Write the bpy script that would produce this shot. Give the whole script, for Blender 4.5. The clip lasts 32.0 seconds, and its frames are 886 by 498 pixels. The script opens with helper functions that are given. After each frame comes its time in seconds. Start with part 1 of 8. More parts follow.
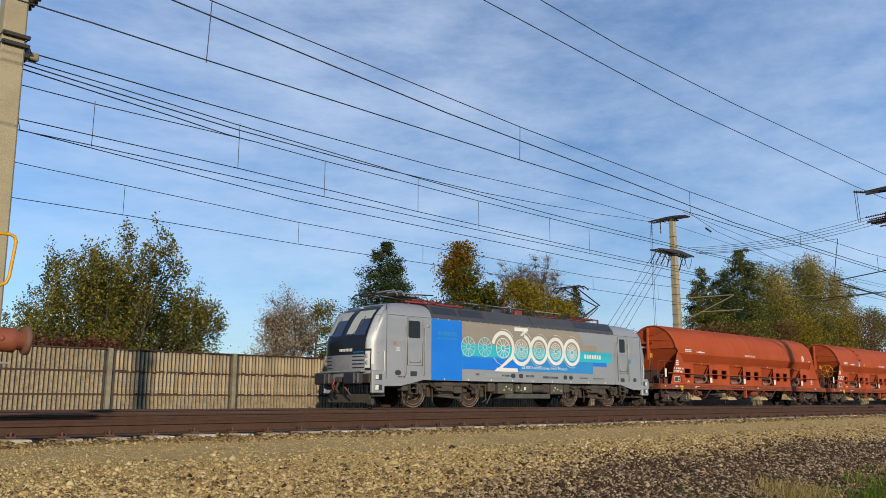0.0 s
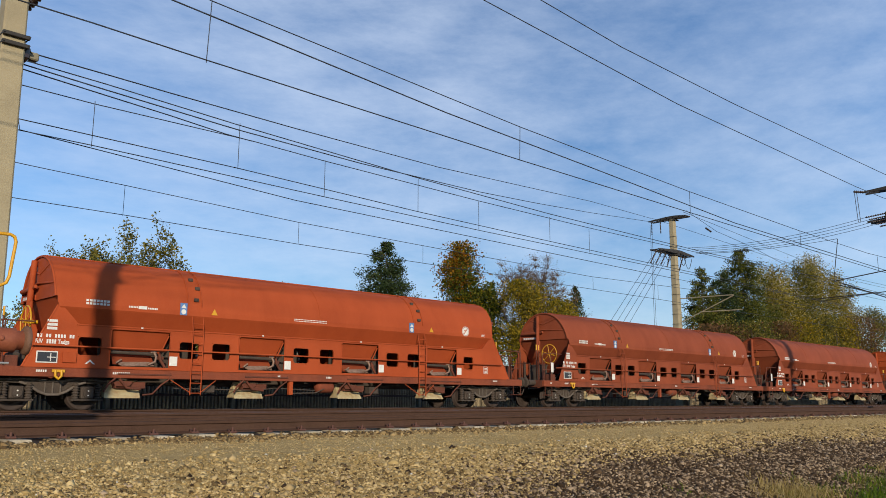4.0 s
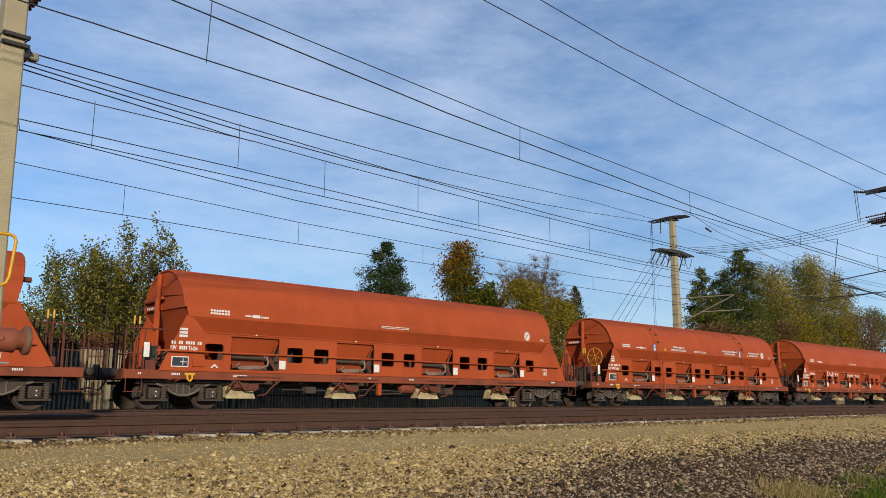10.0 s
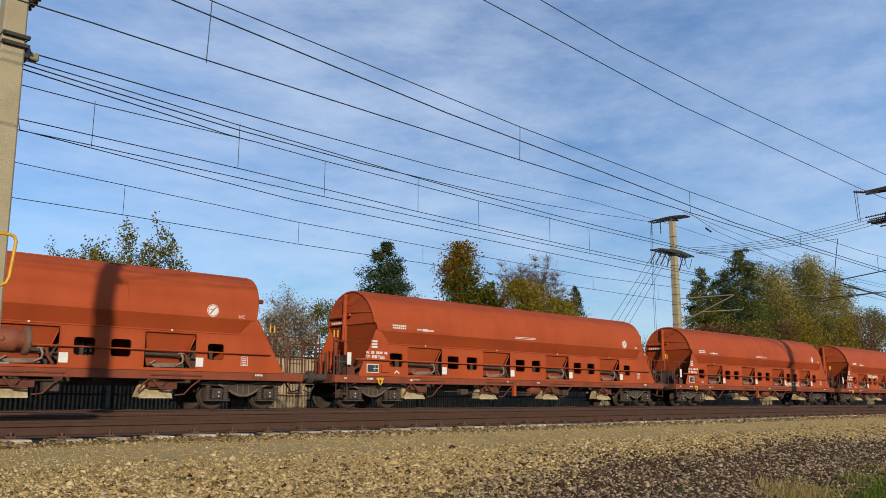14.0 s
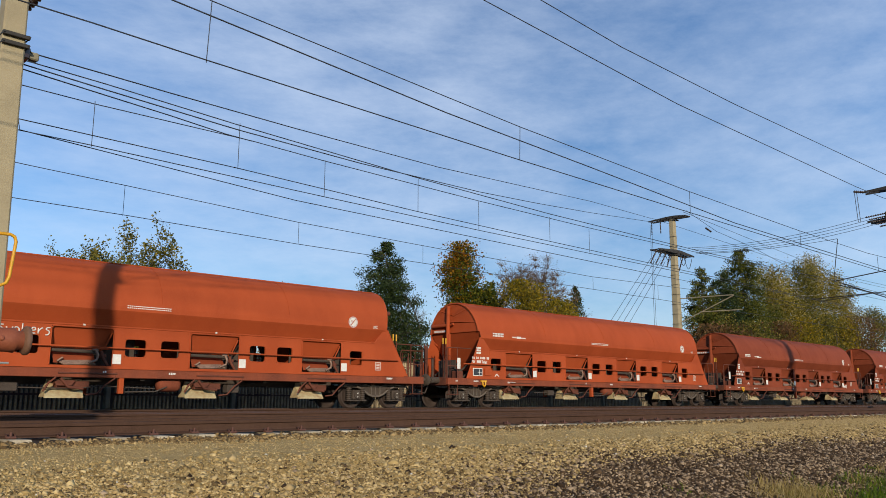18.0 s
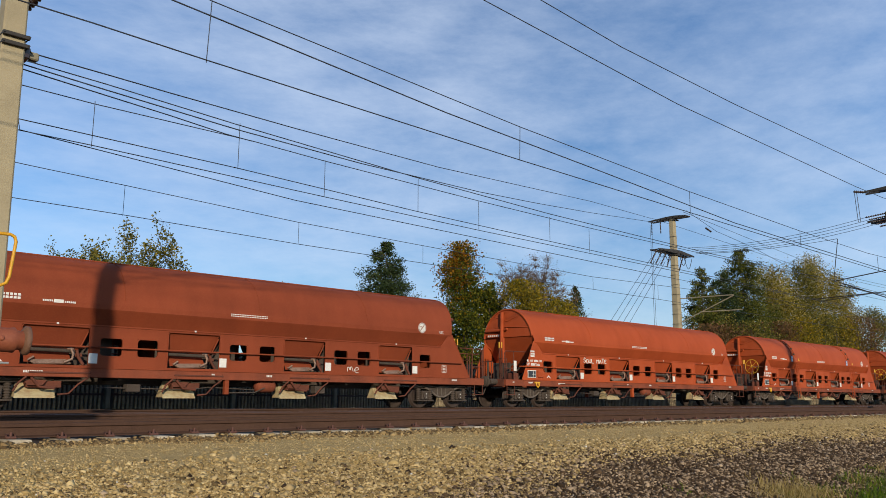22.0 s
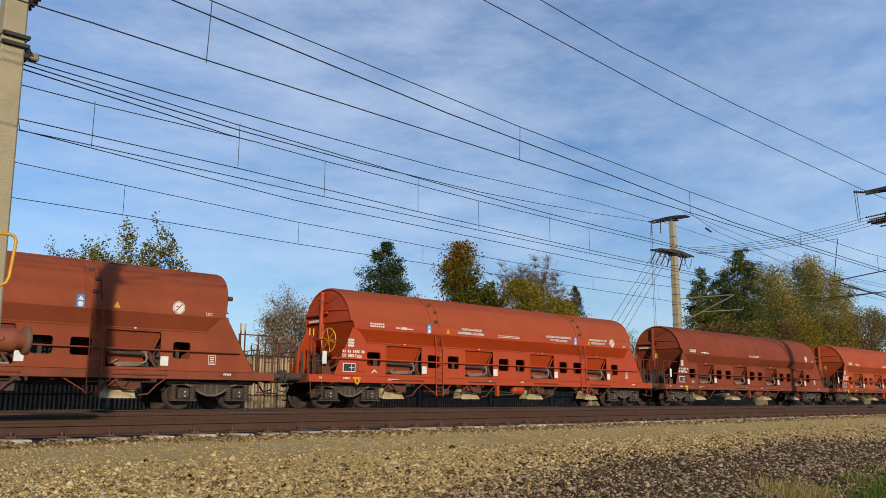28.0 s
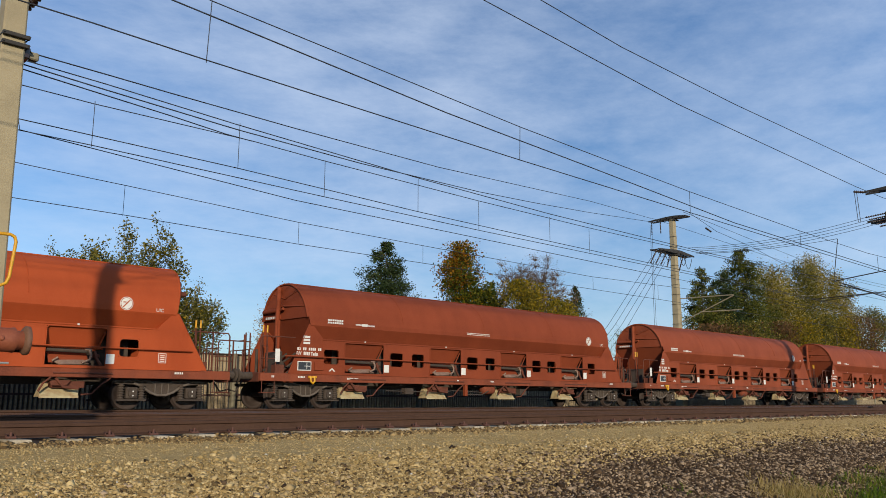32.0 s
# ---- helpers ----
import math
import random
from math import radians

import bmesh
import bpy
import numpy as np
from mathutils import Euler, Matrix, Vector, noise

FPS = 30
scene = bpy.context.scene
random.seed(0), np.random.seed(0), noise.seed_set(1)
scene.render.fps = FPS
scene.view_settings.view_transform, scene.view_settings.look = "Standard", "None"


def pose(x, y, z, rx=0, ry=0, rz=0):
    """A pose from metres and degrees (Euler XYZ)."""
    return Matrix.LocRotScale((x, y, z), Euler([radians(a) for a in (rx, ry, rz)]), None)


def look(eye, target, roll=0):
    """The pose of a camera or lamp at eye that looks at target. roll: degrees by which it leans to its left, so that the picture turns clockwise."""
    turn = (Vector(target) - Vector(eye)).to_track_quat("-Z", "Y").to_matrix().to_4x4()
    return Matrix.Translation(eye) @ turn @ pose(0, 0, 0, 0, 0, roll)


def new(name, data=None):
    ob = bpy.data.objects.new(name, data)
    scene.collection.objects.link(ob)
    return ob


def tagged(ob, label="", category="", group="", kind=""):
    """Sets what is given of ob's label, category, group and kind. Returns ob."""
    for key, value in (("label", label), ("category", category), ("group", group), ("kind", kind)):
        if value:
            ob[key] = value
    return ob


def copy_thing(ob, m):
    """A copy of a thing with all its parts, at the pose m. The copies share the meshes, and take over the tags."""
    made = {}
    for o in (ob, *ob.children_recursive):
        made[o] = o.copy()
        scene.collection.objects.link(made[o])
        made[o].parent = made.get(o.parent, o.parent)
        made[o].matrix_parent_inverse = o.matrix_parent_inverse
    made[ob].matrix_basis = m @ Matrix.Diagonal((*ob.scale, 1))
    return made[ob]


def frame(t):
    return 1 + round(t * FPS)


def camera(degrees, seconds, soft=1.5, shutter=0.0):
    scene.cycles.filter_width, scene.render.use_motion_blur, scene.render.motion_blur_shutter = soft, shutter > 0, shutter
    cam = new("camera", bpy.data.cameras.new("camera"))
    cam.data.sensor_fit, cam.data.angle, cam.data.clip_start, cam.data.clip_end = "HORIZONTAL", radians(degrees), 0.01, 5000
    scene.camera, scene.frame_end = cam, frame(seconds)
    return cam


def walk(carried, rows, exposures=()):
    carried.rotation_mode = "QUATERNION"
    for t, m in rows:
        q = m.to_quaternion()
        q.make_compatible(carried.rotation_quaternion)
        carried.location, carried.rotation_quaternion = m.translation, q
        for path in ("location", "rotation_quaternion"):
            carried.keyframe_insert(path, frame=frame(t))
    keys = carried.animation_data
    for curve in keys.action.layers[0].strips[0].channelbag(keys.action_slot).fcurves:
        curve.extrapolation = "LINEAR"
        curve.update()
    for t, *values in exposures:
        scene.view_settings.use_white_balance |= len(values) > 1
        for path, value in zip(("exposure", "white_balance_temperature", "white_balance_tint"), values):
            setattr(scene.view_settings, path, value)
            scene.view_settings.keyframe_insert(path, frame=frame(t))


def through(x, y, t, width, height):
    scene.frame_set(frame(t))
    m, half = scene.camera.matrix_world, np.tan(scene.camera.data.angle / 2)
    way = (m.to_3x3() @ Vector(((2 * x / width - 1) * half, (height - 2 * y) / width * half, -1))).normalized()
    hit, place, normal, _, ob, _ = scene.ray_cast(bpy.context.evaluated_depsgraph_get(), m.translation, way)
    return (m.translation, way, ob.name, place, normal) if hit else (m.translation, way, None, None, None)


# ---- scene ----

# camera: stands still beside the line, low over the rails, turned towards the coming train
cam = camera(57.0, 32.0, soft=0.45)
EYE = (0.0, 0.0, 0.304)
AIM = (math.sin(radians(43.524)) * math.cos(radians(10.471)), math.cos(radians(43.524)) * math.cos(radians(10.471)), 0.304 + math.sin(radians(10.471)))
walk(cam, [(0.0, look(EYE, AIM, 0.122)), (32.0, look(EYE, AIM, 0.122))], exposures=[(0.0, -0.02), (18.0, -0.03), (27.0, -0.06), (32.0, -0.08)])

# light: low afternoon sun behind the camera, clear sky with thin high cloud
SUN_EL, SUN_DIR = radians(15.0), Vector((-0.528, -0.849, 0.0))
world = bpy.data.worlds.new("sky")
scene.world = world
world.use_nodes = True
wn, wl = world.node_tree.nodes, world.node_tree.links
wn.clear()
w_out, w_bg, w_sky = wn.new("ShaderNodeOutputWorld"), wn.new("ShaderNodeBackground"), wn.new("ShaderNodeTexSky")
w_sky.sky_type, w_sky.sun_disc, w_sky.sun_elevation = "NISHITA", False, radians(15.0)
w_sky.sun_rotation = -math.atan2(SUN_DIR.x, SUN_DIR.y)
w_sky.air_density, w_sky.dust_density, w_sky.ozone_density = 1.0, 0.25, 3.0
w_tc, w_map, w_n1, w_n2 = wn.new("ShaderNodeTexCoord"), wn.new("ShaderNodeMapping"), wn.new("ShaderNodeTexNoise"), wn.new("ShaderNodeTexNoise")
w_map.inputs["Rotation"].default_value = (0.0, radians(20), radians(35))
w_map.inputs["Scale"].default_value = (1.3, 2.2, 5.0)
w_map.inputs["Location"].default_value = (0.35, -0.2, 0.1)
w_n1.inputs["Scale"].default_value, w_n1.inputs["Detail"].default_value, w_n1.inputs["Roughness"].default_value = 3.2, 9.0, 0.66
w_n2.inputs["Scale"].default_value, w_n2.inputs["Detail"].default_value = 0.9, 2.0
w_mul, w_ramp, w_mix = wn.new("ShaderNodeMath"), wn.new("ShaderNodeValToRGB"), wn.new("ShaderNodeMix")
w_mul.operation = "MULTIPLY"
w_ramp.color_ramp.elements[0].position, w_ramp.color_ramp.elements[1].position = 0.14, 0.47
w_ramp.color_ramp.elements[0].color, w_ramp.color_ramp.elements[1].color = (0, 0, 0, 1), (0.52, 0.52, 0.52, 1)
w_mix.data_type = "RGBA"
w_mix.inputs["B"].default_value = (4.6, 5.2, 6.2, 1.0)
wl.new(w_tc.outputs["Generated"], w_map.inputs["Vector"])
wl.new(w_map.outputs["Vector"], w_n1.inputs["Vector"])
wl.new(w_tc.outputs["Generated"], w_n2.inputs["Vector"])
wl.new(w_n1.outputs["Fac"], w_mul.inputs[0])
wl.new(w_n2.outputs["Fac"], w_mul.inputs[1])
# the veils thicken down the line
w_xyz, w_more, w_veil = wn.new("ShaderNodeSeparateXYZ"), wn.new("ShaderNodeMapRange"), wn.new("ShaderNodeMath")
w_more.inputs["From Min"].default_value, w_more.inputs["From Max"].default_value = 0.15, 0.95
w_more.inputs["To Min"].default_value, w_more.inputs["To Max"].default_value = 0.66, 1.32
w_veil.operation = "MULTIPLY"
wl.new(w_tc.outputs["Generated"], w_xyz.inputs["Vector"])
wl.new(w_xyz.outputs["X"], w_more.inputs["Value"])
wl.new(w_mul.outputs["Value"], w_veil.inputs[0])
wl.new(w_more.outputs["Result"], w_veil.inputs[1])
wl.new(w_veil.outputs["Value"], w_ramp.inputs["Fac"])
wl.new(w_ramp.outputs["Color"], w_mix.inputs["Factor"])
w_sep, w_low, w_tint = wn.new("ShaderNodeSeparateXYZ"), wn.new("ShaderNodeMapRange"), wn.new("ShaderNodeMix")
# the clear air a little bluer and deeper towards the horizon away from the sun
w_low.inputs["From Min"].default_value, w_low.inputs["From Max"].default_value = 0.0, 0.45
w_tint.data_type = "RGBA"
w_tint.inputs["A"].default_value, w_tint.inputs["B"].default_value = (0.67, 0.83, 1.02, 1.0), (0.88, 0.98, 1.12, 1.0)
w_blue = wn.new("ShaderNodeMix")
w_blue.data_type, w_blue.blend_type = "RGBA", "MULTIPLY"
w_blue.inputs["Factor"].default_value = 1.0
wl.new(w_tc.outputs["Generated"], w_sep.inputs["Vector"])
wl.new(w_sep.outputs["Z"], w_low.inputs["Value"])
wl.new(w_low.outputs["Result"], w_tint.inputs["Factor"])
wl.new(w_sky.outputs["Color"], w_blue.inputs["A"])
wl.new(w_tint.outputs["Result"], w_blue.inputs["B"])
wl.new(w_blue.outputs["Result"], w_mix.inputs["A"])
wl.new(w_mix.outputs["Result"], w_bg.inputs["Color"])
w_bg.inputs["Strength"].default_value = 0.178
wl.new(w_bg.outputs["Background"], w_out.inputs["Surface"])

sun = new("sun", bpy.data.lights.new("sun", "SUN"))
sun.data.energy, sun.data.angle, sun.data.color = 4.9, radians(1.2), (1.0, 0.88, 0.70)
sun_from = Vector((SUN_DIR.x * math.cos(SUN_EL), SUN_DIR.y * math.cos(SUN_EL), math.sin(SUN_EL))) * 200
sun.matrix_basis = look(sun_from, (0, 0, 0))

# ---- materials ----
def pigment(c, depth=0.72, purity=1.12):
    """A dry outdoor surface's colour: a little deeper and purer than a fresh sample of it."""
    grey = 0.3 * c[0] + 0.6 * c[1] + 0.1 * c[2]
    return tuple(max(0.003, depth * (grey + (v - grey) * purity)) for v in c[:3])


def material(name, base, second=None, rough=0.7, metal=0.0, scale=3.0, fine=60.0, amount=0.5, bump=0.15, third=None, stretch=(1, 1, 1), spec=0.5, island=0.0, randomly=0.0, fine_amount=0.35):
    """A surface with variation at two scales: wide stains towards second, fine grain towards third, and relief."""
    m = bpy.data.materials.new(name)
    m.use_nodes = True
    n, l = m.node_tree.nodes, m.node_tree.links
    b = n["Principled BSDF"]
    b.inputs["Metallic"].default_value = metal
    b.inputs["Specular IOR Level"].default_value = spec
    second = pigment(second or tuple(c * 0.6 for c in base))
    third = pigment(third or tuple(min(1.0, c * 1.35) for c in base))
    base = pigment(base)
    tc, mp = n.new("ShaderNodeTexCoord"), n.new("ShaderNodeMapping")
    mp.inputs["Scale"].default_value = stretch
    l.new(tc.outputs["Object"], mp.inputs["Vector"])
    big, small = n.new("ShaderNodeTexNoise"), n.new("ShaderNodeTexNoise")
    big.inputs["Scale"].default_value, big.inputs["Detail"].default_value, big.inputs["Roughness"].default_value = scale, 5.0, 0.6
    small.inputs["Scale"].default_value, small.inputs["Detail"].default_value = fine, 3.0
    l.new(mp.outputs["Vector"], big.inputs["Vector"])
    l.new(tc.outputs["Object"], small.inputs["Vector"])
    r1, r2 = n.new("ShaderNodeMapRange"), n.new("ShaderNodeMapRange")
    r1.inputs["From Min"].default_value, r1.inputs["From Max"].default_value, r1.inputs["To Max"].default_value = 0.38, 0.68, amount
    r2.inputs["From Min"].default_value, r2.inputs["From Max"].default_value, r2.inputs["To Max"].default_value = 0.42, 0.72, fine_amount
    l.new(big.outputs["Fac"], r1.inputs["Value"])
    l.new(small.outputs["Fac"], r2.inputs["Value"])
    x1, x2 = n.new("ShaderNodeMix"), n.new("ShaderNodeMix")
    x1.data_type = x2.data_type = "RGBA"
    x1.inputs["A"].default_value, x1.inputs["B"].default_value = (*base, 1), (*second, 1)
    x2.inputs["B"].default_value = (*third, 1)
    l.new(r1.outputs["Result"], x1.inputs["Factor"])
    l.new(r2.outputs["Result"], x2.inputs["Factor"])
    l.new(x1.outputs["Result"], x2.inputs["A"])
    colour = x2.outputs["Result"]
    if island or randomly:
        src = n.new("ShaderNodeNewGeometry").outputs["Random Per Island"] if island else n.new("ShaderNodeObjectInfo").outputs["Random"]
        hsv, vr = n.new("ShaderNodeHueSaturation"), n.new("ShaderNodeMapRange")
        k = island or randomly
        vr.inputs["To Min"].default_value, vr.inputs["To Max"].default_value = 1 - k, 1 + k
        l.new(src, vr.inputs["Value"])
        l.new(vr.outputs["Result"], hsv.inputs["Value"])
        l.new(colour, hsv.inputs["Color"])
        colour = hsv.outputs["Color"]
    l.new(colour, b.inputs["Base Color"])
    rr = n.new("ShaderNodeMapRange")
    rr.inputs["To Min"].default_value, rr.inputs["To Max"].default_value = max(0.04, rough - 0.12), min(1.0, rough + 0.12)
    l.new(big.outputs["Fac"], rr.inputs["Value"])
    l.new(rr.outputs["Result"], b.inputs["Roughness"])
    if bump:
        bp = n.new("ShaderNodeBump")
        bp.inputs["Strength"].default_value, bp.inputs["Distance"].default_value = bump, 0.01
        l.new(small.outputs["Fac"], bp.inputs["Height"])
        l.new(bp.outputs["Normal"], b.inputs["Normal"])
    return m


def ramp_material(name, stops, scale, rough=0.95, bump=0.5, distance=0.02, fine=6.0):
    """Stone-like surface: cells of several colours with relief between them."""
    m = bpy.data.materials.new(name)
    m.use_nodes = True
    n, l = m.node_tree.nodes, m.node_tree.links
    b = n["Principled BSDF"]
    b.inputs["Roughness"].default_value = rough
    b.inputs["Specular IOR Level"].default_value = 0.12
    tc, vo, no, rp, bp = n.new("ShaderNodeTexCoord"), n.new("ShaderNodeTexVoronoi"), n.new("ShaderNodeTexNoise"), n.new("ShaderNodeValToRGB"), n.new("ShaderNodeBump")
    vo.inputs["Scale"].default_value = scale
    no.inputs["Scale"].default_value, no.inputs["Detail"].default_value = fine, 4.0
    l.new(tc.outputs["Object"], vo.inputs["Vector"])
    l.new(tc.outputs["Object"], no.inputs["Vector"])
    sep, mx = n.new("ShaderNodeSeparateColor"), n.new("ShaderNodeMix")
    l.new(vo.outputs["Color"], sep.inputs["Color"])
    mx.inputs["Factor"].default_value = 0.5
    l.new(sep.outputs["Red"], mx.inputs["A"])
    l.new(no.outputs["Fac"], mx.inputs["B"])
    while len(rp.color_ramp.elements) < len(stops):
        rp.color_ramp.elements.new(0.5)
    for e, (at, c) in zip(rp.color_ramp.elements, stops):
        e.position, e.color = at, (*pigment(c), 1)
    l.new(mx.outputs["Result"], rp.inputs["Fac"])
    l.new(rp.outputs["Color"], b.inputs["Base Color"])
    bp.inputs["Strength"].default_value, bp.inputs["Distance"].default_value = bump, distance
    bp.invert = True
    l.new(vo.outputs["Distance"], bp.inputs["Height"])
    l.new(bp.outputs["Normal"], b.inputs["Normal"])
    return m


def leaf_material(name, a, b_, c, rough=0.6, through=0.35):
    """Leaves whose colour varies leaf by leaf between three tones, and that let some light through."""
    m = bpy.data.materials.new(name)
    m.use_nodes = True
    n, l = m.node_tree.nodes, m.node_tree.links
    b = n["Principled BSDF"]
    b.inputs["Roughness"].default_value = rough
    b.inputs["Specular IOR Level"].default_value = 0.2 if through else 0.1
    g, rp = n.new("ShaderNodeNewGeometry"), n.new("ShaderNodeValToRGB")
    rp.color_ramp.elements.new(0.5)
    for e, (at, col) in zip(rp.color_ramp.elements, ((0.0, a), (0.55, b_), (1.0, c))):
        e.position, e.color = at, (*pigment(col), 1)
    l.new(g.outputs["Random Per Island"], rp.inputs["Fac"])
    l.new(rp.outputs["Color"], b.inputs["Base Color"])
    tr, mix = n.new("ShaderNodeBsdfTranslucent"), n.new("ShaderNodeMixShader")
    l.new(rp.outputs["Color"], tr.inputs["Color"])
    mix.inputs["Fac"].default_value = through
    l.new(b.outputs["BSDF"], mix.inputs[1])
    l.new(tr.outputs["BSDF"], mix.inputs[2])
    l.new(mix.outputs["Shader"], n["Material Output"].inputs["Surface"])
    return m


def glass_material(name, tint=(0.02, 0.025, 0.03), rough=0.06):
    m = bpy.data.materials.new(name)
    m.use_nodes = True
    b = m.node_tree.nodes["Principled BSDF"]
    b.inputs["Base Color"].default_value, b.inputs["Roughness"].default_value = (*tint, 1), rough
    b.inputs["Specular IOR Level"].default_value = 0.15
    b.inputs["Coat Weight"].default_value = 0.6 if tint[0] > 0.05 else 0.0
    return m


# ---- mesh building ----
class Mesh:
    """Collects points and faces of one part."""

    def __init__(self):
        self.v, self.f, self.smooth = [], [], []

    def add(self, pts, faces, smooth=False):
        o = len(self.v)
        self.v += [tuple(q) for q in pts]
        self.f += [tuple(i + o for i in f) for f in faces]
        self.smooth += [smooth] * len(faces)
        return self

    def box(self, x0, x1, y0, y1, z0, z1, bevel=0.0):
        """A box with chamfered edges."""
        x0, x1, y0, y1, z0, z1 = min(x0, x1), max(x0, x1), min(y0, y1), max(y0, y1), min(z0, z1), max(z0, z1)
        b = min(bevel, (x1 - x0) * 0.45, (y1 - y0) * 0.45, (z1 - z0) * 0.45)
        if b <= 0:
            pts = [(x, y, z) for x in (x0, x1) for y in (y0, y1) for z in (z0, z1)]
            return self.add(pts, [(0, 1, 3, 2), (4, 6, 7, 5), (0, 4, 5, 1), (2, 3, 7, 6), (0, 2, 6, 4), (1, 5, 7, 3)])
        pts, at = [], {}
        for i, x in enumerate((x0, x1)):
            for j, y in enumerate((y0, y1)):
                for k, z in enumerate((z0, z1)):
                    sx, sy, sz = (b if i == 0 else -b), (b if j == 0 else -b), (b if k == 0 else -b)
                    for a, q in (("x", (x, y + sy, z + sz)), ("y", (x + sx, y, z + sz)), ("z", (x + sx, y + sy, z))):
                        at[i, j, k, a] = len(pts)
                        pts.append(q)
        f = []
        for i in (0, 1):
            q = [at[i, j, k, "x"] for j, k in ((0, 0), (0, 1), (1, 1), (1, 0))]
            f.append(q if i == 0 else q[::-1])
            q = [at[j, i, k, "y"] for j, k in ((0, 0), (1, 0), (1, 1), (0, 1))]
            f.append(q if i == 0 else q[::-1])
            q = [at[j, k, i, "z"] for j, k in ((0, 0), (0, 1), (1, 1), (1, 0))]
            f.append(q if i == 0 else q[::-1])
        for i in (0, 1):
            for j in (0, 1):
                f.append([at[i, j, 0, "x"], at[i, j, 1, "x"], at[i, j, 1, "y"], at[i, j, 0, "y"]])
                f.append([at[i, 0, j, "x"], at[i, 1, j, "x"], at[i, 1, j, "z"], at[i, 0, j, "z"]])
                f.append([at[0, i, j, "y"], at[1, i, j, "y"], at[1, i, j, "z"], at[0, i, j, "z"]])
                for k in (0, 1):
                    f.append([at[i, j, k, "x"], at[i, j, k, "y"], at[i, j, k, "z"]])
        return self.add(pts, f)

    def tube(self, path, r, n=8, closed=False, r_end=None):
        """A round bar along a path of points."""
        P = [Vector(q) for q in path]
        m = len(P)
        rings = []
        up = None
        for i, q in enumerate(P):
            if closed:
                d = P[(i + 1) % m] - P[i - 1]
            else:
                d = P[min(i + 1, m - 1)] - P[max(i - 1, 0)]
            d.normalize()
            if up is None:
                up = Vector((0, 0, 1)) if abs(d.z) < 0.9 else Vector((1, 0, 0))
            s = d.cross(up).normalized()
            up = s.cross(d).normalized()
            rad = r if r_end is None else r + (r_end - r) * i / (m - 1)
            rings.append([q + (s * math.cos(2 * math.pi * k / n) + up * math.sin(2 * math.pi * k / n)) * rad for k in range(n)])
        pts = [q for g in rings for q in g]
        f = []
        for i in range(m if closed else m - 1):
            a, b = i * n, ((i + 1) % m) * n
            f += [(a + k, a + (k + 1) % n, b + (k + 1) % n, b + k) for k in range(n)]
        self.add(pts, f, True)
        if not closed:
            self.add(rings[0], [tuple(range(n))[::-1]])
            self.add(rings[-1], [tuple(range(n))])
        return self

    def cyl(self, a, b, r, n=14, r2=None):
        return self.tube([a, b], r, n, r_end=r2)

    def prism(self, outline, axis, a, b):
        """A flat outline pushed along an axis from a to b. The outline's two numbers fill the other axes in order."""
        def at(u, w, c):
            return {"x": (c, u, w), "y": (u, c, w), "z": (u, w, c)}[axis]
        n = len(outline)
        pts = [at(u, w, a) for u, w in outline] + [at(u, w, b) for u, w in outline]
        f = [tuple(range(n))[::-1], tuple(range(n, 2 * n))] + [(i, (i + 1) % n, n + (i + 1) % n, n + i) for i in range(n)]
        return self.add(pts, f)

    def lathe(self, profile, centre, axis="y", n=24):
        """A profile of (along the axis, radius) turned round the axis."""
        rings = []
        for a, r in profile:
            ring = []
            for k in range(n):
                c, s = r * math.cos(2 * math.pi * k / n), r * math.sin(2 * math.pi * k / n)
                q = {"x": (a, c, s), "y": (c, a, s), "z": (c, s, a)}[axis]
                ring.append(Vector(centre) + Vector(q))
            rings.append(ring)
        pts = [q for g in rings for q in g]
        f = []
        for i in range(len(rings) - 1):
            f += [(i * n + k, i * n + (k + 1) % n, (i + 1) * n + (k + 1) % n, (i + 1) * n + k) for k in range(n)]
        self.add(pts, f, True)
        self.add(rings[0], [tuple(range(n))[::-1]])
        self.add(rings[-1], [tuple(range(n))])
        return self

    def quad(self, *pts):
        return self.add(pts, [tuple(range(len(pts)))])

    def data(self, name, mat=None):
        me = bpy.data.meshes.new(name)
        me.from_pydata(self.v, [], self.f)
        me.polygons.foreach_set("use_smooth", self.smooth)
        bm = bmesh.new()
        bm.from_mesh(me)
        bmesh.ops.recalc_face_normals(bm, faces=bm.faces)
        bm.to_mesh(me)
        bm.free()
        if mat:
            me.materials.append(mat)
        return me


def part(name, m, mat, parent=None, label="", at=None):
    """One mesh object, under a thing or a part."""
    ob = new(name, m.data(name, mat) if isinstance(m, Mesh) else m)
    if parent:
        ob.parent = parent
    if at:
        ob.matrix_basis = Matrix.Translation(at)
    return tagged(ob, label)


def again(ob, at, parent):
    """The same part once more, on the same mesh."""
    o = new(ob.name.split(".")[0], ob.data)
    o.parent = parent
    o.matrix_basis = at if isinstance(at, Matrix) else Matrix.Translation(at)
    return o


def thing(name, label, category, group="", kind="", at=(0, 0, 0)):
    ob = new(name)
    ob.empty_display_size = 0.2
    ob.matrix_basis = Matrix.Translation(at)
    return tagged(ob, label, category, group, kind)


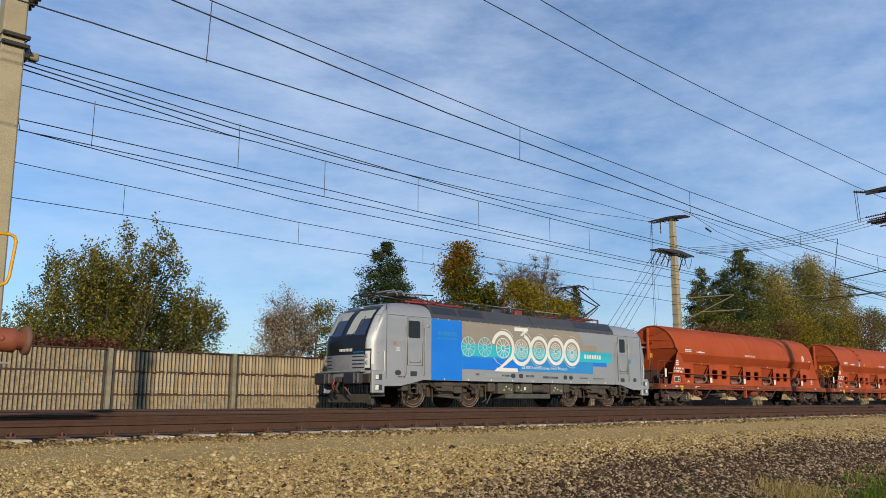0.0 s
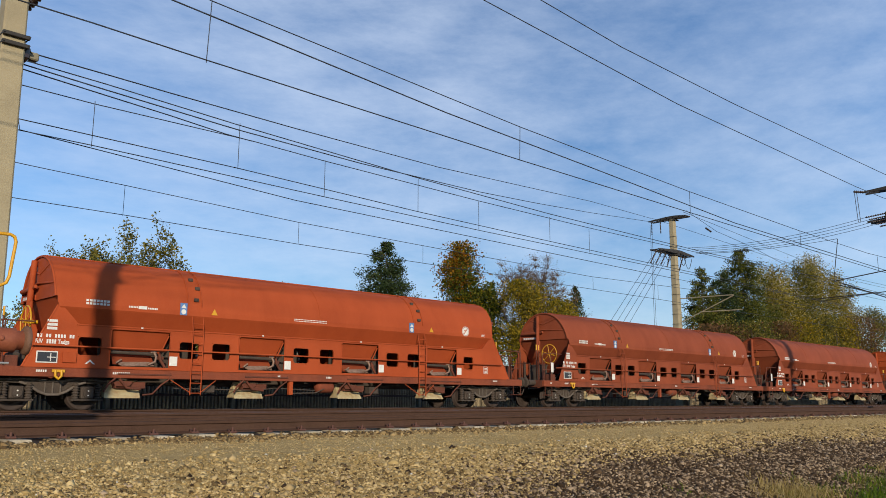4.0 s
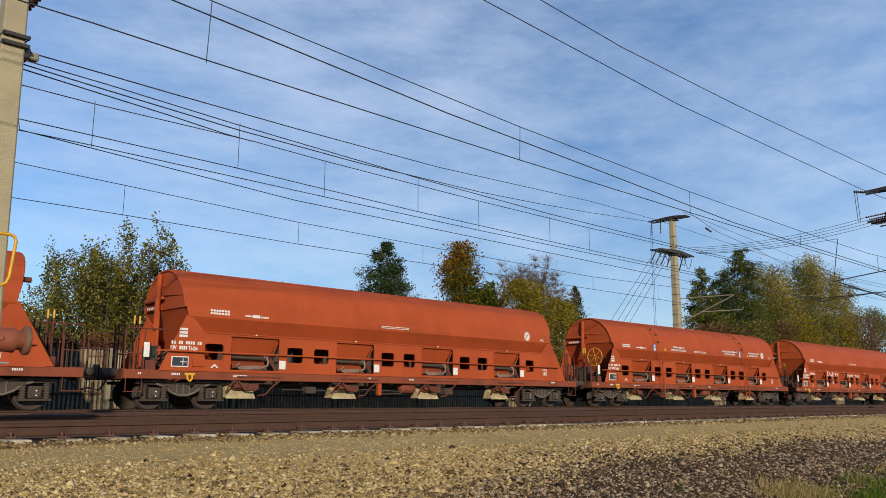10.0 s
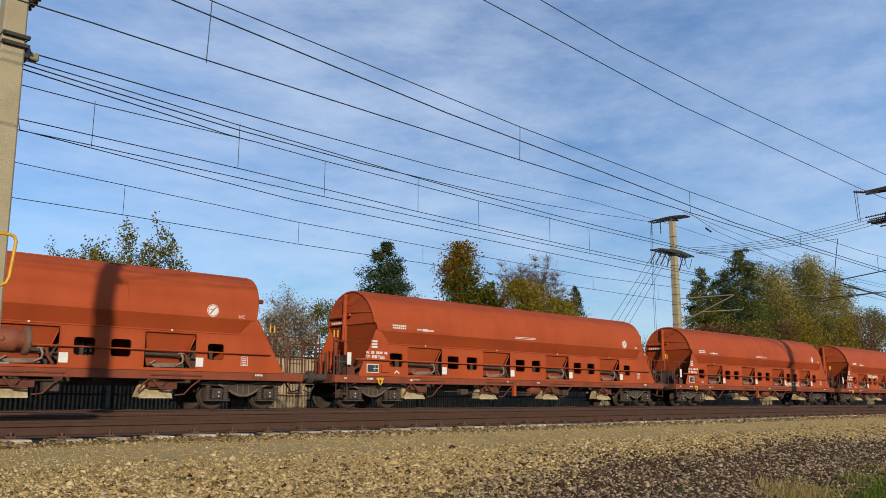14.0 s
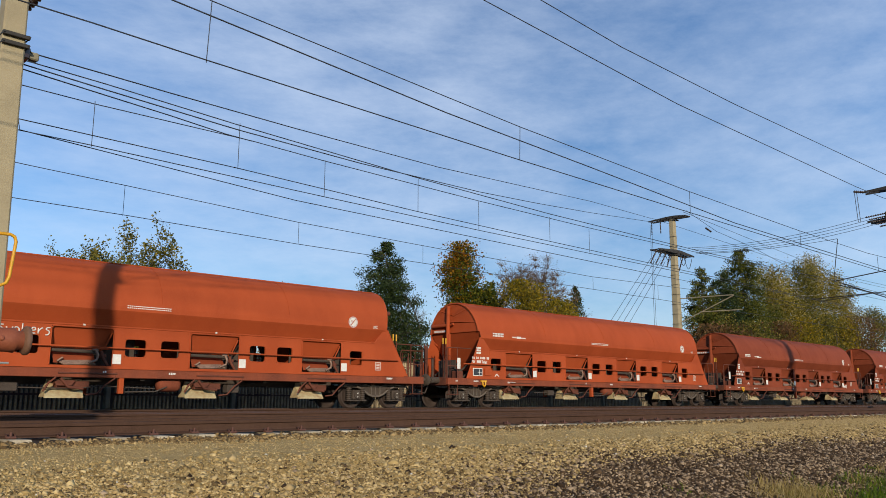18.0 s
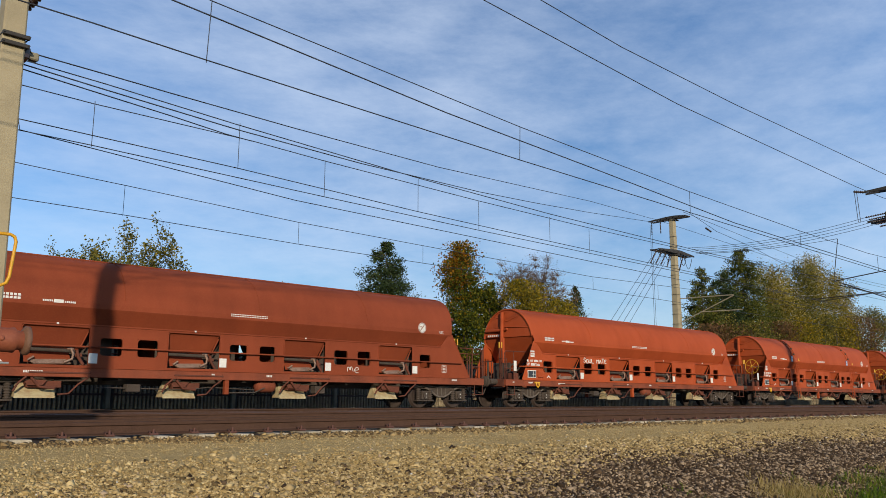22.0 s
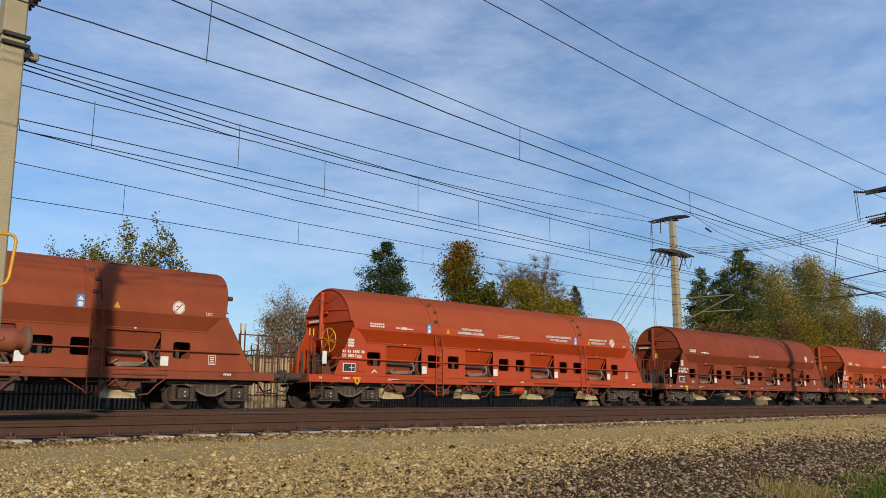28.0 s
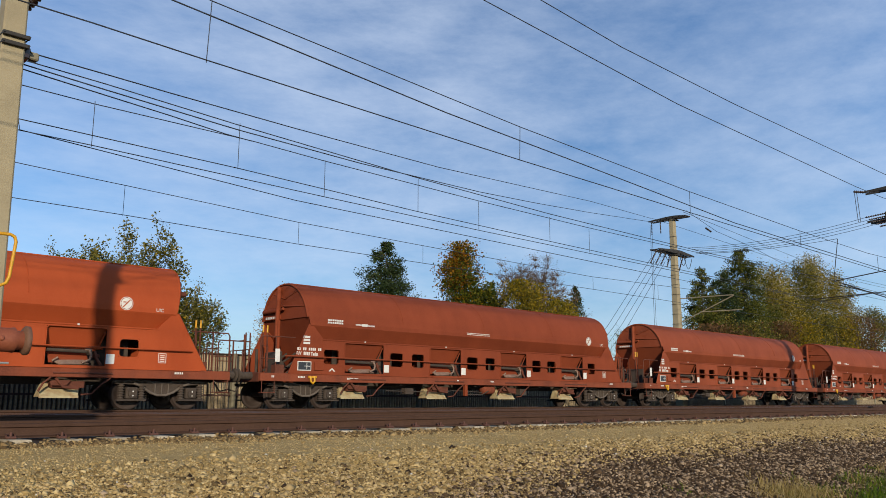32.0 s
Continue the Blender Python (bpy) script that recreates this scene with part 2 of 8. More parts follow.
def cloud_mesh(name, verts, faces, mat):
    """One mesh out of numpy arrays of points and equal faces."""
    me = bpy.data.meshes.new(name)
    verts, faces = np.asarray(verts, dtype=np.float32), np.asarray(faces, dtype=np.int32)
    me.vertices.add(len(verts))
    me.vertices.foreach_set("co", verts.ravel())
    k = faces.shape[1]
    me.loops.add(faces.size)
    me.loops.foreach_set("vertex_index", faces.ravel())
    me.polygons.add(len(faces))
    me.polygons.foreach_set("loop_start", np.arange(0, faces.size, k, dtype=np.int32))
    me.update(calc_edges=True)
    me.materials.append(mat)
    return me


def words(name, text, size, mat, parent, m, extrude=0.002, squeeze=1.0, label="", bold=0.0, slant=0.0):
    """Lettering as a thin mesh, lying in its own xy plane."""
    cu = bpy.data.curves.new(name, "FONT")
    cu.body, cu.size, cu.extrude, cu.resolution_u = text, size, extrude, 3
    cu.offset, cu.shear = bold, slant
    tmp = new("lettering", cu)
    me = bpy.data.meshes.new_from_object(tmp.evaluated_get(bpy.context.evaluated_depsgraph_get()))
    bpy.data.objects.remove(tmp)
    bpy.data.curves.remove(cu)
    me.name = name
    me.materials.clear()
    me.materials.append(mat)
    for v in me.vertices:
        v.co.x *= squeeze
    ob = new(name, me)
    ob.parent = parent
    ob.matrix_basis = m
    return tagged(ob, label)


def flat_on_side(x, y, z):
    """A pose on a vehicle's near side: lettering upright, read from the camera's side."""
    return Matrix.Translation((x, y, z)) @ Euler((radians(90), 0, 0)).to_matrix().to_4x4()

# ---- the surfaces of the place ----
RUST = material("rusty_rail_steel", (0.078, 0.043, 0.03), (0.038, 0.022, 0.016), rough=0.8, scale=5, fine=90, third=(0.16, 0.095, 0.065), bump=0.3, spec=0.1)
RAIL_TOP = material("polished_rail_head", (0.26, 0.22, 0.19), (0.17, 0.13, 0.11), rough=0.42, metal=0.7, scale=4, fine=50, bump=0.02)
CONCRETE_OLD = material("sleeper_concrete", (0.50, 0.43, 0.32), (0.25, 0.19, 0.12), rough=0.95, scale=7, fine=60, bump=0.9, randomly=0.2, amount=0.8)
CLIP = material("rusty_clip", (0.11, 0.045, 0.03), rough=0.8, scale=20)
MAST = material("mast_concrete", (0.38, 0.315, 0.20), (0.24, 0.2, 0.13), rough=0.92, scale=2.2, fine=55, bump=0.35, third=(0.43, 0.38, 0.28))
STEEL_DARK = material("dark_galvanised_steel", (0.05, 0.045, 0.04), (0.03, 0.027, 0.024), rough=0.7, metal=0.2, spec=0.3, scale=8)
INSULATOR = material("brown_insulator", (0.035, 0.02, 0.015), rough=0.3, scale=10, bump=0.0)
WIRE = material("weathered_wire", (0.035, 0.038, 0.045), (0.02, 0.02, 0.022), rough=0.6, metal=0.3, scale=2, bump=0.0)
FENCE_RIB = material("wood_concrete_rib", (0.47, 0.365, 0.22), (0.21, 0.15, 0.09), rough=0.95, scale=6, fine=22, bump=1.0, third=(0.68, 0.58, 0.42), randomly=0.25, amount=0.85, fine_amount=0.55)
FENCE_POST = material("fence_post_concrete", (0.27, 0.24, 0.165), (0.15, 0.125, 0.08), rough=0.9, scale=4, fine=40, bump=0.4, amount=0.8)
# near-black, so the shade in the gaps between ribs is painted in
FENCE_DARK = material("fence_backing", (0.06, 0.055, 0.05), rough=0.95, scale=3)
FENCE_CAP = material("fence_cap", (0.07, 0.036, 0.025), (0.05, 0.03, 0.022), rough=0.9, scale=4)
BALLAST = ramp_material("track_ballast", ((0.0, (0.022, 0.014, 0.010)), (0.45, (0.05, 0.034, 0.025)), (0.7, (0.085, 0.06, 0.044)), (1.0, (0.16, 0.13, 0.1))), 22.0)
TAN = ramp_material("fine_tan_grit", ((0.0, (0.28, 0.195, 0.09)), (0.45, (0.47, 0.34, 0.16)), (0.75, (0.55, 0.41, 0.205)), (1.0, (0.66, 0.52, 0.3))), 60.0, distance=0.018)
# gravel bed darkened: shade between the loose stones is in its colour
GREY = ramp_material("grey_gravel", ((0.0, (0.026, 0.016, 0.009)), (0.45, (0.062, 0.040, 0.023)), (0.75, (0.115, 0.078, 0.047)), (1.0, (0.25, 0.185, 0.125))), 34.0)
SOIL = ramp_material("meadow_soil", ((0.0, (0.03, 0.035, 0.012)), (0.5, (0.06, 0.07, 0.02)), (1.0, (0.11, 0.1, 0.035))), 55.0, distance=0.02)
BARK = material("bark", (0.09, 0.07, 0.055), (0.05, 0.04, 0.03), rough=0.95, scale=4, fine=40, bump=0.8)
BIRCH = material("birch_bark", (0.5, 0.48, 0.43), (0.1, 0.09, 0.08), rough=0.9, scale=3, fine=30, bump=0.4)

PAINTS = {
    "oxide": material("oxide_red_paint", (0.425, 0.093, 0.040), (0.325, 0.068, 0.030), spec=0.12, rough=0.7, scale=0.8, fine=25, third=(0.41, 0.115, 0.06), stretch=(1, 1, 0.35), amount=0.75, fine_amount=0.2, bump=0.03),
    "dark": material("weathered_brown_paint", (0.262, 0.063, 0.031), (0.18, 0.043, 0.022), spec=0.15, rough=0.75, scale=0.7, fine=22, third=(0.31, 0.1, 0.046), stretch=(1, 1, 0.35), amount=0.75, fine_amount=0.2, bump=0.05),
    "brown": material("dusty_brown_paint", (0.29, 0.076, 0.039), (0.21, 0.054, 0.029), spec=0.15, rough=0.75, scale=0.8, fine=24, third=(0.36, 0.12, 0.058), stretch=(1, 1, 0.35), amount=0.75, fine_amount=0.2, bump=0.05),
    "red": material("fresh_red_paint", (0.43, 0.066, 0.021), (0.35, 0.052, 0.018), spec=0.35, rough=0.55, scale=0.9, fine=25, third=(0.48, 0.085, 0.04), stretch=(1, 1, 0.4), bump=0.02),
}
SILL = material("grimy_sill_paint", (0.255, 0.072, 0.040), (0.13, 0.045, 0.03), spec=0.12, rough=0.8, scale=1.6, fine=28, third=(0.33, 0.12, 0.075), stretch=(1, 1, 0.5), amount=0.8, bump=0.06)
IRON = material("dark_rusted_end_gear", (0.15, 0.052, 0.034), (0.07, 0.03, 0.022), spec=0.15, rough=0.8, scale=3.0, fine=40, third=(0.24, 0.10, 0.065), amount=0.8, bump=0.1)
WORN = material("worn_greasy_steel", (0.27, 0.16, 0.11), (0.10, 0.05, 0.035), rough=0.6, metal=0.15, scale=4.0, fine=45, third=(0.50, 0.40, 0.32), amount=0.8, bump=0.1, fine_amount=0.5)
# paler than the frame: highlights on the bogie's edges put into the colour
BOGIE_EDGE = material("dusty_bogie_casting", (0.135, 0.108, 0.088), (0.05, 0.038, 0.03), spec=0.3, rough=0.8, scale=4, fine=45, third=(0.26, 0.22, 0.18), bump=0.3)
SIGN_BLUE = material("blue_sign_enamel", (0.12, 0.22, 0.42), (0.09, 0.16, 0.32), rough=0.5, scale=6, bump=0.0)
ROOF_DUST = material("dusty_roof_over_red_paint", (0.375, 0.088, 0.042), (0.31, 0.066, 0.032), spec=0.15, rough=0.8, scale=0.8, fine=24, third=(0.40, 0.13, 0.075), stretch=(1, 1, 0.4), bump=0.03, fine_amount=0.2)
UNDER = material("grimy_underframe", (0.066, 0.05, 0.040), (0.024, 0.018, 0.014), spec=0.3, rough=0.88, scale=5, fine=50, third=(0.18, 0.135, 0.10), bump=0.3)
WHEEL = material("wheel_steel", (0.06, 0.042, 0.034), (0.03, 0.022, 0.018), rough=0.7, metal=0.15, spec=0.3, scale=6)
CREAM = material("cream_chute_paint", (0.50, 0.42, 0.25), (0.3, 0.18, 0.09), rough=0.75, scale=5, amount=0.9, bump=0.1)
WHITE = material("white_marking", (0.78, 0.75, 0.69), (0.6, 0.55, 0.48), rough=0.6, scale=8, bump=0.0)
YELLOW = material("yellow_paint", (0.68, 0.36, 0.03), (0.5, 0.25, 0.03), rough=0.5, scale=10, bump=0.02)
BLACK = material("black_plate", (0.025, 0.025, 0.03), rough=0.4, scale=8, bump=0.0)
# ---- ground, tracks, fence ----
TRACKS = (11.9, 17.9, 24.33)
SECTION = [(-400, -1.6), (-60, -1.5), (-3, -1.3), (3.2, -1.24), (4.75, -1.03), (5.6, -0.82), (7.15, -0.42), (7.9, -0.32), (10.2, -0.235), (10.9, -0.20), (13.2, -0.20), (13.7, -0.24), (16.1, -0.24), (16.6, -0.2), (19.2, -0.2), (19.8, -0.27), (22.3, -0.27), (23.0, -0.2), (25.7, -0.2), (26.8, -0.33), (29.3, -0.35), (33, -0.4), (60, -0.3), (2500, 0.0)]


def ground_height(y):
    return float(np.interp(y, [a for a, _ in SECTION], [b for _, b in SECTION]))


def swell(x, y):
    """Gentle humps and small hollows of the bank and the path."""
    return (0.035 * noise.noise((x * 0.6, y * 0.9, 0)) + 0.022 * noise.noise((x * 1.9, y * 2.3, 5)) + 0.010 * noise.noise((x * 4.5, y * 5.0, 9))) * (1 if y < 8.5 else 0.5)


def build_ground():
    xs = np.concatenate([[-2500, -600, -200], np.arange(-60, 0, 2.0), np.arange(0, 30, 0.3), np.arange(30, 140, 1.5), [150, 200, 300, 500, 900, 2500]])
    ys = np.unique(np.concatenate([[a for a, _ in SECTION], np.arange(3, 10.4, 0.14), [1500, 300, 120]]))
    verts, faces, slots = [], [], []
    for x in xs:
        for y in ys:
            z = ground_height(y)
            if 3.3 < y < 10.1 and -10 < x < 120:
                z += swell(x, y)
            verts.append((x, y, z))
    m = len(ys)
    for i in range(len(xs) - 1):
        for j in range(m - 1):
            faces.append((i * m + j, (i + 1) * m + j, (i + 1) * m + j + 1, i * m + j + 1))
            y = (ys[j] + ys[j + 1]) / 2
            edge = 7.25 + 0.35 * noise.noise((xs[i] * 0.25, 3.0, 0)) - 1.6 * min(1.0, max(0.0, (9 - xs[i]) / 5))
            slots.append(0 if y < 4.6 else 1 if y < edge else 2 if y < 10.45 else 3 if y < 28.6 else 0)
    me = bpy.data.meshes.new("ground")
    me.from_pydata(verts, [], faces)
    for mat in (SOIL, GREY, TAN, BALLAST):
        me.materials.append(mat)
    me.polygons.foreach_set("material_index", slots)
    me.polygons.foreach_set("use_smooth", [True] * len(faces))
    tagged(new("ground", me), "meadow, tan grit path and grey gravel bank with rusty ballast", "ground", kind="structure")


RAIL = [(-0.075, -0.172), (0.075, -0.172), (0.075, -0.160), (0.018, -0.143), (0.009, -0.125), (0.009, -0.052), (0.034, -0.040), (0.036, -0.012), (0.026, 0.0), (-0.026, 0.0), (-0.036, -0.012), (-0.034, -0.040), (-0.009, -0.052), (-0.009, -0.125), (-0.018, -0.143), (-0.075, -0.160)]


def build_track(number, yc):
    track = thing("track_%d" % number, "straight railway track with rusty rails on concrete sleepers", "railway track", kind="structure", at=(0, yc, 0))
    for side in (-0.7525, 0.7525):
        rail = part("rail", Mesh().prism([(u + side, w) for u, w in RAIL], "x", -120, 620), RUST, track, "rusty steel rail")
        part("rail_head", Mesh().prism([(side - 0.03, 0.0), (side + 0.03, 0.0), (side + 0.02, 0.003), (side - 0.02, 0.003)], "x", -120, 620), RAIL_TOP if number != 1 else RUST, rail, "running surface")
    sl = Mesh()
    # a concrete sleeper: high and wide at its ends, waisted in the middle, ends bevelled
    ring = [(-1.3, 0.15, -0.30), (-1.27, 0.12, -0.175), (-0.45, 0.12, -0.178), (0.0, 0.1, -0.2), (0.45, 0.12, -0.178), (1.27, 0.12, -0.175), (1.3, 0.15, -0.30)]
    pts, f = [], []
    for y, w, z in ring:
        pts += [(-w - 0.02, y, -0.38), (-w, y, z), (w, y, z), (w + 0.02, y, -0.38)]
    for i in range(len(ring) - 1):
        a, b = i * 4, i * 4 + 4
        f += [(a + k, a + k + 1, b + k + 1, b + k) for k in range(3)]
    f += [(0, 1, 2, 3), tuple(range(len(pts) - 4, len(pts)))]
    sl.add(pts, f)
    sleeper = sl.data("sleeper", CONCRETE_OLD)
    clip = Mesh()
    for s in (-0.7525, 0.7525):
        for o in (-0.13, 0.13):
            clip.box(-0.06, 0.06, s + o - 0.05, s + o + 0.05, -0.175, -0.145, 0.01)
            clip.tube([(-0.05, s + o, -0.14), (-0.05, s + o * 0.6, -0.125), (0.05, s + o * 0.6, -0.125), (0.05, s + o, -0.14)], 0.011, 5)
            clip.cyl((0, s + o, -0.15), (0, s + o, -0.095), 0.018, 6)
    clip = clip.data("fastening", CLIP)
    # sleepers of their own on the near track where the camera looks, fewer on the far ones
    count = {1: 150, 2: 40, 3: 40}[number]
    for i in range(count):
        s = new("sleeper", sleeper)
        s.parent, s.location = track, (3.2053 + 0.6006 * (i - 6), 0, random.uniform(-0.02, 0.004))
        if number == 1 and i < 110:
            k = new("fastening", clip)
            k.parent, k.location = s, (0, 0, 0)


def build_fence(x0=-8.0, x1=130.0, y=29.5):
    """Noise barrier: ribbed wood-concrete panels between concrete posts, three rows high."""
    step = 4.94
    fence = thing("noise_barrier", "ribbed beige wood-concrete noise barrier with grey posts", "fence", kind="structure", at=(0, y, 0))
    posts = Mesh().box(-0.085, 0.085, -0.12, 0.14, -0.45, 2.10, 0.02).data("post", FENCE_POST)
    rows = ((-0.25, 0.43), (0.50, 1.24), (1.31, 2.02))
    rib_meshes = []
    for z0, z1 in rows:
        rib_meshes.append([])
        for k in range(3):
            r = Mesh()
            w = (0.046, 0.041, 0.050)[k]
            prof = [(-w, 0.0), (-w * 0.8, -0.055), (-w * 0.4, -0.085), (w * 0.4, -0.085), (w * 0.8, -0.055), (w, 0.0)]
            r.prism(prof, "z", z0, z1)
            rib_meshes[-1].append(r.data("rib", FENCE_RIB))
    i0 = math.floor((x0 - 16.55) / step)
    i1 = math.ceil((x1 - 16.55) / step)
    own = 0
    rest = Mesh()
    for i in range(i0, i1 + 1):
        px = 16.55 + i * step
        p = new("post", posts)
        p.parent, p.location = fence, (px, 0, 0)
        # back sheet in the painted gap shade, seen between the ribs
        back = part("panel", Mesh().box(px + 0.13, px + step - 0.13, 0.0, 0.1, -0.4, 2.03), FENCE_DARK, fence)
        part("coping", Mesh().box(px + 0.13, px + step - 0.13, -0.1, 0.12, 2.035, 2.085, 0.01), FENCE_CAP, fence)
        for gz in (0.465, 1.275):
            part("joint_rail", Mesh().box(px + 0.13, px + step - 0.13, -0.055, -0.005, gz - 0.042, gz + 0.042), FENCE_CAP, fence)
        n = 30
        for k in range(n):
            rx = px + 0.2 + (step - 0.4) * (k + 0.5) / n
            for row in range(3):
                if 7.5 < px < 26 and row > 0:
                    own += 1
                    o = new("rib", rib_meshes[row][(k * 7 + row) % 3])
                    o.parent, o.location = fence, (rx, 0, random.uniform(-0.03, 0.03))
                else:
                    z0, z1 = rows[row]
                    rest.prism([(rx - 0.05, 0.0), (rx - 0.035, -0.075), (rx + 0.035, -0.075), (rx + 0.05, 0.0)], "z", z0, z1)
    tagged(part("rib_field", rest, FENCE_RIB, fence, "beige ribs"), kind="stuff")


build_ground()
for number, yc in enumerate(TRACKS, 1):
    build_track(number, yc)
build_fence()
# ---- overhead line ----
def insulator(m, a, b, r=0.07, discs=5):
    a, b = Vector(a), Vector(b)
    pts, radii = [], []
    for i in range(discs * 4 + 1):
        pts.append(a + (b - a) * (i / (discs * 4)))
        radii.append(r if i % 4 == 2 else r * 0.75 if i % 4 in (1, 3) else r * 0.35)
    d = (b - a).normalized()
    u = d.orthogonal().normalized()
    w = d.cross(u)
    ring = [[q + (u * math.cos(k * math.pi / 5) + w * math.sin(k * math.pi / 5)) * rad for k in range(10)] for q, rad in zip(pts, radii)]
    n = len(ring)
    m.add([q for g in ring for q in g], [(i * 10 + k, i * 10 + (k + 1) % 10, i * 10 + 10 + (k + 1) % 10, i * 10 + 10 + k) for i in range(n - 1) for k in range(10)] + [tuple(range(10)), tuple(range(n * 10 - 10, n * 10))], True)


def build_mast(x, y, top, lean=0.0, irons=True, w0=0.24, w1=0.15, label="tall tapered concrete catenary mast beside the tracks"):
    """Tapered rectangular concrete mast with chamfered corners, climbing irons and clamp bands."""
    mast = thing("catenary_mast", label, "catenary mast", group="catenary masts", at=(x, y, -0.3))
    h = top + 0.3
    shaft = Mesh()
    rings = 12
    pts, f = [], []
    for i in range(rings + 1):
        t = i / rings
        w, c = w0 + (w1 - w0) * t, 0.03
        ox = lean * t * h
        for u, v in ((-w, -w + c), (-w + c, -w), (w - c, -w), (w, -w + c), (w, w - c), (w - c, w), (-w + c, w), (-w, w - c)):
            pts.append((u + ox, v, t * h))
    for i in range(rings):
        a, b = i * 8, i * 8 + 8
        f += [(a + k, a + (k + 1) % 8, b + (k + 1) % 8, b + k) for k in range(8)]
    f += [tuple(range(8))[::-1], tuple(range(rings * 8, rings * 8 + 8))]
    part("shaft", shaft.add(pts, f), MAST, mast)
    z = 2.2
    while irons and z < h - 0.6:
        t = z / h
        w = w0 + (w1 - w0) * t + 0.012
        m = Mesh().tube([(-w, -w - 0.0, 0), (-w, w, 0), (w, w, 0), (w, -w, 0)], 0.012, 5, closed=True)
        m.tube([(-w, 0, 0), (-w - 0.09, 0, 0.0), (-w - 0.1, 0, 0.04)], 0.011, 5)
        m.tube([(w, 0, 0), (w + 0.09, 0, 0.0), (w + 0.1, 0, 0.04)], 0.011, 5)
        part("climbing_iron", m, STEEL_DARK, mast, at=(lean * z, 0, z))
        z += 0.62
    return mast


def clamp(mast, z, w, reach=0.1):
    m = Mesh()
    for dz in (0.0, 0.16):
        m.box(-w - reach, w + reach, -w - 0.07, -w - 0.005, z + dz, z + dz + 0.07, 0.008)
        m.box(-w - reach, w + reach, w + 0.005, w + 0.07, z + dz, z + dz + 0.07, 0.008)
        for s in (-1, 1):
            m.cyl((s * (w + reach * 0.6), -w - 0.1, z + dz + 0.035), (s * (w + reach * 0.6), w + 0.1, z + dz + 0.035), 0.014, 6)
    part("clamp_band", m, STEEL_DARK, mast, "bolted steel clamp")


def build_masts():
    # the mast beside the parked wagon
    a = build_mast(3.72, 14.8, 12.0, lean=-0.003, irons=False, w0=0.235, w1=0.15, label="weathered beige concrete catenary mast between the tracks")
    clamp(a, 6.56, 0.19, 0.03)
    m = Mesh()
    insulator(m, (0.18, -0.02, 6.53), (0.3, 0.0, 6.6), 0.09, 3)
    m.box(0.15, 0.28, -0.12, 0.12, 6.42, 6.66, 0.03)
    part("wire_anchor", m, INSULATOR, a, "dark wire anchor on the mast")
    part("anchor_cap", Mesh().box(0.27, 0.44, -0.07, 0.07, 6.46, 6.60, 0.02), FENCE_POST, a, "pale cap")
    m = Mesh()
    insulator(m, (0.13, 0.0, 7.4), (0.32, 0.0, 7.7), 0.12, 4)
    part("insulator", m, INSULATOR, a, "brown ribbed insulator")
    clamp(a, 9.6, 0.17)
    clamp(a, 11.5, 0.15)
    for z in (9.8, 11.7):
        part("crossarm", Mesh().box(-0.26, -0.17, -1.5, 1.5, z, z + 0.14, 0.01), STEEL_DARK, a, "steel crossarm")
    part("number_plate", Mesh().box(-0.22, -0.205, -0.12, 0.12, 4.2, 4.55), BLACK, a)

    # the mast behind the train, with two crossarms, insulators and stays
    b = build_mast(46.0, 27.0, 11.72, lean=-0.004, w0=0.26, w1=0.16, label="beige concrete catenary mast with two steel crossarms and insulators")
    # upper crossarm across the line, lower one along it
    z = 12.05
    m = Mesh()
    for s in (-0.3, 0.22):
        m.prism([(-1.1, z), (1.6, z), (1.6, z + 0.08), (0.3, z + 0.16), (-0.3, z + 0.16), (-1.1, z + 0.08)], "x", s, s + 0.06)
    for k in range(7):
        yy = -1.05 + 2.6 * k / 6
        m.box(-0.3, 0.28, yy - 0.03, yy + 0.03, z + 0.02, z + 0.08, 0.006)
    part("crossarm", m, STEEL_DARK, b, "weathered lattice crossarm")
    clamp(b, z - 0.12, 0.2)
    z = 9.75
    m = Mesh()
    for s in (-0.33, 0.25):
        m.prism([(-2.3, z), (1.9, z), (1.9, z + 0.09), (0.3, z + 0.24), (-0.3, z + 0.24), (-2.3, z + 0.09)], "y", s, s + 0.06)
    for k in range(11):
        xx = -2.2 + 4.0 * k / 10
        m.box(xx - 0.03, xx + 0.03, -0.33, 0.31, z + 0.02, z + 0.08, 0.006)
    part("crossarm", m, STEEL_DARK, b, "weathered lattice crossarm")
    clamp(b, z - 0.1, 0.2)
    for xx, lean_x, drop in ((-2.2, -0.4, 0.85), (-1.6, -0.38, 0.8), (-1.05, -0.36, 0.8), (-0.65, -0.05, 0.9), (0.9, -0.15, 0.95)):
        m = Mesh()
        insulator(m, (xx, -0.1, z), (xx + lean_x, 0.15, z - drop), 0.055, 8)
        part("insulator", m, INSULATOR, b, "hanging brown insulator")
    # slack jumper loops between the insulators
    for x0, x1, dz in ((-2.2, -1.3, 0.35), (-1.4, -0.5, 0.5), (0.4, 1.2, 0.6), (0.9, 1.9, 0.75)):
        pts = [(x0 + (x1 - x0) * t, -0.15, z - 0.05 - dz * math.sin(math.pi * t)) for t in [k / 8 for k in range(9)]]
        part("jumper_cable", Mesh().tube(pts, 0.018, 5), STEEL_DARK, b, "slack dark jumper loop")
    for yy in (1.55, 0.9):
        m = Mesh()
        insulator(m, (0, yy, 12.05), (0, yy, 11.25), 0.045, 8)
        part("insulator", m, INSULATOR, b, "hanging brown insulator")

    # the mast at the far end of the span, between the tracks, with its crossarms
    c = build_mast(47.35, 14.35, 12.0, lean=0.0, w0=0.26, w1=0.16, label="beige concrete catenary mast with steel crossarms and many insulators")
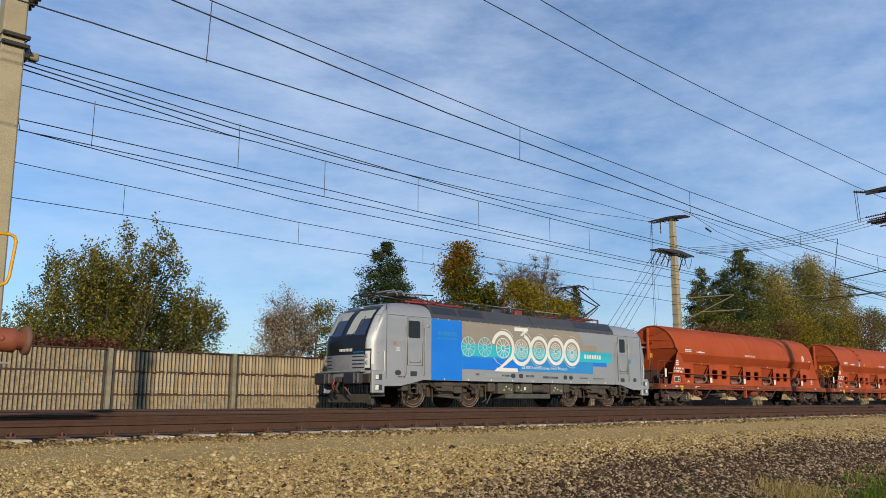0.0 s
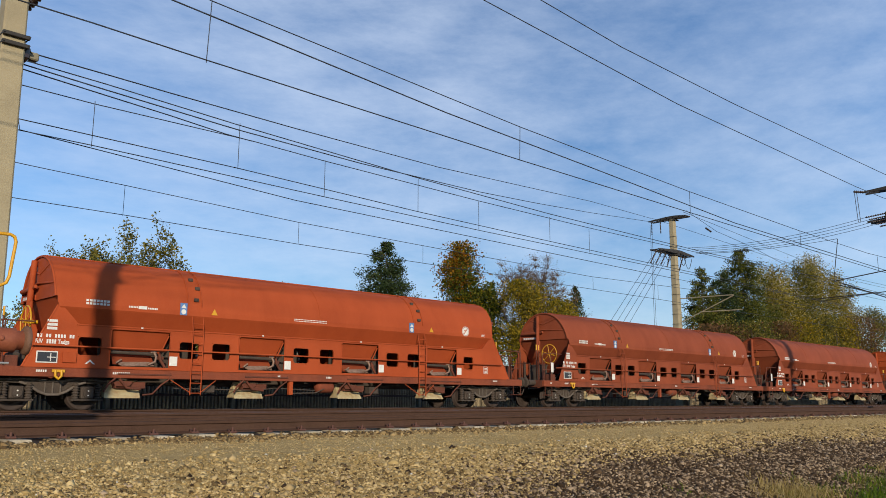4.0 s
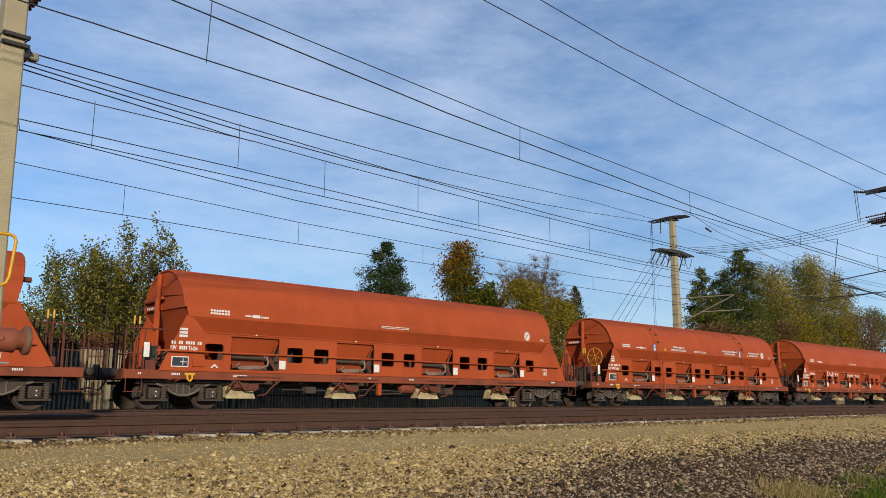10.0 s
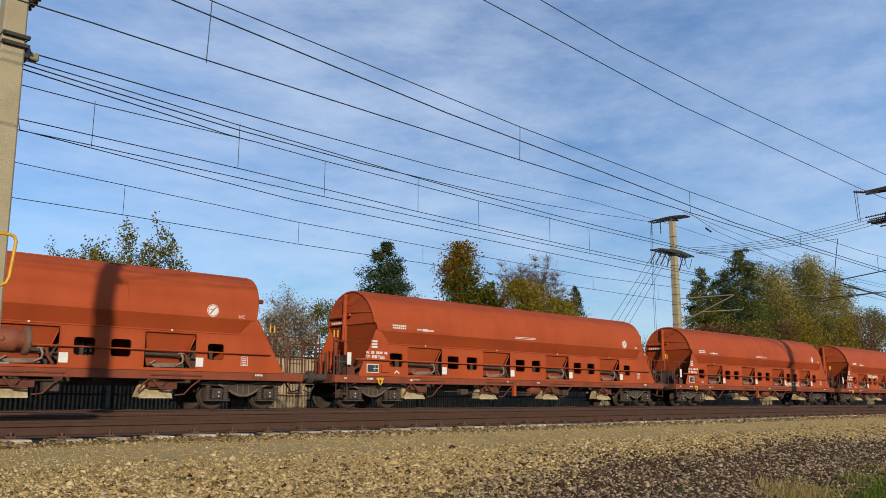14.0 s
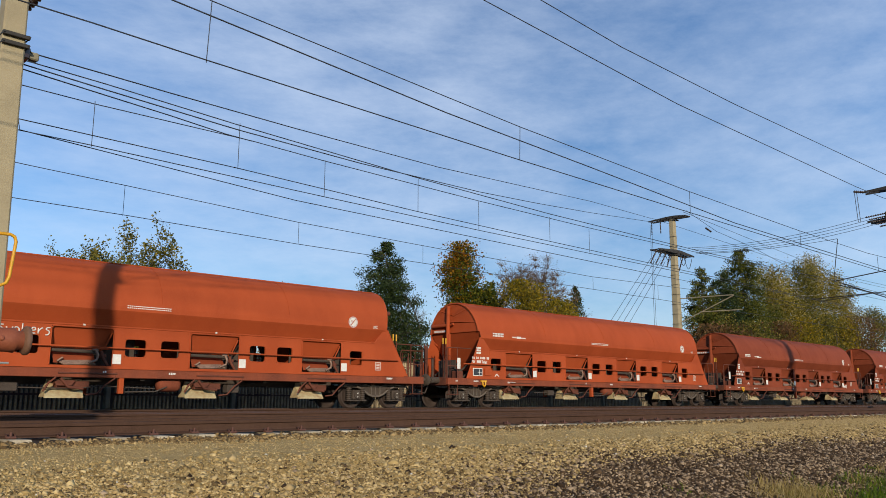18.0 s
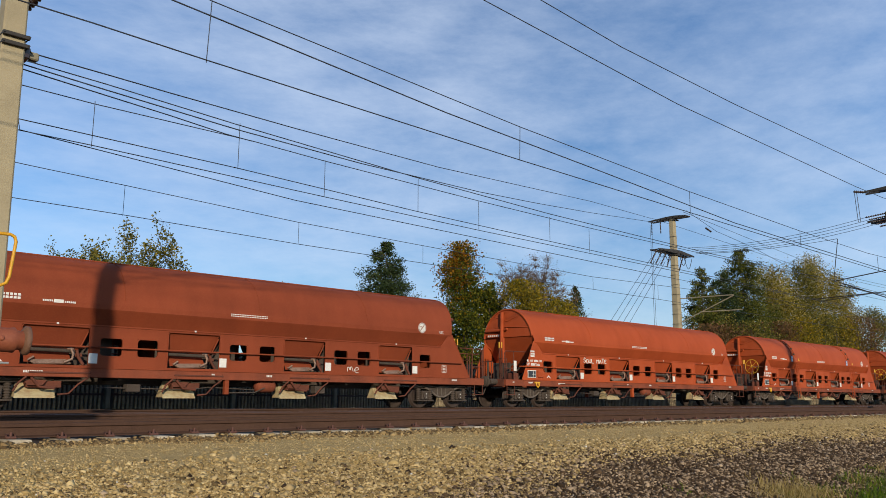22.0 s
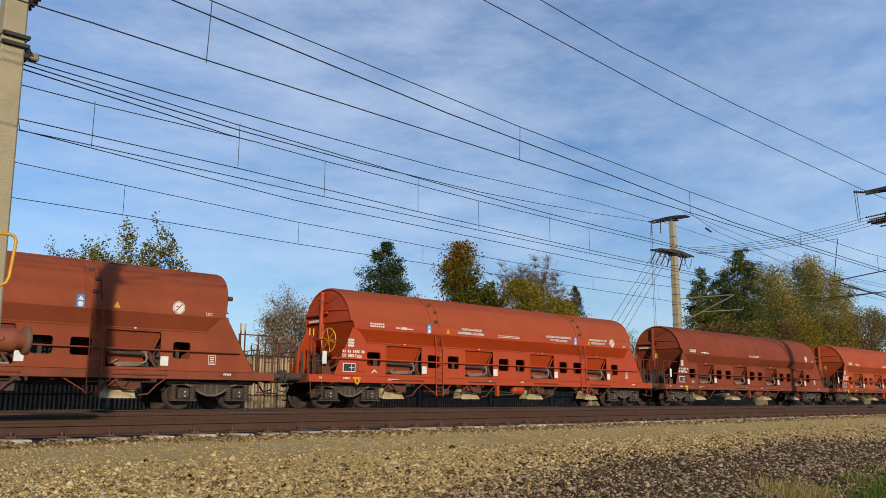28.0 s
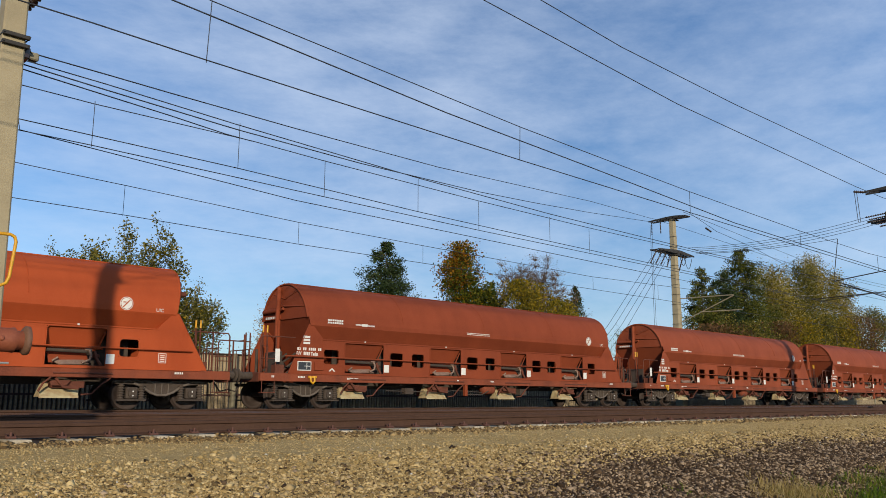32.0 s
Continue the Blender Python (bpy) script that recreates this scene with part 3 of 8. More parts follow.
    for z, y0, y1 in ((11.9, -1.5, 1.5), (10.2, -1.6, 1.35)):
        m = Mesh()
        for s in (-0.3, 0.24):
            m.prism([(y0, z), (y1, z), (y1, z + 0.1), (0, z + 0.2), (y0, z + 0.1)], "x", s, s + 0.06)
        part("crossarm", m, STEEL_DARK, c, "steel crossarm")
        clamp(c, z - 0.1, 0.2)
    for k in range(5):
        m = Mesh()
        insulator(m, (-0.5, 0.28 - 0.04 * k, 10.55 - 0.16 * k), (-0.75, 1.28 - 0.17 * k, 10.42 - 0.15 * k), 0.055, 9)
        part("insulator", m, INSULATOR, c, "brown strain insulator")
    part("crossarm", Mesh().box(-0.62, -0.4, -0.3, 0.34, 9.8, 10.62, 0.02), STEEL_DARK, c, "steel anchor plate")
    m = Mesh()
    insulator(m, (-0.3, 1.4, 11.95), (-0.8, 1.75, 11.95), 0.08, 5)
    part("insulator", m, INSULATOR, c, "brown strain insulator")
    for o in (0.0, 0.09):
        part("hanger", Mesh().tube([(-0.78 + o, 1.72 - o, 11.9), (-0.92 + o, 1.6 - o, 10.2)], 0.016, 5), STEEL_DARK, c, "thin steel hanger")
    # hanger and registration arms of the overhead line at that mast
    m = Mesh().tube([(0.0, 3.1, 9.6), (0.0, 3.5, 7.22)], 0.022, 6)
    part("hanger", m, STEEL_DARK, c, "thin steel hanger")
    part("cantilever", Mesh().tube([(0, 3.5, 7.22), (0, 0.15, 7.6)], 0.03, 6), STEEL_DARK, c, "steel registration arm")
    part("cantilever", Mesh().tube([(0, 3.05, 7.05), (0, 0.15, 5.75)], 0.032, 6), STEEL_DARK, c, "steel registration arm")
    part("cantilever", Mesh().tube([(0.1, 3.3, 7.0), (0.1, 0.15, 5.95)], 0.024, 6), STEEL_DARK, c, "steel registration arm")
    part("cantilever", Mesh().tube([(0, 4.7, 6.3), (0, 0.15, 6.4)], 0.026, 6), STEEL_DARK, c, "steel registration arm")
    part("cantilever", Mesh().tube([(0, 4.4, 6.15), (0, 1.2, 6.38)], 0.022, 6), STEEL_DARK, c, "steel registration arm")
    m = Mesh()
    insulator(m, (2.2, -1.07, 11.65), (2.9, -1.09, 11.48), 0.07, 5)
    part("insulator", m, INSULATOR, b, "dark insulator in a line wire")
    part("cantilever", Mesh().tube([(0, -0.2, 6.3), (-0.35, -2.15, 5.79)], 0.03, 6), STEEL_DARK, c, "steel registration arm")
    part("cantilever", Mesh().tube([(0, -0.2, 6.6), (-0.35, -2.2, 6.75)], 0.03, 6), STEEL_DARK, c, "steel registration arm")
    part("crossarm", Mesh().box(-0.06, 0.06, -2.5, -0.1, 9.95, 10.05, 0.01).box(-0.05, 0.05, -2.45, -2.35, 9.27, 10.5, 0.01), STEEL_DARK, c, "steel crossarm")
    # cantilever of the mast behind the train
    for p0, p1 in (((0, -0.25, 6.9), (0, -3.8, 6.82)), ((0, -0.25, 5.4), (0, -3.8, 6.78)), ((0, -1.6, 5.95), (0, -4.3, 5.9))):
        part("cantilever", Mesh().tube([p0, p1], 0.032, 6), MAST, b, "pale cantilever tube")
    # the mast behind the camera's left, outside the view, that carries the far wires on
    build_mast(3.4, 27.0, 11.9, w0=0.26, w1=0.16, label="beige concrete catenary mast with climbing irons").location.x = -39.0
    return a, b, c


def wire(name, pts, r=0.012, label="", category="overhead wire"):
    ob = part(name, Mesh().tube(pts, (r * 1.35 if r < 0.0105 else r * 0.95), 5), WIRE)
    return tagged(ob, label, category, group="overhead wires")


def sag(a, b, drop, n=16):
    a, b = Vector(a), Vector(b)
    return [a + (b - a) * (i / n) - Vector((0, 0, drop * 4 * (i / n) * (1 - i / n))) for i in range(n + 1)]


def zigzag(pts, lo=-110.0, hi=330.0):
    return [(lo, pts[0][1], pts[0][2])] + list(pts) + [(hi, pts[-1][1], pts[-1][2])]


def build_wires():
    CW = "taut dark contact wire hung over a track"
    # near track: contact wire, its catenary, the droppers between them
    wire("contact_wire", zigzag([(4.0, 11.73, 5.77), (5.8, 11.8, 5.77), (13.8, 11.98, 5.77), (29.5, 12.11, 5.77), (47, 12.2, 5.77)]), 0.0125, CW)
    cat1 = [(3.5, 11.85, 7.0), (6.0, 11.9, 6.88), (13.85, 11.95, 6.56), (21.55, 12.0, 6.39), (29.2, 12.05, 6.33), (36, 12.1, 6.36), (47, 12.15, 6.75)]
    wire("catenary_wire", zigzag(cat1), 0.011, "sagging dark catenary wire")
    for x, z1 in ((5.9, 6.88), (13.8, 6.56), (21.5, 6.4), (29.3, 6.34), (37.2, 6.38)):
        wire("dropper", [(x, 11.85 + 0.008 * x, 5.77), (x + 0.05, 11.87 + 0.008 * x, z1)], 0.006, "thin dropper between catenary and contact wire", "dropper")
    wire("catenary_wire", [(-40, 11.95, 7.2), (3.5, 11.95, 6.8), (5.27, 11.95, 6.68), (7.64, 11.95, 6.54), (11.44, 11.95, 6.31), (16.54, 11.95, 6.13), (24.08, 11.95, 5.83), (40, 12.0, 5.8), (47, 12.4, 5.95)], 0.014, "dark overlapping line wire")
    # feeders high over the near track
    wire("feeder_wire", [(-20, 11.95, 10.2), (2.0, 11.95, 9.75), (12.62, 11.95, 9.32), (21.0, 11.95, 8.98), (34.9, 11.95, 9.0), (60, 11.95, 9.6), (90, 11.95, 9.2), (200, 11.95, 9.3)], 0.013, "high dark feeder wire")
    wire("feeder_wire", [(-20, 11.95, 10.9), (14.67, 11.95, 10.06), (18.14, 11.95, 9.9), (24.6, 11.95, 9.92), (38.7, 11.95, 10.25), (60, 11.95, 10.8), (90, 11.95, 10.4), (200, 11.95, 10.6)], 0.013, "high dark feeder wire")
    # middle track
    wire("contact_wire", zigzag([(4.5, 17.01, 5.77), (9.45, 17.14, 5.77), (15.66, 17.56, 5.77), (22.1, 17.77, 5.77), (47, 18.2, 5.77)]), 0.0125, CW)
    wire("contact_wire", zigzag([(6.27, 17.75, 5.77), (12.63, 18.01, 5.77), (18.9, 18.18, 5.77), (47, 18.5, 5.8)]), 0.0125, CW)
    wire("contact_wire", [(3.84, 14.9, 5.78), (4.76, 17.72, 5.77), (12.27, 18.9, 5.77), (26.5, 19.3, 5.77), (47, 19.8, 5.77), (120, 21, 5.77)], 0.0125, CW)
    wire("catenary_wire", [(-40, 17.3, 7.4), (3.6, 17.35, 7.17), (6.33, 17.39, 7.1), (9.56, 17.43, 6.96), (15.66, 17.52, 6.78), (21.87, 17.61, 6.7), (33, 17.8, 6.75), (46, 18, 7.0), (150, 18, 6.7)], 0.010, "sagging dark catenary wire")
    wire("catenary_wire", [(-40, 18, 6.9), (3.4, 18, 6.86), (6.28, 18.03, 6.82), (10.33, 18.04, 6.86), (12.59, 18.05, 6.8), (18.75, 18.07, 6.72), (24.83, 18.1, 6.71), (46, 18.2, 6.9), (150, 18.2, 6.7)], 0.009, "sagging dark catenary wire")
    wire("feeder_wire", [(3.8, 14.8, 6.3), (5.57, 15.33, 6.49), (7.06, 15.82, 6.66), (11.04, 17.13, 7.14), (18.28, 19.5, 8.07), (34.09, 24.69, 10.49), (45.9, 28.55, 12.05)], 0.010, "thin dark line wire anchored on the mast")
    wire("feeder_wire", [(3.8, 14.9, 6.1), (5.57, 15.26, 6.15), (8.69, 15.77, 6.21), (12.64, 16.41, 6.38), (15.4, 17.5, 6.8), (20.24, 19.46, 7.55), (25.76, 21.42, 8.41), (33.17, 24.05, 9.63), (45.9, 28.5, 11.8)], 0.010, "thin dark line wire anchored on the mast")
    wire("feeder_wire", [(3.8, 14.92, 6.02), (5.8, 15.87, 6.27), (7.47, 16.66, 6.48), (9.32, 17.54, 6.69), (10.31, 18.03, 6.85)], 0.010, "thin dark line wire anchored on the mast")
    for x, y, z0, z1 in ((6.27, 17.85, 5.77, 6.82), (9.5, 17.2, 5.77, 6.93), (12.6, 18.0, 5.77, 6.8), (15.6, 17.5, 5.77, 6.74), (18.8, 18.1, 5.77, 6.71), (21.9, 17.65, 5.77, 6.6), (24.8, 18.1, 5.77, 6.66)):
        wire("dropper", [(x, y, z0), (x, y, z1)], 0.006, "thin dropper between catenary and contact wire", "dropper")
    # the train's track
    wire("contact_wire", zigzag([(9.67, 24.2, 5.80), (16.03, 24.41, 5.78), (21.95, 24.31, 5.77), (46, 24.2, 5.77)]), 0.0125, CW)
    cat3 = [(3.3, 24.3, 6.95), (7.36, 24.3, 6.81), (9.59, 24.3, 6.75), (15.85, 24.3, 6.55), (21.93, 24.3, 6.49), (33.35, 24.3, 6.41), (46, 24.3, 6.75)]
    wire("catenary_wire", zigzag(cat3), 0.009, "sagging dark catenary wire")
    for x, z1 in ((9.63, 6.75), (15.95, 6.55), (21.95, 6.49), (28.0, 6.45), (33.5, 6.41), (39.5, 6.55)):
        wire("dropper", [(x, 24.3, 5.78), (x, 24.3, z1)], 0.006, "thin dropper between catenary and contact wire", "dropper")
    # cross-span cables between the two masts of the span
    for k in range(4):
        wire("span_cable", sag((46.0, 26.0 - 0.22 * k, 9.75 - 0.13 * k), (46.6, 15.62 - 0.17 * k, 10.12 - 0.15 * k), 0.34), 0.013, "thick sagging span cable between two masts", "cable")
    wire("span_cable", sag((46.0, 25.5, 9.3), (47.3, 17.45, 9.3), 0.15), 0.010, "thin span cable between two masts", "cable")
    # stays and down-leads at the far mast
    for k in range(4):
        wire("down_lead", [(43.4 + 0.55 * k, 27.1, 8.9), (43.5 + 0.3 * k, 30.5 - 0.3 * k, 5.0), (42.2 + 0.3 * k, 31.8 - 0.3 * k, 2.6)], 0.014, "dark cable slanting down from the mast", "cable")
    for k in range(2):
        wire("down_lead", [(45.9, 28.6 - 0.12 * k, 11.6), (45.9, 28.6 - 0.12 * k, 0.5)], 0.012, "dark cable hanging down beside the mast", "cable")
    wire("feeder_wire", [(46, 26.0, 12.15), (49.6, 25.9, 11.31), (54.2, 25.78, 10.87), (61.85, 25.57, 9.7), (68, 25.4, 9.1), (120, 25, 9.0)], 0.010, "dark line wire leaving the mast")
    wire("feeder_wire", [(46, 26.2, 12.1), (70, 26.0, 10.6), (120, 26, 11.4)], 0.010, "dark line wire leaving the mast")
    wire("feeder_wire", [(46, 28.6, 12.1), (70, 27.5, 10.9), (120, 27, 11.4)], 0.010, "dark line wire leaving the mast")


build_masts()
build_wires()
# ---- hopper wagons ----
BAYS = ((-7.02, -5.28), (-3.03, -1.37), (0.92, 2.55), (4.87, 6.47))
PORTS = ((-7.90, -7.25), (-4.99, -4.35), (-3.94, -3.31), (-1.04, -0.41), (0.01, 0.60), (2.91, 3.50), (3.91, 4.51), (6.83, 7.40))
# half outline of the bin: from the ridge down to the crease and the inward slope below it
ARCH = ((0.0, 4.27), (0.25, 4.255), (0.5, 4.19), (0.74, 4.08), (0.96, 3.92), (1.14, 3.72), (1.28, 3.5), (1.38, 3.26), (1.435, 3.04))
LOWER = ((1.435, 3.04), (1.47, 2.9), (1.475, 2.76), (1.45, 2.72), (1.26, 2.45), (1.14, 2.27))


def end_x(z, e=-1):
    """How far the hood reaches at height z; at its rear end the ridge overhangs the rim."""
    up = max(0.0, z - 3.0) / 1.27
    return 8.54 + 0.04 * up if e < 0 else 8.48 + 0.27 * up


def rounded(x0, x1, z0, z1, r, n=3):
    out = []
    for cx, cz, a0 in ((x1 - r, z1 - r, 0), (x0 + r, z1 - r, 90), (x0 + r, z0 + r, 180), (x1 - r, z0 + r, 270)):
        for k in range(n + 1):
            a = radians(a0 + 90 * k / n)
            out.append((cx + r * math.cos(a), cz + r * math.sin(a)))
    return out


def wheel_mesh(r, width=0.135):
    m = Mesh()
    return m.lathe([(-0.09, 0.1), (-0.09, 0.16), (-0.03, 0.18), (-0.02, r * 0.72), (-0.06, r * 0.80), (-0.065, r * 0.97), (-0.05, r), (0.05, r), (0.06, r + 0.028), (0.085, r + 0.028), (0.085, r * 0.8), (0.03, r * 0.75), (0.03, 0.17), (0.08, 0.15), (0.08, 0.1)], (0, 0, 0), "y", 28)


def pierced(xs, zs, y0, y1):
    """A wall plate with the ports and bays cut through it."""
    def solid(i, j):
        if not (0 <= i < len(xs) - 1 and 0 <= j < len(zs) - 1):
            return False
        x, z = (xs[i] + xs[i + 1]) / 2, (zs[j] + zs[j + 1]) / 2
        return not (any(u < x < v for u, v in BAYS) and 1.2 < z < 2.23) and not (any(u < x < v for u, v in PORTS) and 1.465 < z < 1.975)

    n, nz = len(xs), len(zs)
    pts = [(x, y, z) for y in (y0, y1) for x in xs for z in zs]

    def at(k, i, j):
        return k * n * nz + i * nz + j

    f = []
    for i in range(n - 1):
        for j in range(nz - 1):
            if solid(i, j):
                f.append((at(0, i, j), at(0, i + 1, j), at(0, i + 1, j + 1), at(0, i, j + 1)))
                f.append((at(1, i, j), at(1, i, j + 1), at(1, i + 1, j + 1), at(1, i + 1, j)))
                for di, dj, a, b in ((-1, 0, (i, j), (i, j + 1)), (1, 0, (i + 1, j), (i + 1, j + 1)), (0, -1, (i, j), (i + 1, j)), (0, 1, (i, j + 1), (i + 1, j + 1))):
                    if not solid(i + di, j + dj):
                        f.append((at(0, *a), at(0, *b), at(1, *b), at(1, *a)))
    return Mesh().add(pts, f)


WAGON_WHEEL = None


def build_bogie(wagon, xc):
    """Cast two-axle bogie: side frames with a dropped middle, wheels, axle boxes and coil springs."""
    global WAGON_WHEEL
    bogie = part("bogie", Mesh().box(xc - 0.25, xc + 0.25, -0.95, 0.95, 0.52, 0.76, 0.03).box(xc - 0.12, xc + 0.12, -0.98, 0.98, 0.42, 0.56, 0.02), UNDER, wagon, "grimy two-axle bogie")
    for s in (-1, 1):
        y = s * 1.0
        top = [(-1.46, 0.74), (-1.4, 0.83), (-0.6, 0.85), (-0.25, 0.80), (0.25, 0.80), (0.6, 0.85), (1.4, 0.83), (1.46, 0.74), (0.68, 0.71), (0.4, 0.52), (0.16, 0.42), (-0.16, 0.42), (-0.4, 0.52), (-0.68, 0.71)]
        part("side_frame", Mesh().prism([(xc + u, w) for u, w in top], "y", y - 0.04, y + 0.04), UNDER, bogie)
        fl = Mesh()
        fl.tube([(xc - 1.44, y + s * 0.06, 0.80), (xc - 0.6, y + s * 0.06, 0.83), (xc - 0.25, y + s * 0.06, 0.78), (xc + 0.25, y + s * 0.06, 0.78), (xc + 0.6, y + s * 0.06, 0.83), (xc + 1.44, y + s * 0.06, 0.80)], 0.038, 6)
        fl.tube([(xc - 0.85, y + s * 0.07, 0.75), (xc - 0.62, y + s * 0.07, 0.68), (xc - 0.36, y + s * 0.07, 0.5), (xc - 0.14, y + s * 0.07, 0.42), (xc + 0.14, y + s * 0.07, 0.42), (xc + 0.36, y + s * 0.07, 0.5), (xc + 0.62, y + s * 0.07, 0.68), (xc + 0.85, y + s * 0.07, 0.75)], 0.04, 6)
        for u in (-0.2, 0.0, 0.2):
            fl.box(xc + u - 0.018, xc + u + 0.018, y + s * 0.04, y + s * 0.08, 0.46, 0.76)
        part("frame_rib", fl, BOGIE_EDGE, bogie)
        for a in (-0.9, 0.9):
            if WAGON_WHEEL is None:
                WAGON_WHEEL = wheel_mesh(0.46).data("wheel", WHEEL)
            w = new("wheel", WAGON_WHEEL)
            w.parent, w.location = bogie, (xc + a, s * 0.76, 0.46)
            if s > 0:
                w.scale = (1, -1, 1)
            bx = Mesh().box(xc + a - 0.17, xc + a + 0.17, y - s * 0.02, y + s * 0.16, 0.31, 0.64, 0.03).cyl((xc + a, y, 0.46), (xc + a, y + s * 0.2, 0.46), 0.125, 14)
            bx.box(xc + a - 0.42, xc + a + 0.42, y - s * 0.02, y + s * 0.17, 0.25, 0.30, 0.01)
            for b in (-0.05, 0.05):
                bx.cyl((xc + a + b, y, 0.46 + b), (xc + a + b, y + s * 0.215, 0.46 + b), 0.018, 6)
            part("axle_box", bx, UNDER, bogie)
            if s < 0:
                part("box_bolt", Mesh().cyl((xc + a, y - 0.2, 0.52), (xc + a, y - 0.215, 0.52), 0.022, 6).cyl((xc + a, y - 0.2, 0.40), (xc + a, y - 0.215, 0.40), 0.018, 6), WHITE, bogie, "pale cap bolts")
            for o in ((-0.3, 0.3) if s < 0 else ()):
                sp = Mesh()
                sp.lathe([(0.30 + 0.0175 * k, 0.105 if k % 4 in (1, 2) else 0.065) for k in range(25)], (xc + a + o, y + s * 0.07, 0), "z", 8)
                part("coil_spring", sp, UNDER, bogie)
            part("brake_shoe", Mesh().box(xc + a + (0.5 if a < 0 else -0.58), xc + a + (0.58 if a < 0 else -0.5), s * 0.7, s * 0.82, 0.3, 0.62, 0.02), UNDER, bogie)
    for a in (-0.9, 0.9):
        part("axle", Mesh().cyl((xc + a, -0.95, 0.46), (xc + a, 0.95, 0.46), 0.08, 10), UNDER, bogie)
    return bogie


def build_wagon(ladders):
    """One covered hopper wagon, its middle at x = 0, rail top at z = 0, its near side at y = -1.45."""
    P = PAINTS["oxide"]
    wagon = thing("hopper_wagon", "", "freight wagon", group="wagons of the freight train")
    # bin: the trough below the roof edge, with sloping ends
    for s in (-1, 1):
        body = Mesh()
        pts, f = [], []
        for y, z in LOWER:
            e = 8.52 - 0.3 * max(0.0, min(0.2, 2.95 - z)) - max(0.0, 2.76 - z) * 1.0
            pts += [(-e, s * y, z), (e, s * y, z)]
        f = [(2 * i, 2 * i + 1, 2 * i + 3, 2 * i + 2) for i in range(len(LOWER) - 1)]
        part("bin_side", body.add(pts, f), P, wagon, "folded side plate of the bin")
    for e in (-1, 1):
        body = Mesh()
        # end walls slope inward from the hood to the frame
        body.add([(e * 8.50, -1.42, 3.04), (e * 8.50, 1.42, 3.04), (e * 7.6, 1.3, 1.5), (e * 7.6, -1.3, 1.5)], [(0, 1, 2, 3)])
        body.add([(e * 8.46, -1.40, 3.04), (e * 8.46, 1.40, 3.04), (e * 7.56, 1.28, 1.5), (e * 7.56, -1.28, 1.5)], [(3, 2, 1, 0)])
        part("bin_end", body, P, wagon, "sloping end plate of the bin")
    part("bin_floor", Mesh().box(-7.9, 7.9, -1.2, 1.2, 2.24, 2.28), P, wagon)
    for s in (-1, 1):
        roof = Mesh()
        pts, f = [], []
        nx = 9
        for k in range(nx):
            for y, z in ARCH:
                a, b = -end_x(z), end_x(z, 1)
                pts.append((a + (b - a) * k / (nx - 1), s * y, z))
        n = len(ARCH)
        for k in range(nx - 1):
            f += [(k * n + i, k * n + i + 1, (k + 1) * n + i + 1, (k + 1) * n + i) for i in range(n - 1)]
        roof.add(pts, f, True)
        r = part("roof_flap", roof, P, wagon, "swinging curved roof half")
        # raised strip, its dark colour drawing the shadow line at the ridge
        part("ridge_strip", Mesh().box(-8.57, 8.74, s * 0.06, s * 0.20, 4.262, 4.295, 0.01), UNDER, r, "raised ridge strip coloured dark for its shadow line")
        part("ridge_lip", Mesh().tube([(-8.56, s * 0.3, 4.255), (8.74, s * 0.3, 4.255)], 0.024, 5), P, r)
        for xs in (-4.35, 0.0, 4.35):
            part("roof_seam", Mesh().tube([(xs, s * y * 1.004, z + 0.004) for y, z in ARCH], 0.009, 4), P, r)
    for e in (-1, 1):
        # lunette: the curved end plate of the roof, its stiffening bars, post and actuator
        lun = Mesh()
        ring = [(e * end_x(z, e), -y, z) for y, z in ARCH[::-1]] + [(e * end_x(z, e), y, z) for y, z in ARCH[1:]]
        lun.add(ring, [tuple(range(len(ring)))])
        L = part("end_plate", lun, P, wagon, "arched end plate of the roof")
        rim = Mesh().tube([(q[0] + e * 0.02, q[1] * 0.985, q[2] - 0.01) for q in ring], 0.035, 6)
        part("rim", rim, P, L)
        bars = Mesh()
        for yy, zz in ((-0.75, 3.98), (0.75, 3.98)):
            bars.tube([(e * 8.56, 0, 3.75), (e * 8.56, yy, zz)], 0.03, 6)
        bars.tube([(e * 8.54, -1.3, 3.42), (e * 8.60, 0, 3.5), (e * 8.54, 1.3, 3.42)], 0.03, 6)
        bars.box(e * 8.51, e * 8.62, 0.45, 0.65, 3.45, 3.52)
        part("end_brace", bars, P, L)
        part("actuator", Mesh().cyl((e * 8.68, 0.15, 3.36), (e * 8.62, 1.25, 3.36), 0.075, 12).cyl((e * 8.66, 0.1, 3.36), (e * 8.69, -0.1, 3.4), 0.05, 10), P, wagon, "roof actuator cylinder")
        part("end_post", Mesh().cyl((e * 8.73, -0.2 * e, 2.45), (e * 8.68, -0.2 * e, 4.16), 0.085, 12).cyl((e * 8.7, 0.12, 1.1), (e * 8.7, 0.12, 3.0), 0.06, 10).box(e * 8.58, e * 8.8, -0.2 * e - 0.1, -0.2 * e + 0.1, 2.4, 2.47, 0.01), P, wagon, "round end post")
        if e > 0:
            part("roof_buffer", Mesh().cyl((8.6, -1.12, 3.42), (8.86, -1.12, 3.42), 0.075, 10).box(8.6, 8.7, -1.2, -0.9, 3.36, 3.48, 0.01), IRON, wagon, "dark knob on the roof end")
        part("number_board", Mesh().box(e * 8.52, e * 8.62, 0.25, 1.2, 3.06, 3.2, 0.008), P, wagon)
        mk = Mesh()
        for k in range(7):
            mk.box(e * 8.622, e * 8.626, 0.32 + 0.12 * k, 0.40 + 0.12 * k, 3.09, 3.17)
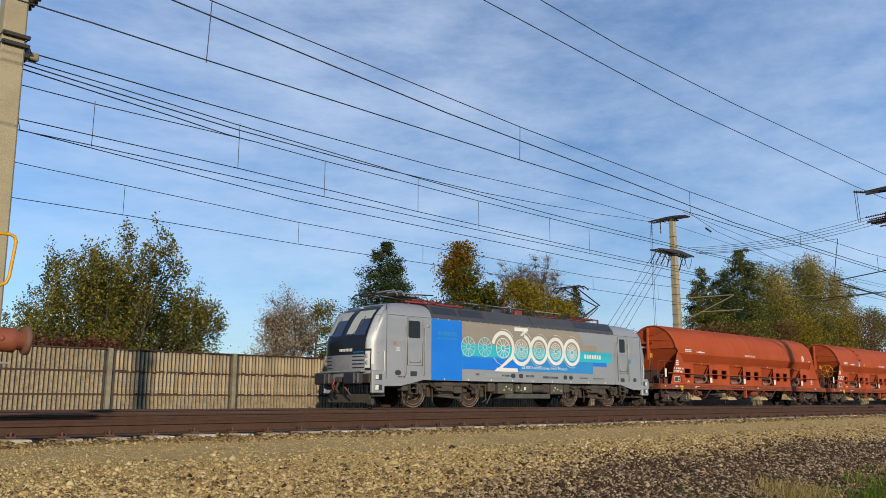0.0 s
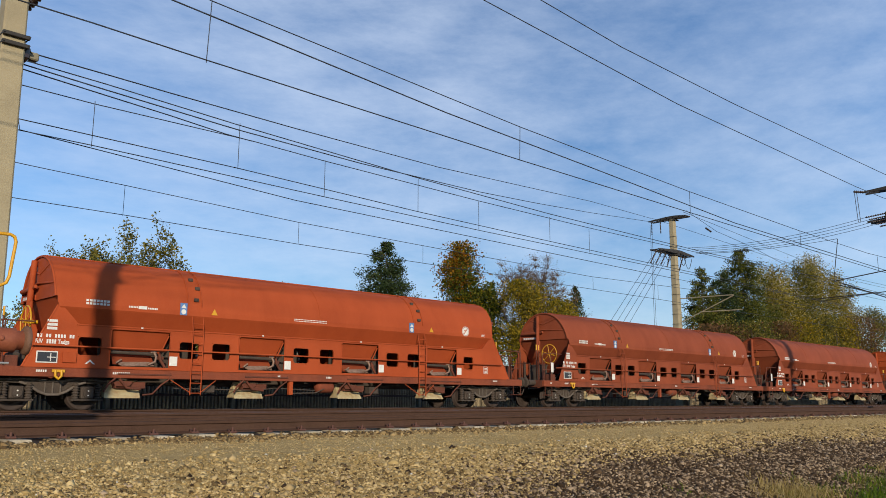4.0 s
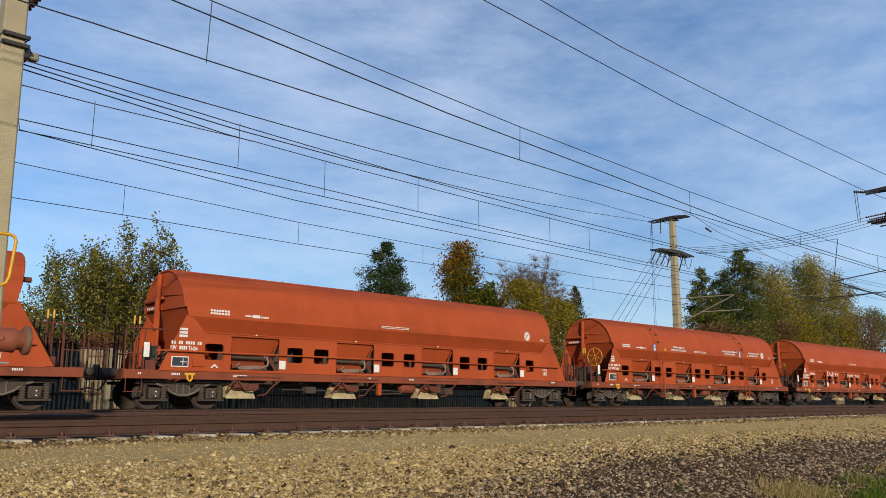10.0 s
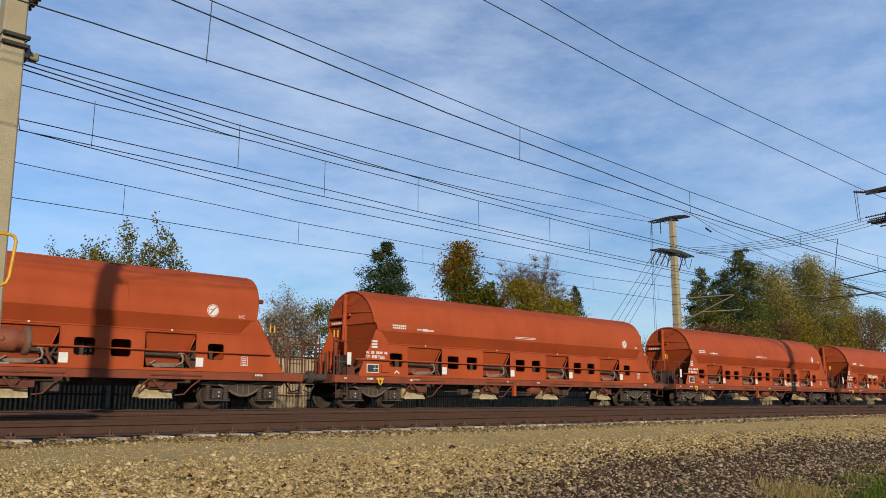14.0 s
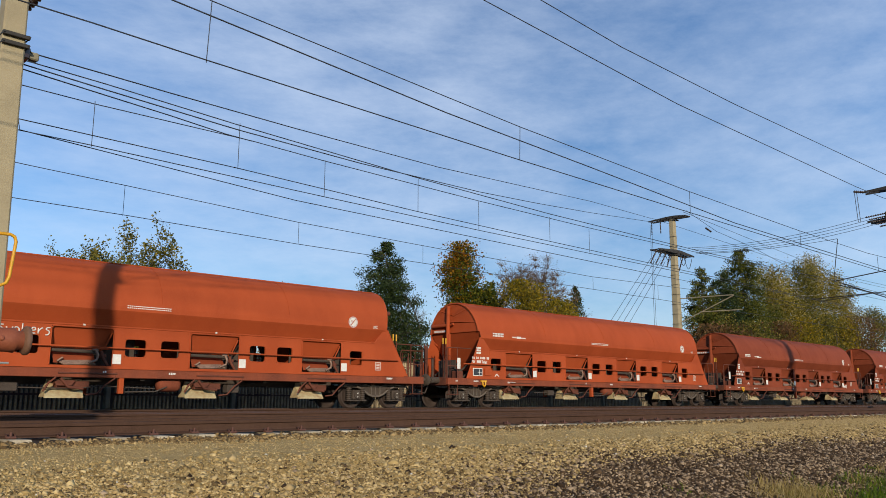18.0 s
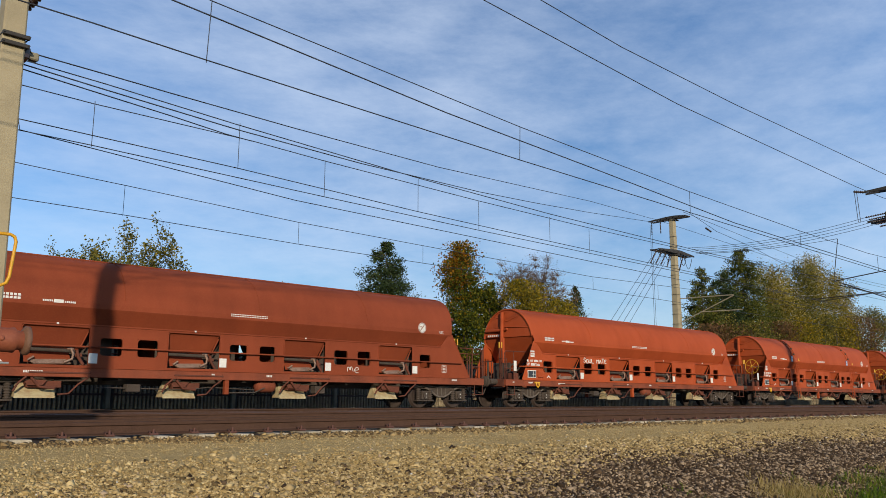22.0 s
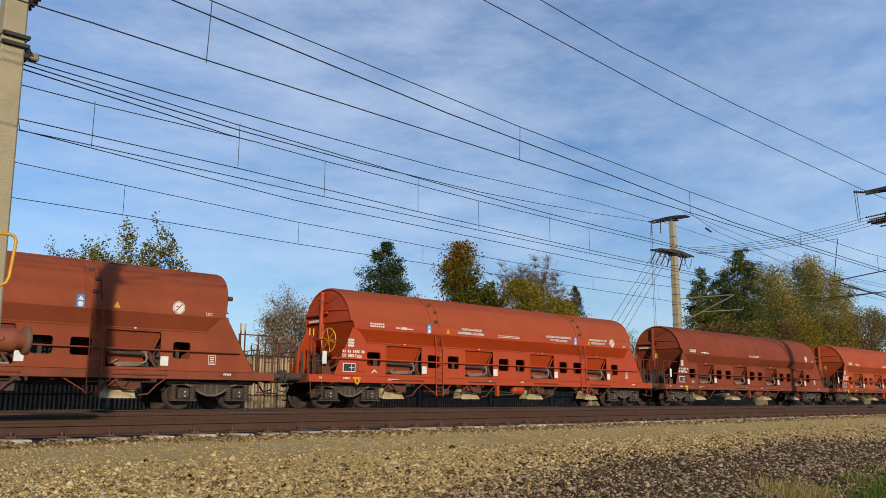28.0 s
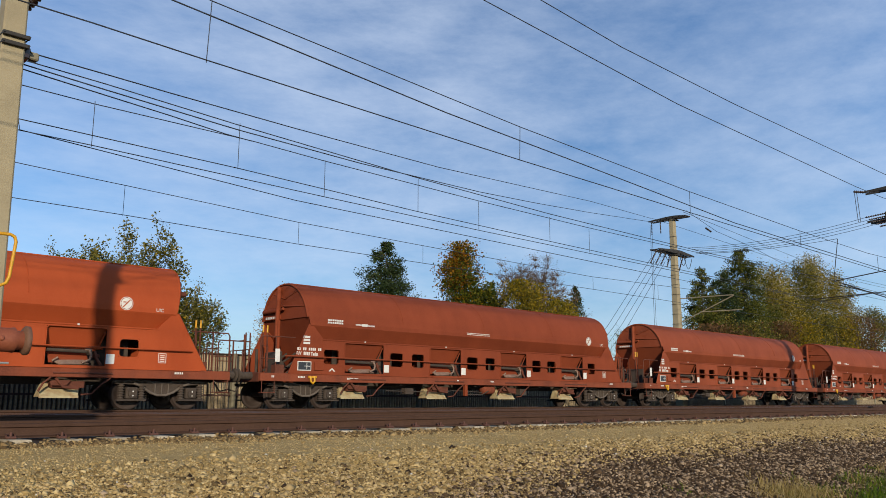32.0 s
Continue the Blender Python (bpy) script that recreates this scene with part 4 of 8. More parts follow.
        if e < 0:
            tagged(part("marking", mk, WHITE, wagon), kind="stuff")
        # gussets of the side walls
        gt, gb = (8.52, 9.5) if e > 0 else (8.48, 9.25)
        for s in (-1, 1):
            part("gusset", Mesh().prism([(e * 8.38, 2.80), (e * gt, 2.79), (e * gb, 1.15), (e * 7.90, 1.15), (e * 7.90, 2.30)], "y", s * 1.42, s * 1.45), P, wagon)
            part("gusset_web", Mesh().add([(e * 8.40, s * 1.45, 2.77), (e * 7.91, s * 1.43, 2.28), (e * 7.91, s * 1.10, 2.28), (e * 8.42, s * 1.45, 2.75), (e * 7.94, s * 1.43, 2.25), (e * 7.94, s * 1.10, 2.25)], [(0, 1, 2), (5, 4, 3), (0, 2, 5, 3), (1, 4, 5, 2), (0, 3, 4, 1)]), P, wagon)
            part("gusset_flange", Mesh().tube([(e * gt, s * 1.435, 2.79), (e * gb, s * 1.435, 1.15)], 0.03, 5), P, wagon)
        ins = Mesh()
        for yy in (-0.9, -0.35, 0.35, 0.9):
            ins.tube([(e * 7.7, yy, 2.0), (e * 9.0, yy, 1.15)], 0.04, 5)
        ins.box(e * 8.9, e * 8.98, -0.5, 0.5, 1.15, 1.9, 0.02).cyl((e * 9.3, 0.5, 1.15), (e * 9.3, 0.5, 2.0), 0.05, 8).box(e * 9.2, e * 9.5, -1.1, -0.75, 1.15, 1.5, 0.03)
        part("end_gear", ins, UNDER, wagon, "dark pipes and valves under the sloping end")
    # side walls with their openings
    cols = sorted({-7.95, 7.95} | {x for b in BAYS + PORTS for x in b})
    for s in (-1, 1):
        y0, y1 = s * 1.435, s * 1.455
        side = pierced(cols, (1.14, 1.20, 1.465, 1.975, 2.23, 2.30), y0, y1)
        W = part("side_wall", side, P, wagon, "side wall with ports and hopper bays")
        part("top_ledge", Mesh().box(-7.95, 7.95, s * 1.30, s * 1.475, 2.27, 2.315, 0.008), P, W)
        for u, v in (PORTS if s < 0 else ()):
            o, i = rounded(u - 0.02, v + 0.02, 1.445, 1.995, 0.10), rounded(u + 0.012, v - 0.012, 1.478, 1.962, 0.085)
            n = len(o)
            rim = Mesh()
            rim.add([(a, s * 1.462, b) for a, b in o] + [(a, s * 1.462, b) for a, b in i] + [(a, s * 1.40, b) for a, b in i], [(k, (k + 1) % n, n + (k + 1) % n, n + k) for k in range(n)] + [(n + k, n + (k + 1) % n, 2 * n + (k + 1) % n, 2 * n + k) for k in range(n)])
            part("port_rim", rim, P, W, "rounded rim of an opening")
        for u, v in BAYS:
            fr = Mesh()
            fr.tube([(u, s * 1.46, 1.2), (u, s * 1.46, 2.18), (u + 0.05, s * 1.46, 2.23), (v - 0.05, s * 1.46, 2.23), (v, s * 1.46, 2.18), (v, s * 1.46, 1.2)], 0.018, 5)
            if s < 0:
                part("bay_rim", fr, P, W)
            # hopper slope seen in the bay, discharge flap and its linkage
            hp = Mesh()
            hp.add([(u - 0.02, s * 1.40, 2.24), (v + 0.02, s * 1.40, 2.24), (v - 0.16, s * 1.10, 1.62), (u + 0.10, s * 1.10, 1.62)], [(0, 1, 2, 3)])
            hp.add([(u - 0.02, s * 1.40, 2.24), (u + 0.10, s * 1.10, 1.62), (u + 0.22, 0, 1.5), (u - 0.35, 0, 2.27)], [(0, 1, 2, 3)])
            hp.add([(v + 0.02, s * 1.40, 2.24), (v - 0.16, s * 1.10, 1.62), (v - 0.30, 0, 1.5), (v + 0.35, 0, 2.27)], [(0, 1, 2, 3)])
            part("hopper", hp, P, W, "sloping hopper plate")
            # added sheet blocks the view through; its dark colour stands in for shade
            part("bay_back", Mesh().prism([(u - 0.12, 1.14), (v + 0.85, 1.14), (v + 0.85, 2.26), (u - 0.12, 2.26)], "y", s * 0.86, s * 0.88), UNDER, W, "added dark sheet standing in for the shade inside the bay")
            if s > 0:
                continue
            # flap shaft across the bay, the tray below it, its lever and links
            part("flap_shaft", Mesh().cyl((u + 0.06, s * 1.38, 1.60), (v - 0.36, s * 1.38, 1.58), 0.055, 10), UNDER, W, "greasy dark flap shaft")
            part("shaft_rail", Mesh().box(u + 0.03, v - 0.08, s * 1.37, s * 1.43, 1.645, 1.685, 0.01), P, W)
            fl = Mesh()
            pts = []
            for k in range(6):
                a = k / 5
                pts += [(u + 0.14, s * (1.12 + 0.22 * math.sin(a * 1.6)), 1.56 - 0.30 * a), (v - 0.42, s * (1.12 + 0.22 * math.sin(a * 1.6)), 1.56 - 0.30 * a)]
            fl.add(pts, [(2 * k, 2 * k + 1, 2 * k + 3, 2 * k + 2) for k in range(5)], True)
            part("discharge_flap", fl, PAINTS["dark"], W, "stained curved discharge flap")
            tray = Mesh()
            tray.add([(u + 0.22, s * 1.34, 1.33), (v - 0.55, s * 1.34, 1.36), (v - 0.42, s * 1.42, 1.25), (u + 0.40, s * 1.42, 1.22), (u + 0.22, s * 1.32, 1.31), (v - 0.55, s * 1.32, 1.34), (v - 0.42, s * 1.40, 1.23), (u + 0.40, s * 1.40, 1.20)], [(0, 1, 2, 3), (7, 6, 5, 4), (0, 3, 7, 4), (1, 5, 6, 2), (2, 6, 7, 3), (0, 4, 5, 1)])
            tray.tube([(u + 0.22, s * 1.40, 1.30), (u + 0.36, s * 1.41, 1.40)], 0.03, 5)
            part("tray_lip", tray, WORN, W, "worn pale tray lip")
            lk = Mesh()
            lk.tube([(v - 0.47, s * 1.43, 1.66), (v - 0.40, s * 1.46, 1.50), (v - 0.42, s * 1.46, 1.36), (v - 0.62, s * 1.44, 1.27)], 0.036, 6)
            lk.box(v - 0.56, v - 0.38, s * 1.40, s * 1.47, 1.60, 1.66, 0.02)
            part("flap_lever", lk, WORN, W, "worn bright lever of the flap")
            part("flap_link", Mesh().tube([(v - 0.30, s * 1.42, 1.60), (v - 0.26, s * 1.44, 1.42), (v - 0.12, s * 1.44, 1.22)], 0.045, 6).box(v - 0.36, v - 0.14, s * 1.34, s * 1.42, 1.42, 1.52, 0.02), IRON, W, "dark flap linkage")
            part("bay_stay", Mesh().tube([(v - 0.03, s * 1.42, 2.12), (v - 0.17, s * 1.30, 1.70)], 0.025, 5), P, W)
            mk = part("marking", Mesh().box((u + v) / 2 - 0.03, (u + v) / 2 + 0.03, s * 1.476, s * 1.480, 2.275, 2.32), WHITE, W)
            # lower chute hanging under the sill, outlined by its struts
            ch = Mesh()
            c0, c1 = u + 0.0, u + 1.05
            ch.add([(c0 + 0.18, s * 0.85, 0.84), (c1 + 0.05, s * 0.85, 0.84), (c1 - 0.04, s * 1.30, 0.36), (c0, s * 1.30, 0.36)], [(0, 1, 2, 3)])
            ch.add([(c0 + 0.18, s * 0.83, 0.84), (c1 + 0.05, s * 0.83, 0.84), (c1 - 0.04, s * 1.28, 0.355), (c0, s * 1.28, 0.355)], [(3, 2, 1, 0)])
            ch.add([(c0 + 0.18, s * 0.85, 0.84), (c0, s * 1.30, 0.36), (c0 + 0.02, s * 0.8, 0.36)], [(0, 1, 2)])
            ch.box(c0, c1 - 0.04, s * 1.27, s * 1.31, 0.33, 0.37)
            part("chute", ch, CREAM, wagon, "cream discharge chute, stained with rust")
            st = Mesh()
            st.box(c0 + 0.3, c1 + 0.12, s * 0.95, s * 1.25, 0.6, 0.78, 0.01)
            st.tube([(c0 + 0.25, s * 1.43, 1.0), (c0 + 0.2, s * 1.45, 0.86), (c0 + 0.05, s * 1.4, 0.72), (c0 - 0.05, s * 1.35, 0.5)], 0.028, 6)
            st.tube([(c1 + 0.75, s * 1.45, 1.05), (c1 + 0.72, s * 1.45, 0.86), (c1 + 0.5, s * 1.42, 0.7), (c1 + 0.28, s * 1.38, 0.45), (c1, s * 1.36, 0.42)], 0.026, 6)
            st.tube([(c0 + 0.25, s * 1.46, 0.99), (c1 + 0.78, s * 1.46, 0.99)], 0.03, 6)
            st.tube([(c0 + 0.35, s * 1.40, 0.86), (c0 + 0.55, s * 1.42, 0.62), (c0 + 0.95, s * 1.42, 0.58)], 0.04, 6)
            st.add([(c0 + 0.22, s * 1.32, 0.80), (c0 + 0.78, s * 1.32, 0.80), (c0 + 0.66, s * 1.36, 0.66), (c0 + 0.28, s * 1.36, 0.66), (c0 + 0.22, s * 1.30, 0.79), (c0 + 0.78, s * 1.30, 0.79), (c0 + 0.66, s * 1.34, 0.65), (c0 + 0.28, s * 1.34, 0.65)], [(0, 1, 2, 3), (7, 6, 5, 4), (0, 1, 5, 4), (2, 3, 7, 6)])
            part("chute_strut", st, IRON, wagon)
            part("card", Mesh().box(v + 0.0, v + 0.24, s * 1.47, s * 1.476, 1.26, 1.53), WHITE, W, "white card plate")
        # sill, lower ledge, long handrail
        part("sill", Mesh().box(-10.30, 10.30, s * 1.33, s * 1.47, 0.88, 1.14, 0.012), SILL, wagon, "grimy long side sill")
        part("sill_flange", Mesh().box(-9.3, 9.3, s * 1.47, s * 1.50, 1.125, 1.15), P, wagon)
        hr = Mesh().tube([(-9.35, s * 1.36, 1.70), (-9.2, s * 1.56, 1.70), (8.9, s * 1.56, 1.70), (9.1, s * 1.4, 1.70)], 0.024, 6)
        part("handrail", hr, P, wagon, "long side handrail")
        for x in (-8.1, -4.2, -0.7, 3.2, 6.65):
            if s < 0:
                part("rail_bracket", Mesh().box(x - 0.02, x + 0.02, s * 1.455, s * 1.57, 1.68, 1.72), P, wagon)
        part("middle_post", Mesh().box(-1.12, -0.98, s * 1.3, s * 1.44, 0.45, 0.9, 0.01), P, wagon)
        part("lifting_hook", Mesh().tube([(-8.43, s * 1.5, 1.05), (-8.43, s * 1.52, 0.9), (-8.35, s * 1.52, 0.82), (-8.27, s * 1.52, 0.9), (-8.27, s * 1.5, 1.05)], 0.035, 6).box(-8.51, -8.19, s * 1.47, s * 1.52, 1.0, 1.07), YELLOW, wagon, "yellow lifting hook")
        for e in (-1, 1):
            # platform rails at the ends
            h = Mesh()
            h.tube([(e * 10.28, s * 1.38, 1.0), (e * 10.28, s * 1.38, 2.22), (e * 10.22, s * 1.38, 2.31), (e * 9.0, s * 1.40, 2.31)], 0.022, 6)
            h.tube([(e * 9.72, s * 1.38, 1.1), (e * 9.72, s * 1.38, 2.31)], 0.02, 6)
            h.tube([(e * 10.28, s * 1.38, 1.6), (e * 9.7, s * 1.38, 1.6)], 0.018, 6)
            part("end_rail", h, IRON, wagon, "tubular end handrail")
            part("step", Mesh().box(e * 9.75, e * 10.25, s * 1.3, s * 1.48, 0.50, 0.53, 0.005).tube([(e * 9.77, s * 1.44, 0.5), (e * 9.77, s * 1.44, 0.95)], 0.015, 5).tube([(e * 10.23, s * 1.44, 0.5), (e * 10.23, s * 1.44, 0.95)], 0.015, 5), IRON, wagon)
            b = part("buffer", Mesh().cyl((e * 10.30, s * 0.875, 1.05), (e * 10.72, s * 0.875, 1.05), 0.125, 14).cyl((e * 10.6, s * 0.875, 1.05), (e * 10.87, s * 0.875, 1.05), 0.085, 12), UNDER, wagon, "sprung buffer")
            part("buffer_head", Mesh().lathe([(e * 10.86, 0.1), (e * 10.87, 0.21), (e * 10.895, 0.225), (e * 10.918, 0.15)], (0, s * 0.875, 1.05), "x", 18), UNDER, b)
            mk = Mesh()
            for k in range(2):
                mk.cyl((e * (9.55 + 0.16 * k), s * 0.55, 1.2), (e * (9.55 + 0.16 * k), s * 0.55, 2.55), 0.024, 6)
            part("lever_post", mk, IRON, wagon)
            for k in range(2 if s < 0 else 0):
                part("lever_grip", Mesh().cyl((e * (9.55 + 0.16 * k), s * 0.55, 2.50), (e * (9.55 + 0.16 * k), s * 0.55, 2.74), 0.03, 6), YELLOW, wagon, "pale yellow lever grip")
    # end beams, deck, couplers
    for e in (-1, 1):
        part("end_beam", Mesh().box(e * 10.18, e * 10.30, -1.33, 1.33, 0.86, 1.16, 0.01), IRON, wagon)
        part("deck", Mesh().box(e * 8.0, e * 10.18, -1.33, 1.33, 1.06, 1.10), IRON, wagon)
        cp = Mesh().box(e * 10.28, e * 10.5, -0.12, 0.12, 0.95, 1.13, 0.02).tube([(e * 10.45, 0, 1.05), (e * 10.7, 0, 0.98), (e * 10.92, 0, 0.97)], 0.05, 6)
        cp.tube([(e * 10.3, -0.35, 0.9), (e * 10.55, -0.4, 0.55), (e * 10.85, -0.4, 0.62)], 0.028, 6)
        part("coupling", cp, UNDER, wagon, "screw coupling with brake hose")
        for k in range(4):
            part("deck_rail", Mesh().tube([(e * 10.25, -0.6 + 0.4 * k, 1.1), (e * 10.25, -0.6 + 0.4 * k, 1.9)], 0.016, 5), IRON, wagon)
        part("platform_rail", Mesh().tube([(e * 9.85, -1.1, 1.1), (e * 9.85, -1.1, 2.02), (e * 9.85, -0.75, 2.05), (e * 9.85, -0.75, 1.1)], 0.018, 5), IRON, wagon)
        part("platform_rail", Mesh().tube([(e * 10.05, 0.75, 1.1), (e * 10.05, 0.75, 2.25), (e * 9.6, 0.75, 2.3)], 0.018, 5), IRON, wagon)
        part("valve_box", Mesh().box(e * 9.3, e * 9.62, -1.28, -0.95, 1.1, 1.42, 0.02), IRON, wagon)
        part("pipe_post", Mesh().cyl((e * 9.95, 0.2, 1.1), (e * 9.95, 0.2, 2.45), 0.04, 6), IRON, wagon)
        part("deck_bar", Mesh().tube([(e * 10.25, -0.65, 1.9), (e * 10.25, 0.65, 1.9)], 0.018, 5), IRON, wagon)
    # underframe between the bogies
    un = Mesh().box(-7.0, 7.0, -0.18, 0.18, 0.7, 1.1, 0.02)
    for x in (-4.3, -0.4, 3.6):
        part("cross_beam", Mesh().box(x - 0.06, x + 0.06, -1.3, 1.3, 0.82, 1.08), UNDER, wagon)
    part("centre_beam", un, UNDER, wagon)
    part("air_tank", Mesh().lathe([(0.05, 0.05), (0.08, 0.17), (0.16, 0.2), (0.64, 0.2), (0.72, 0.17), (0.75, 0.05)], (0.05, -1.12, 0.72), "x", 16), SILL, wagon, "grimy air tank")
    pipe = Mesh()
    pipe.tube([(-5.0, -1.25, 0.62), (-2.2, -1.25, 0.58), (-1.6, -1.28, 0.66), (0.0, -1.25, 0.6)], 0.018, 5)
    pipe.tube([(-0.9, -1.3, 0.5), (0.0, -1.3, 0.52), (0.35, -1.3, 0.66)], 0.022, 5)
    pipe.box(-4.1, -3.7, -1.32, -1.05, 0.5, 0.72, 0.02).box(2.3, 2.7, -1.3, -1.0, 0.5, 0.75, 0.02)
    part("brake_pipe", pipe, UNDER, wagon)
    for xc in (-8.32, 8.32):
        build_bogie(wagon, xc)
    # markings on the near and far side
    for s, far in ((-1, 0),):
        f = -1 if far else 1
        y = s * 1.478
        grid = Mesh()
        for r in range(2):
            for k in range(7):
                grid.box(f * (-7.77 + 0.095 * k), f * (-7.70 + 0.095 * k), s * 1.470, s * 1.480, 2.86 + 0.085 * r, 2.92 + 0.085 * r)
        tagged(part("load_table", grid, WHITE, wagon, "white load table"), kind="stuff")
        lg = Mesh().box(f * -6.3, f * -6.05, s * 1.470, s * 1.482, 2.84, 2.93)
        for k in range(6):
            lg.box(f * (-6.58 + 0.045 * k), f * (-6.55 + 0.045 * k), s * 1.47, s * 1.480, 2.86, 2.91)
            lg.box(f * (-6.02 + 0.05 * k), f * (-5.985 + 0.05 * k), s * 1.47, s * 1.480, 2.85, 2.90)
        tagged(part("owner_mark", lg, WHITE, wagon), kind="stuff")
        tx = Mesh()
        for r in range(2):
            for k in range(22):
                tx.box(f * (-1.05 + 0.06 * k), f * (-1.05 + 0.06 * k + 0.042), s * 1.47, s * 1.480, 2.84 + 0.055 * r, 2.865 + 0.055 * r)
        tagged(part("small_print", tx, WHITE, wagon), kind="stuff")
        nb = Mesh()
        for r, n in ((1, 13),):
            for k in range(n):
                if k not in (2, 5, 10):
                    nb.box(f * (-8.95 + 0.075 * k), f * (-8.95 + 0.075 * k + 0.05), s * 1.452, s * 1.458, 1.77 + 0.14 * r, 1.86 + 0.14 * r)
        for k in range(4):
            nb.box(f * (-8.70 + 0.065 * k), f * (-8.70 + 0.065 * k + 0.045), s * 1.452, s * 1.458, 1.75, 1.86)
        tagged(part("number_mark", nb, WHITE, wagon, "white rows of wagon markings"), kind="stuff")
        cl = Mesh()
        for k in range(3):
            cl.box(f * -8.72, f * -8.46, s * 1.452, s * 1.458, 2.12 + 0.1 * k, 2.19 + 0.1 * k)
        tagged(part("class_mark", cl, WHITE, wagon), kind="stuff")
        gp = part("document_plate", Mesh().box(f * -8.93, f * -8.39, s * 1.452, s * 1.468, 1.24, 1.55, 0.005), WHITE, wagon, "framed black plate")
        part("plate_face", Mesh().box(f * -8.90, f * -8.42, s * 1.468, s * 1.472, 1.27, 1.52), BLACK, gp)
        part("plate_cross", Mesh().box(f * -8.66, f * -8.44, s * 1.472, s * 1.475, 1.38, 1.40).box(f * -8.58, f * -8.56, s * 1.472, s * 1.475, 1.29, 1.5), WHITE, gp)
        part("junction_box", Mesh().box(f * -8.27, f * -7.91, s * 1.452, s * 1.50, 1.26, 1.54, 0.01), P, wagon)
        mr = Mesh()
        for x, w, z in ((-8.9, 0.3, 1.0), (-6.9, 0.5, 0.98), (-1.6, 0.12, 1.0), (0.3, 0.25, 1.0), (8.5, 0.3, 1.02), (-9.9, 0.1, 1.0)):
            for k in range(max(2, int(w / 0.055))):
                mr.box(f * (x + 0.055 * k), f * (x + 0.055 * k + 0.036), s * 1.472, s * 1.476, z, z + 0.06)
        tagged(part("sill_mark", mr, WHITE, wagon), kind="stuff")
        part("arrow_mark", Mesh().prism([(f * -7.68, 1.24), (f * -7.54, 1.36), (f * -7.40, 1.24), (f * -7.46, 1.24), (f * -7.54, 1.31), (f * -7.62, 1.24)], "y", s * 1.456, s * 1.460), WHITE, wagon)
        part("white_disc", Mesh().lathe([(s * 1.465, 0.19), (s * 1.485, 0.19)], (f * 6.94, 0, 2.97), "y", 24), WHITE, wagon, "round white sticker")
        part("disc_symbol", Mesh().prism([(6.83, 2.87), (6.86, 2.855), (7.05, 3.07), (7.02, 3.085)], "y", s * 1.486, s * 1.488).tube([(6.94 + 0.165 * math.cos(k * math.pi / 10), s * 1.486, 2.97 + 0.165 * math.sin(k * math.pi / 10)) for k in range(20)], 0.008, 4, closed=True).box(6.84, 6.93, s * 1.486, s * 1.488, 2.99, 3.02), P, wagon)
        words("class_text", "RIV", 0.16, WHITE, wagon, flat_on_side(-8.98, -1.456, 1.75), 0.002, 0.8, "", 0.004)
        words("class_text", "Tadgs", 0.16, WHITE, wagon, flat_on_side(-8.42, -1.456, 1.75), 0.002, 0.8, "", 0.004)
        words("small_mark", "UIC", 0.14, WHITE, wagon, flat_on_side(7.82, -1.478, 2.80), 0.002, 1.0)
        fr = Mesh()
        for a, b, c, d in ((7.98, 8.22, 1.33, 1.345), (7.98, 8.22, 1.6, 1.615), (7.98, 7.995, 1.33, 1.615), (8.205, 8.22, 1.33, 1.615)):
            fr.box(f * a, f * b, s * 1.456, s * 1.459, c, d)
        for k in range(4):
            fr.box(f * 8.03, f * 8.17, s * 1.456, s * 1.459, 1.37 + 0.055 * k, 1.395 + 0.055 * k)
        tagged(part("inspection_mark", fr, WHITE, wagon), kind="stuff")
        part("end_card", Mesh().box(f * -9.75, f * -9.58, s * 1.40, s * 1.41, 1.5, 1.92), WHITE, wagon, "white card at the platform")
    if ladders:
        for s in (-1,):
            for x in (-4.48, 4.55):
                ld = Mesh()
                for o in (-0.17, 0.17):
                    ld.tube([(x + o, s * 1.50, 2.72), (x + o, s * 1.60, 2.3), (x + o, s * 1.60, 0.42)], 0.018, 5)
                for k in range(8):
                    ld.tube([(x - 0.17, s * 1.60, 0.48 + 0.29 * k), (x + 0.17, s * 1.60, 0.48 + 0.29 * k)], 0.014, 5)
                for o in (-1, 1):
                    ld.tube([(x + o * 0.17, s * 1.58, 0.5), (x + o * 0.72, s * 1.45, 0.86)], 0.016, 5)
                part("ladder", ld, P, wagon, "steel side ladder")
                for o in (-0.22, 0.22):
                    part("roof_band", Mesh().tube([(x + o + 0.18 * (4.27 - z) ** 0.5 * -0.4, s * (y + 0.012), z + 0.012) for y, z in ARCH[1:]], 0.02, 5), P, wagon)
                for z, y, o in ((3.9, 0.99, -0.06), (3.62, 1.23, 0.06), (3.25, 1.41, -0.04)):
                    part("foot_hole", Mesh().box(x + o - 0.07, x + o + 0.07, s * (y - 0.02), s * (y + 0.05), z - 0.05, z + 0.05, 0.01), UNDER, wagon, "dark recessed foothold")
                part("warning_triangle", Mesh().prism([(x + 0.45, 2.83), (x + 0.65, 2.83), (x + 0.55, 3.01)], "y", s * 1.468, s * 1.484), YELLOW, wagon, "yellow warning triangle")
                sign = part("sign_plate", Mesh().box(x - 0.56, x - 0.34, s * 1.455, s * 1.484, 2.76, 3.12, 0.004), SIGN_BLUE, wagon, "blue sign with white symbols")
                part("sign_disc", Mesh().lathe([(s * 1.484, 0.075), (s * 1.488, 0.075)], (x - 0.45, 0, 2.86), "y", 14), WHITE, sign)
                part("sign_triangle", Mesh().prism([(x - 0.53, 2.97), (x - 0.37, 2.97), (x - 0.45, 3.09)], "y", s * 1.484, s * 1.488), WHITE, sign)
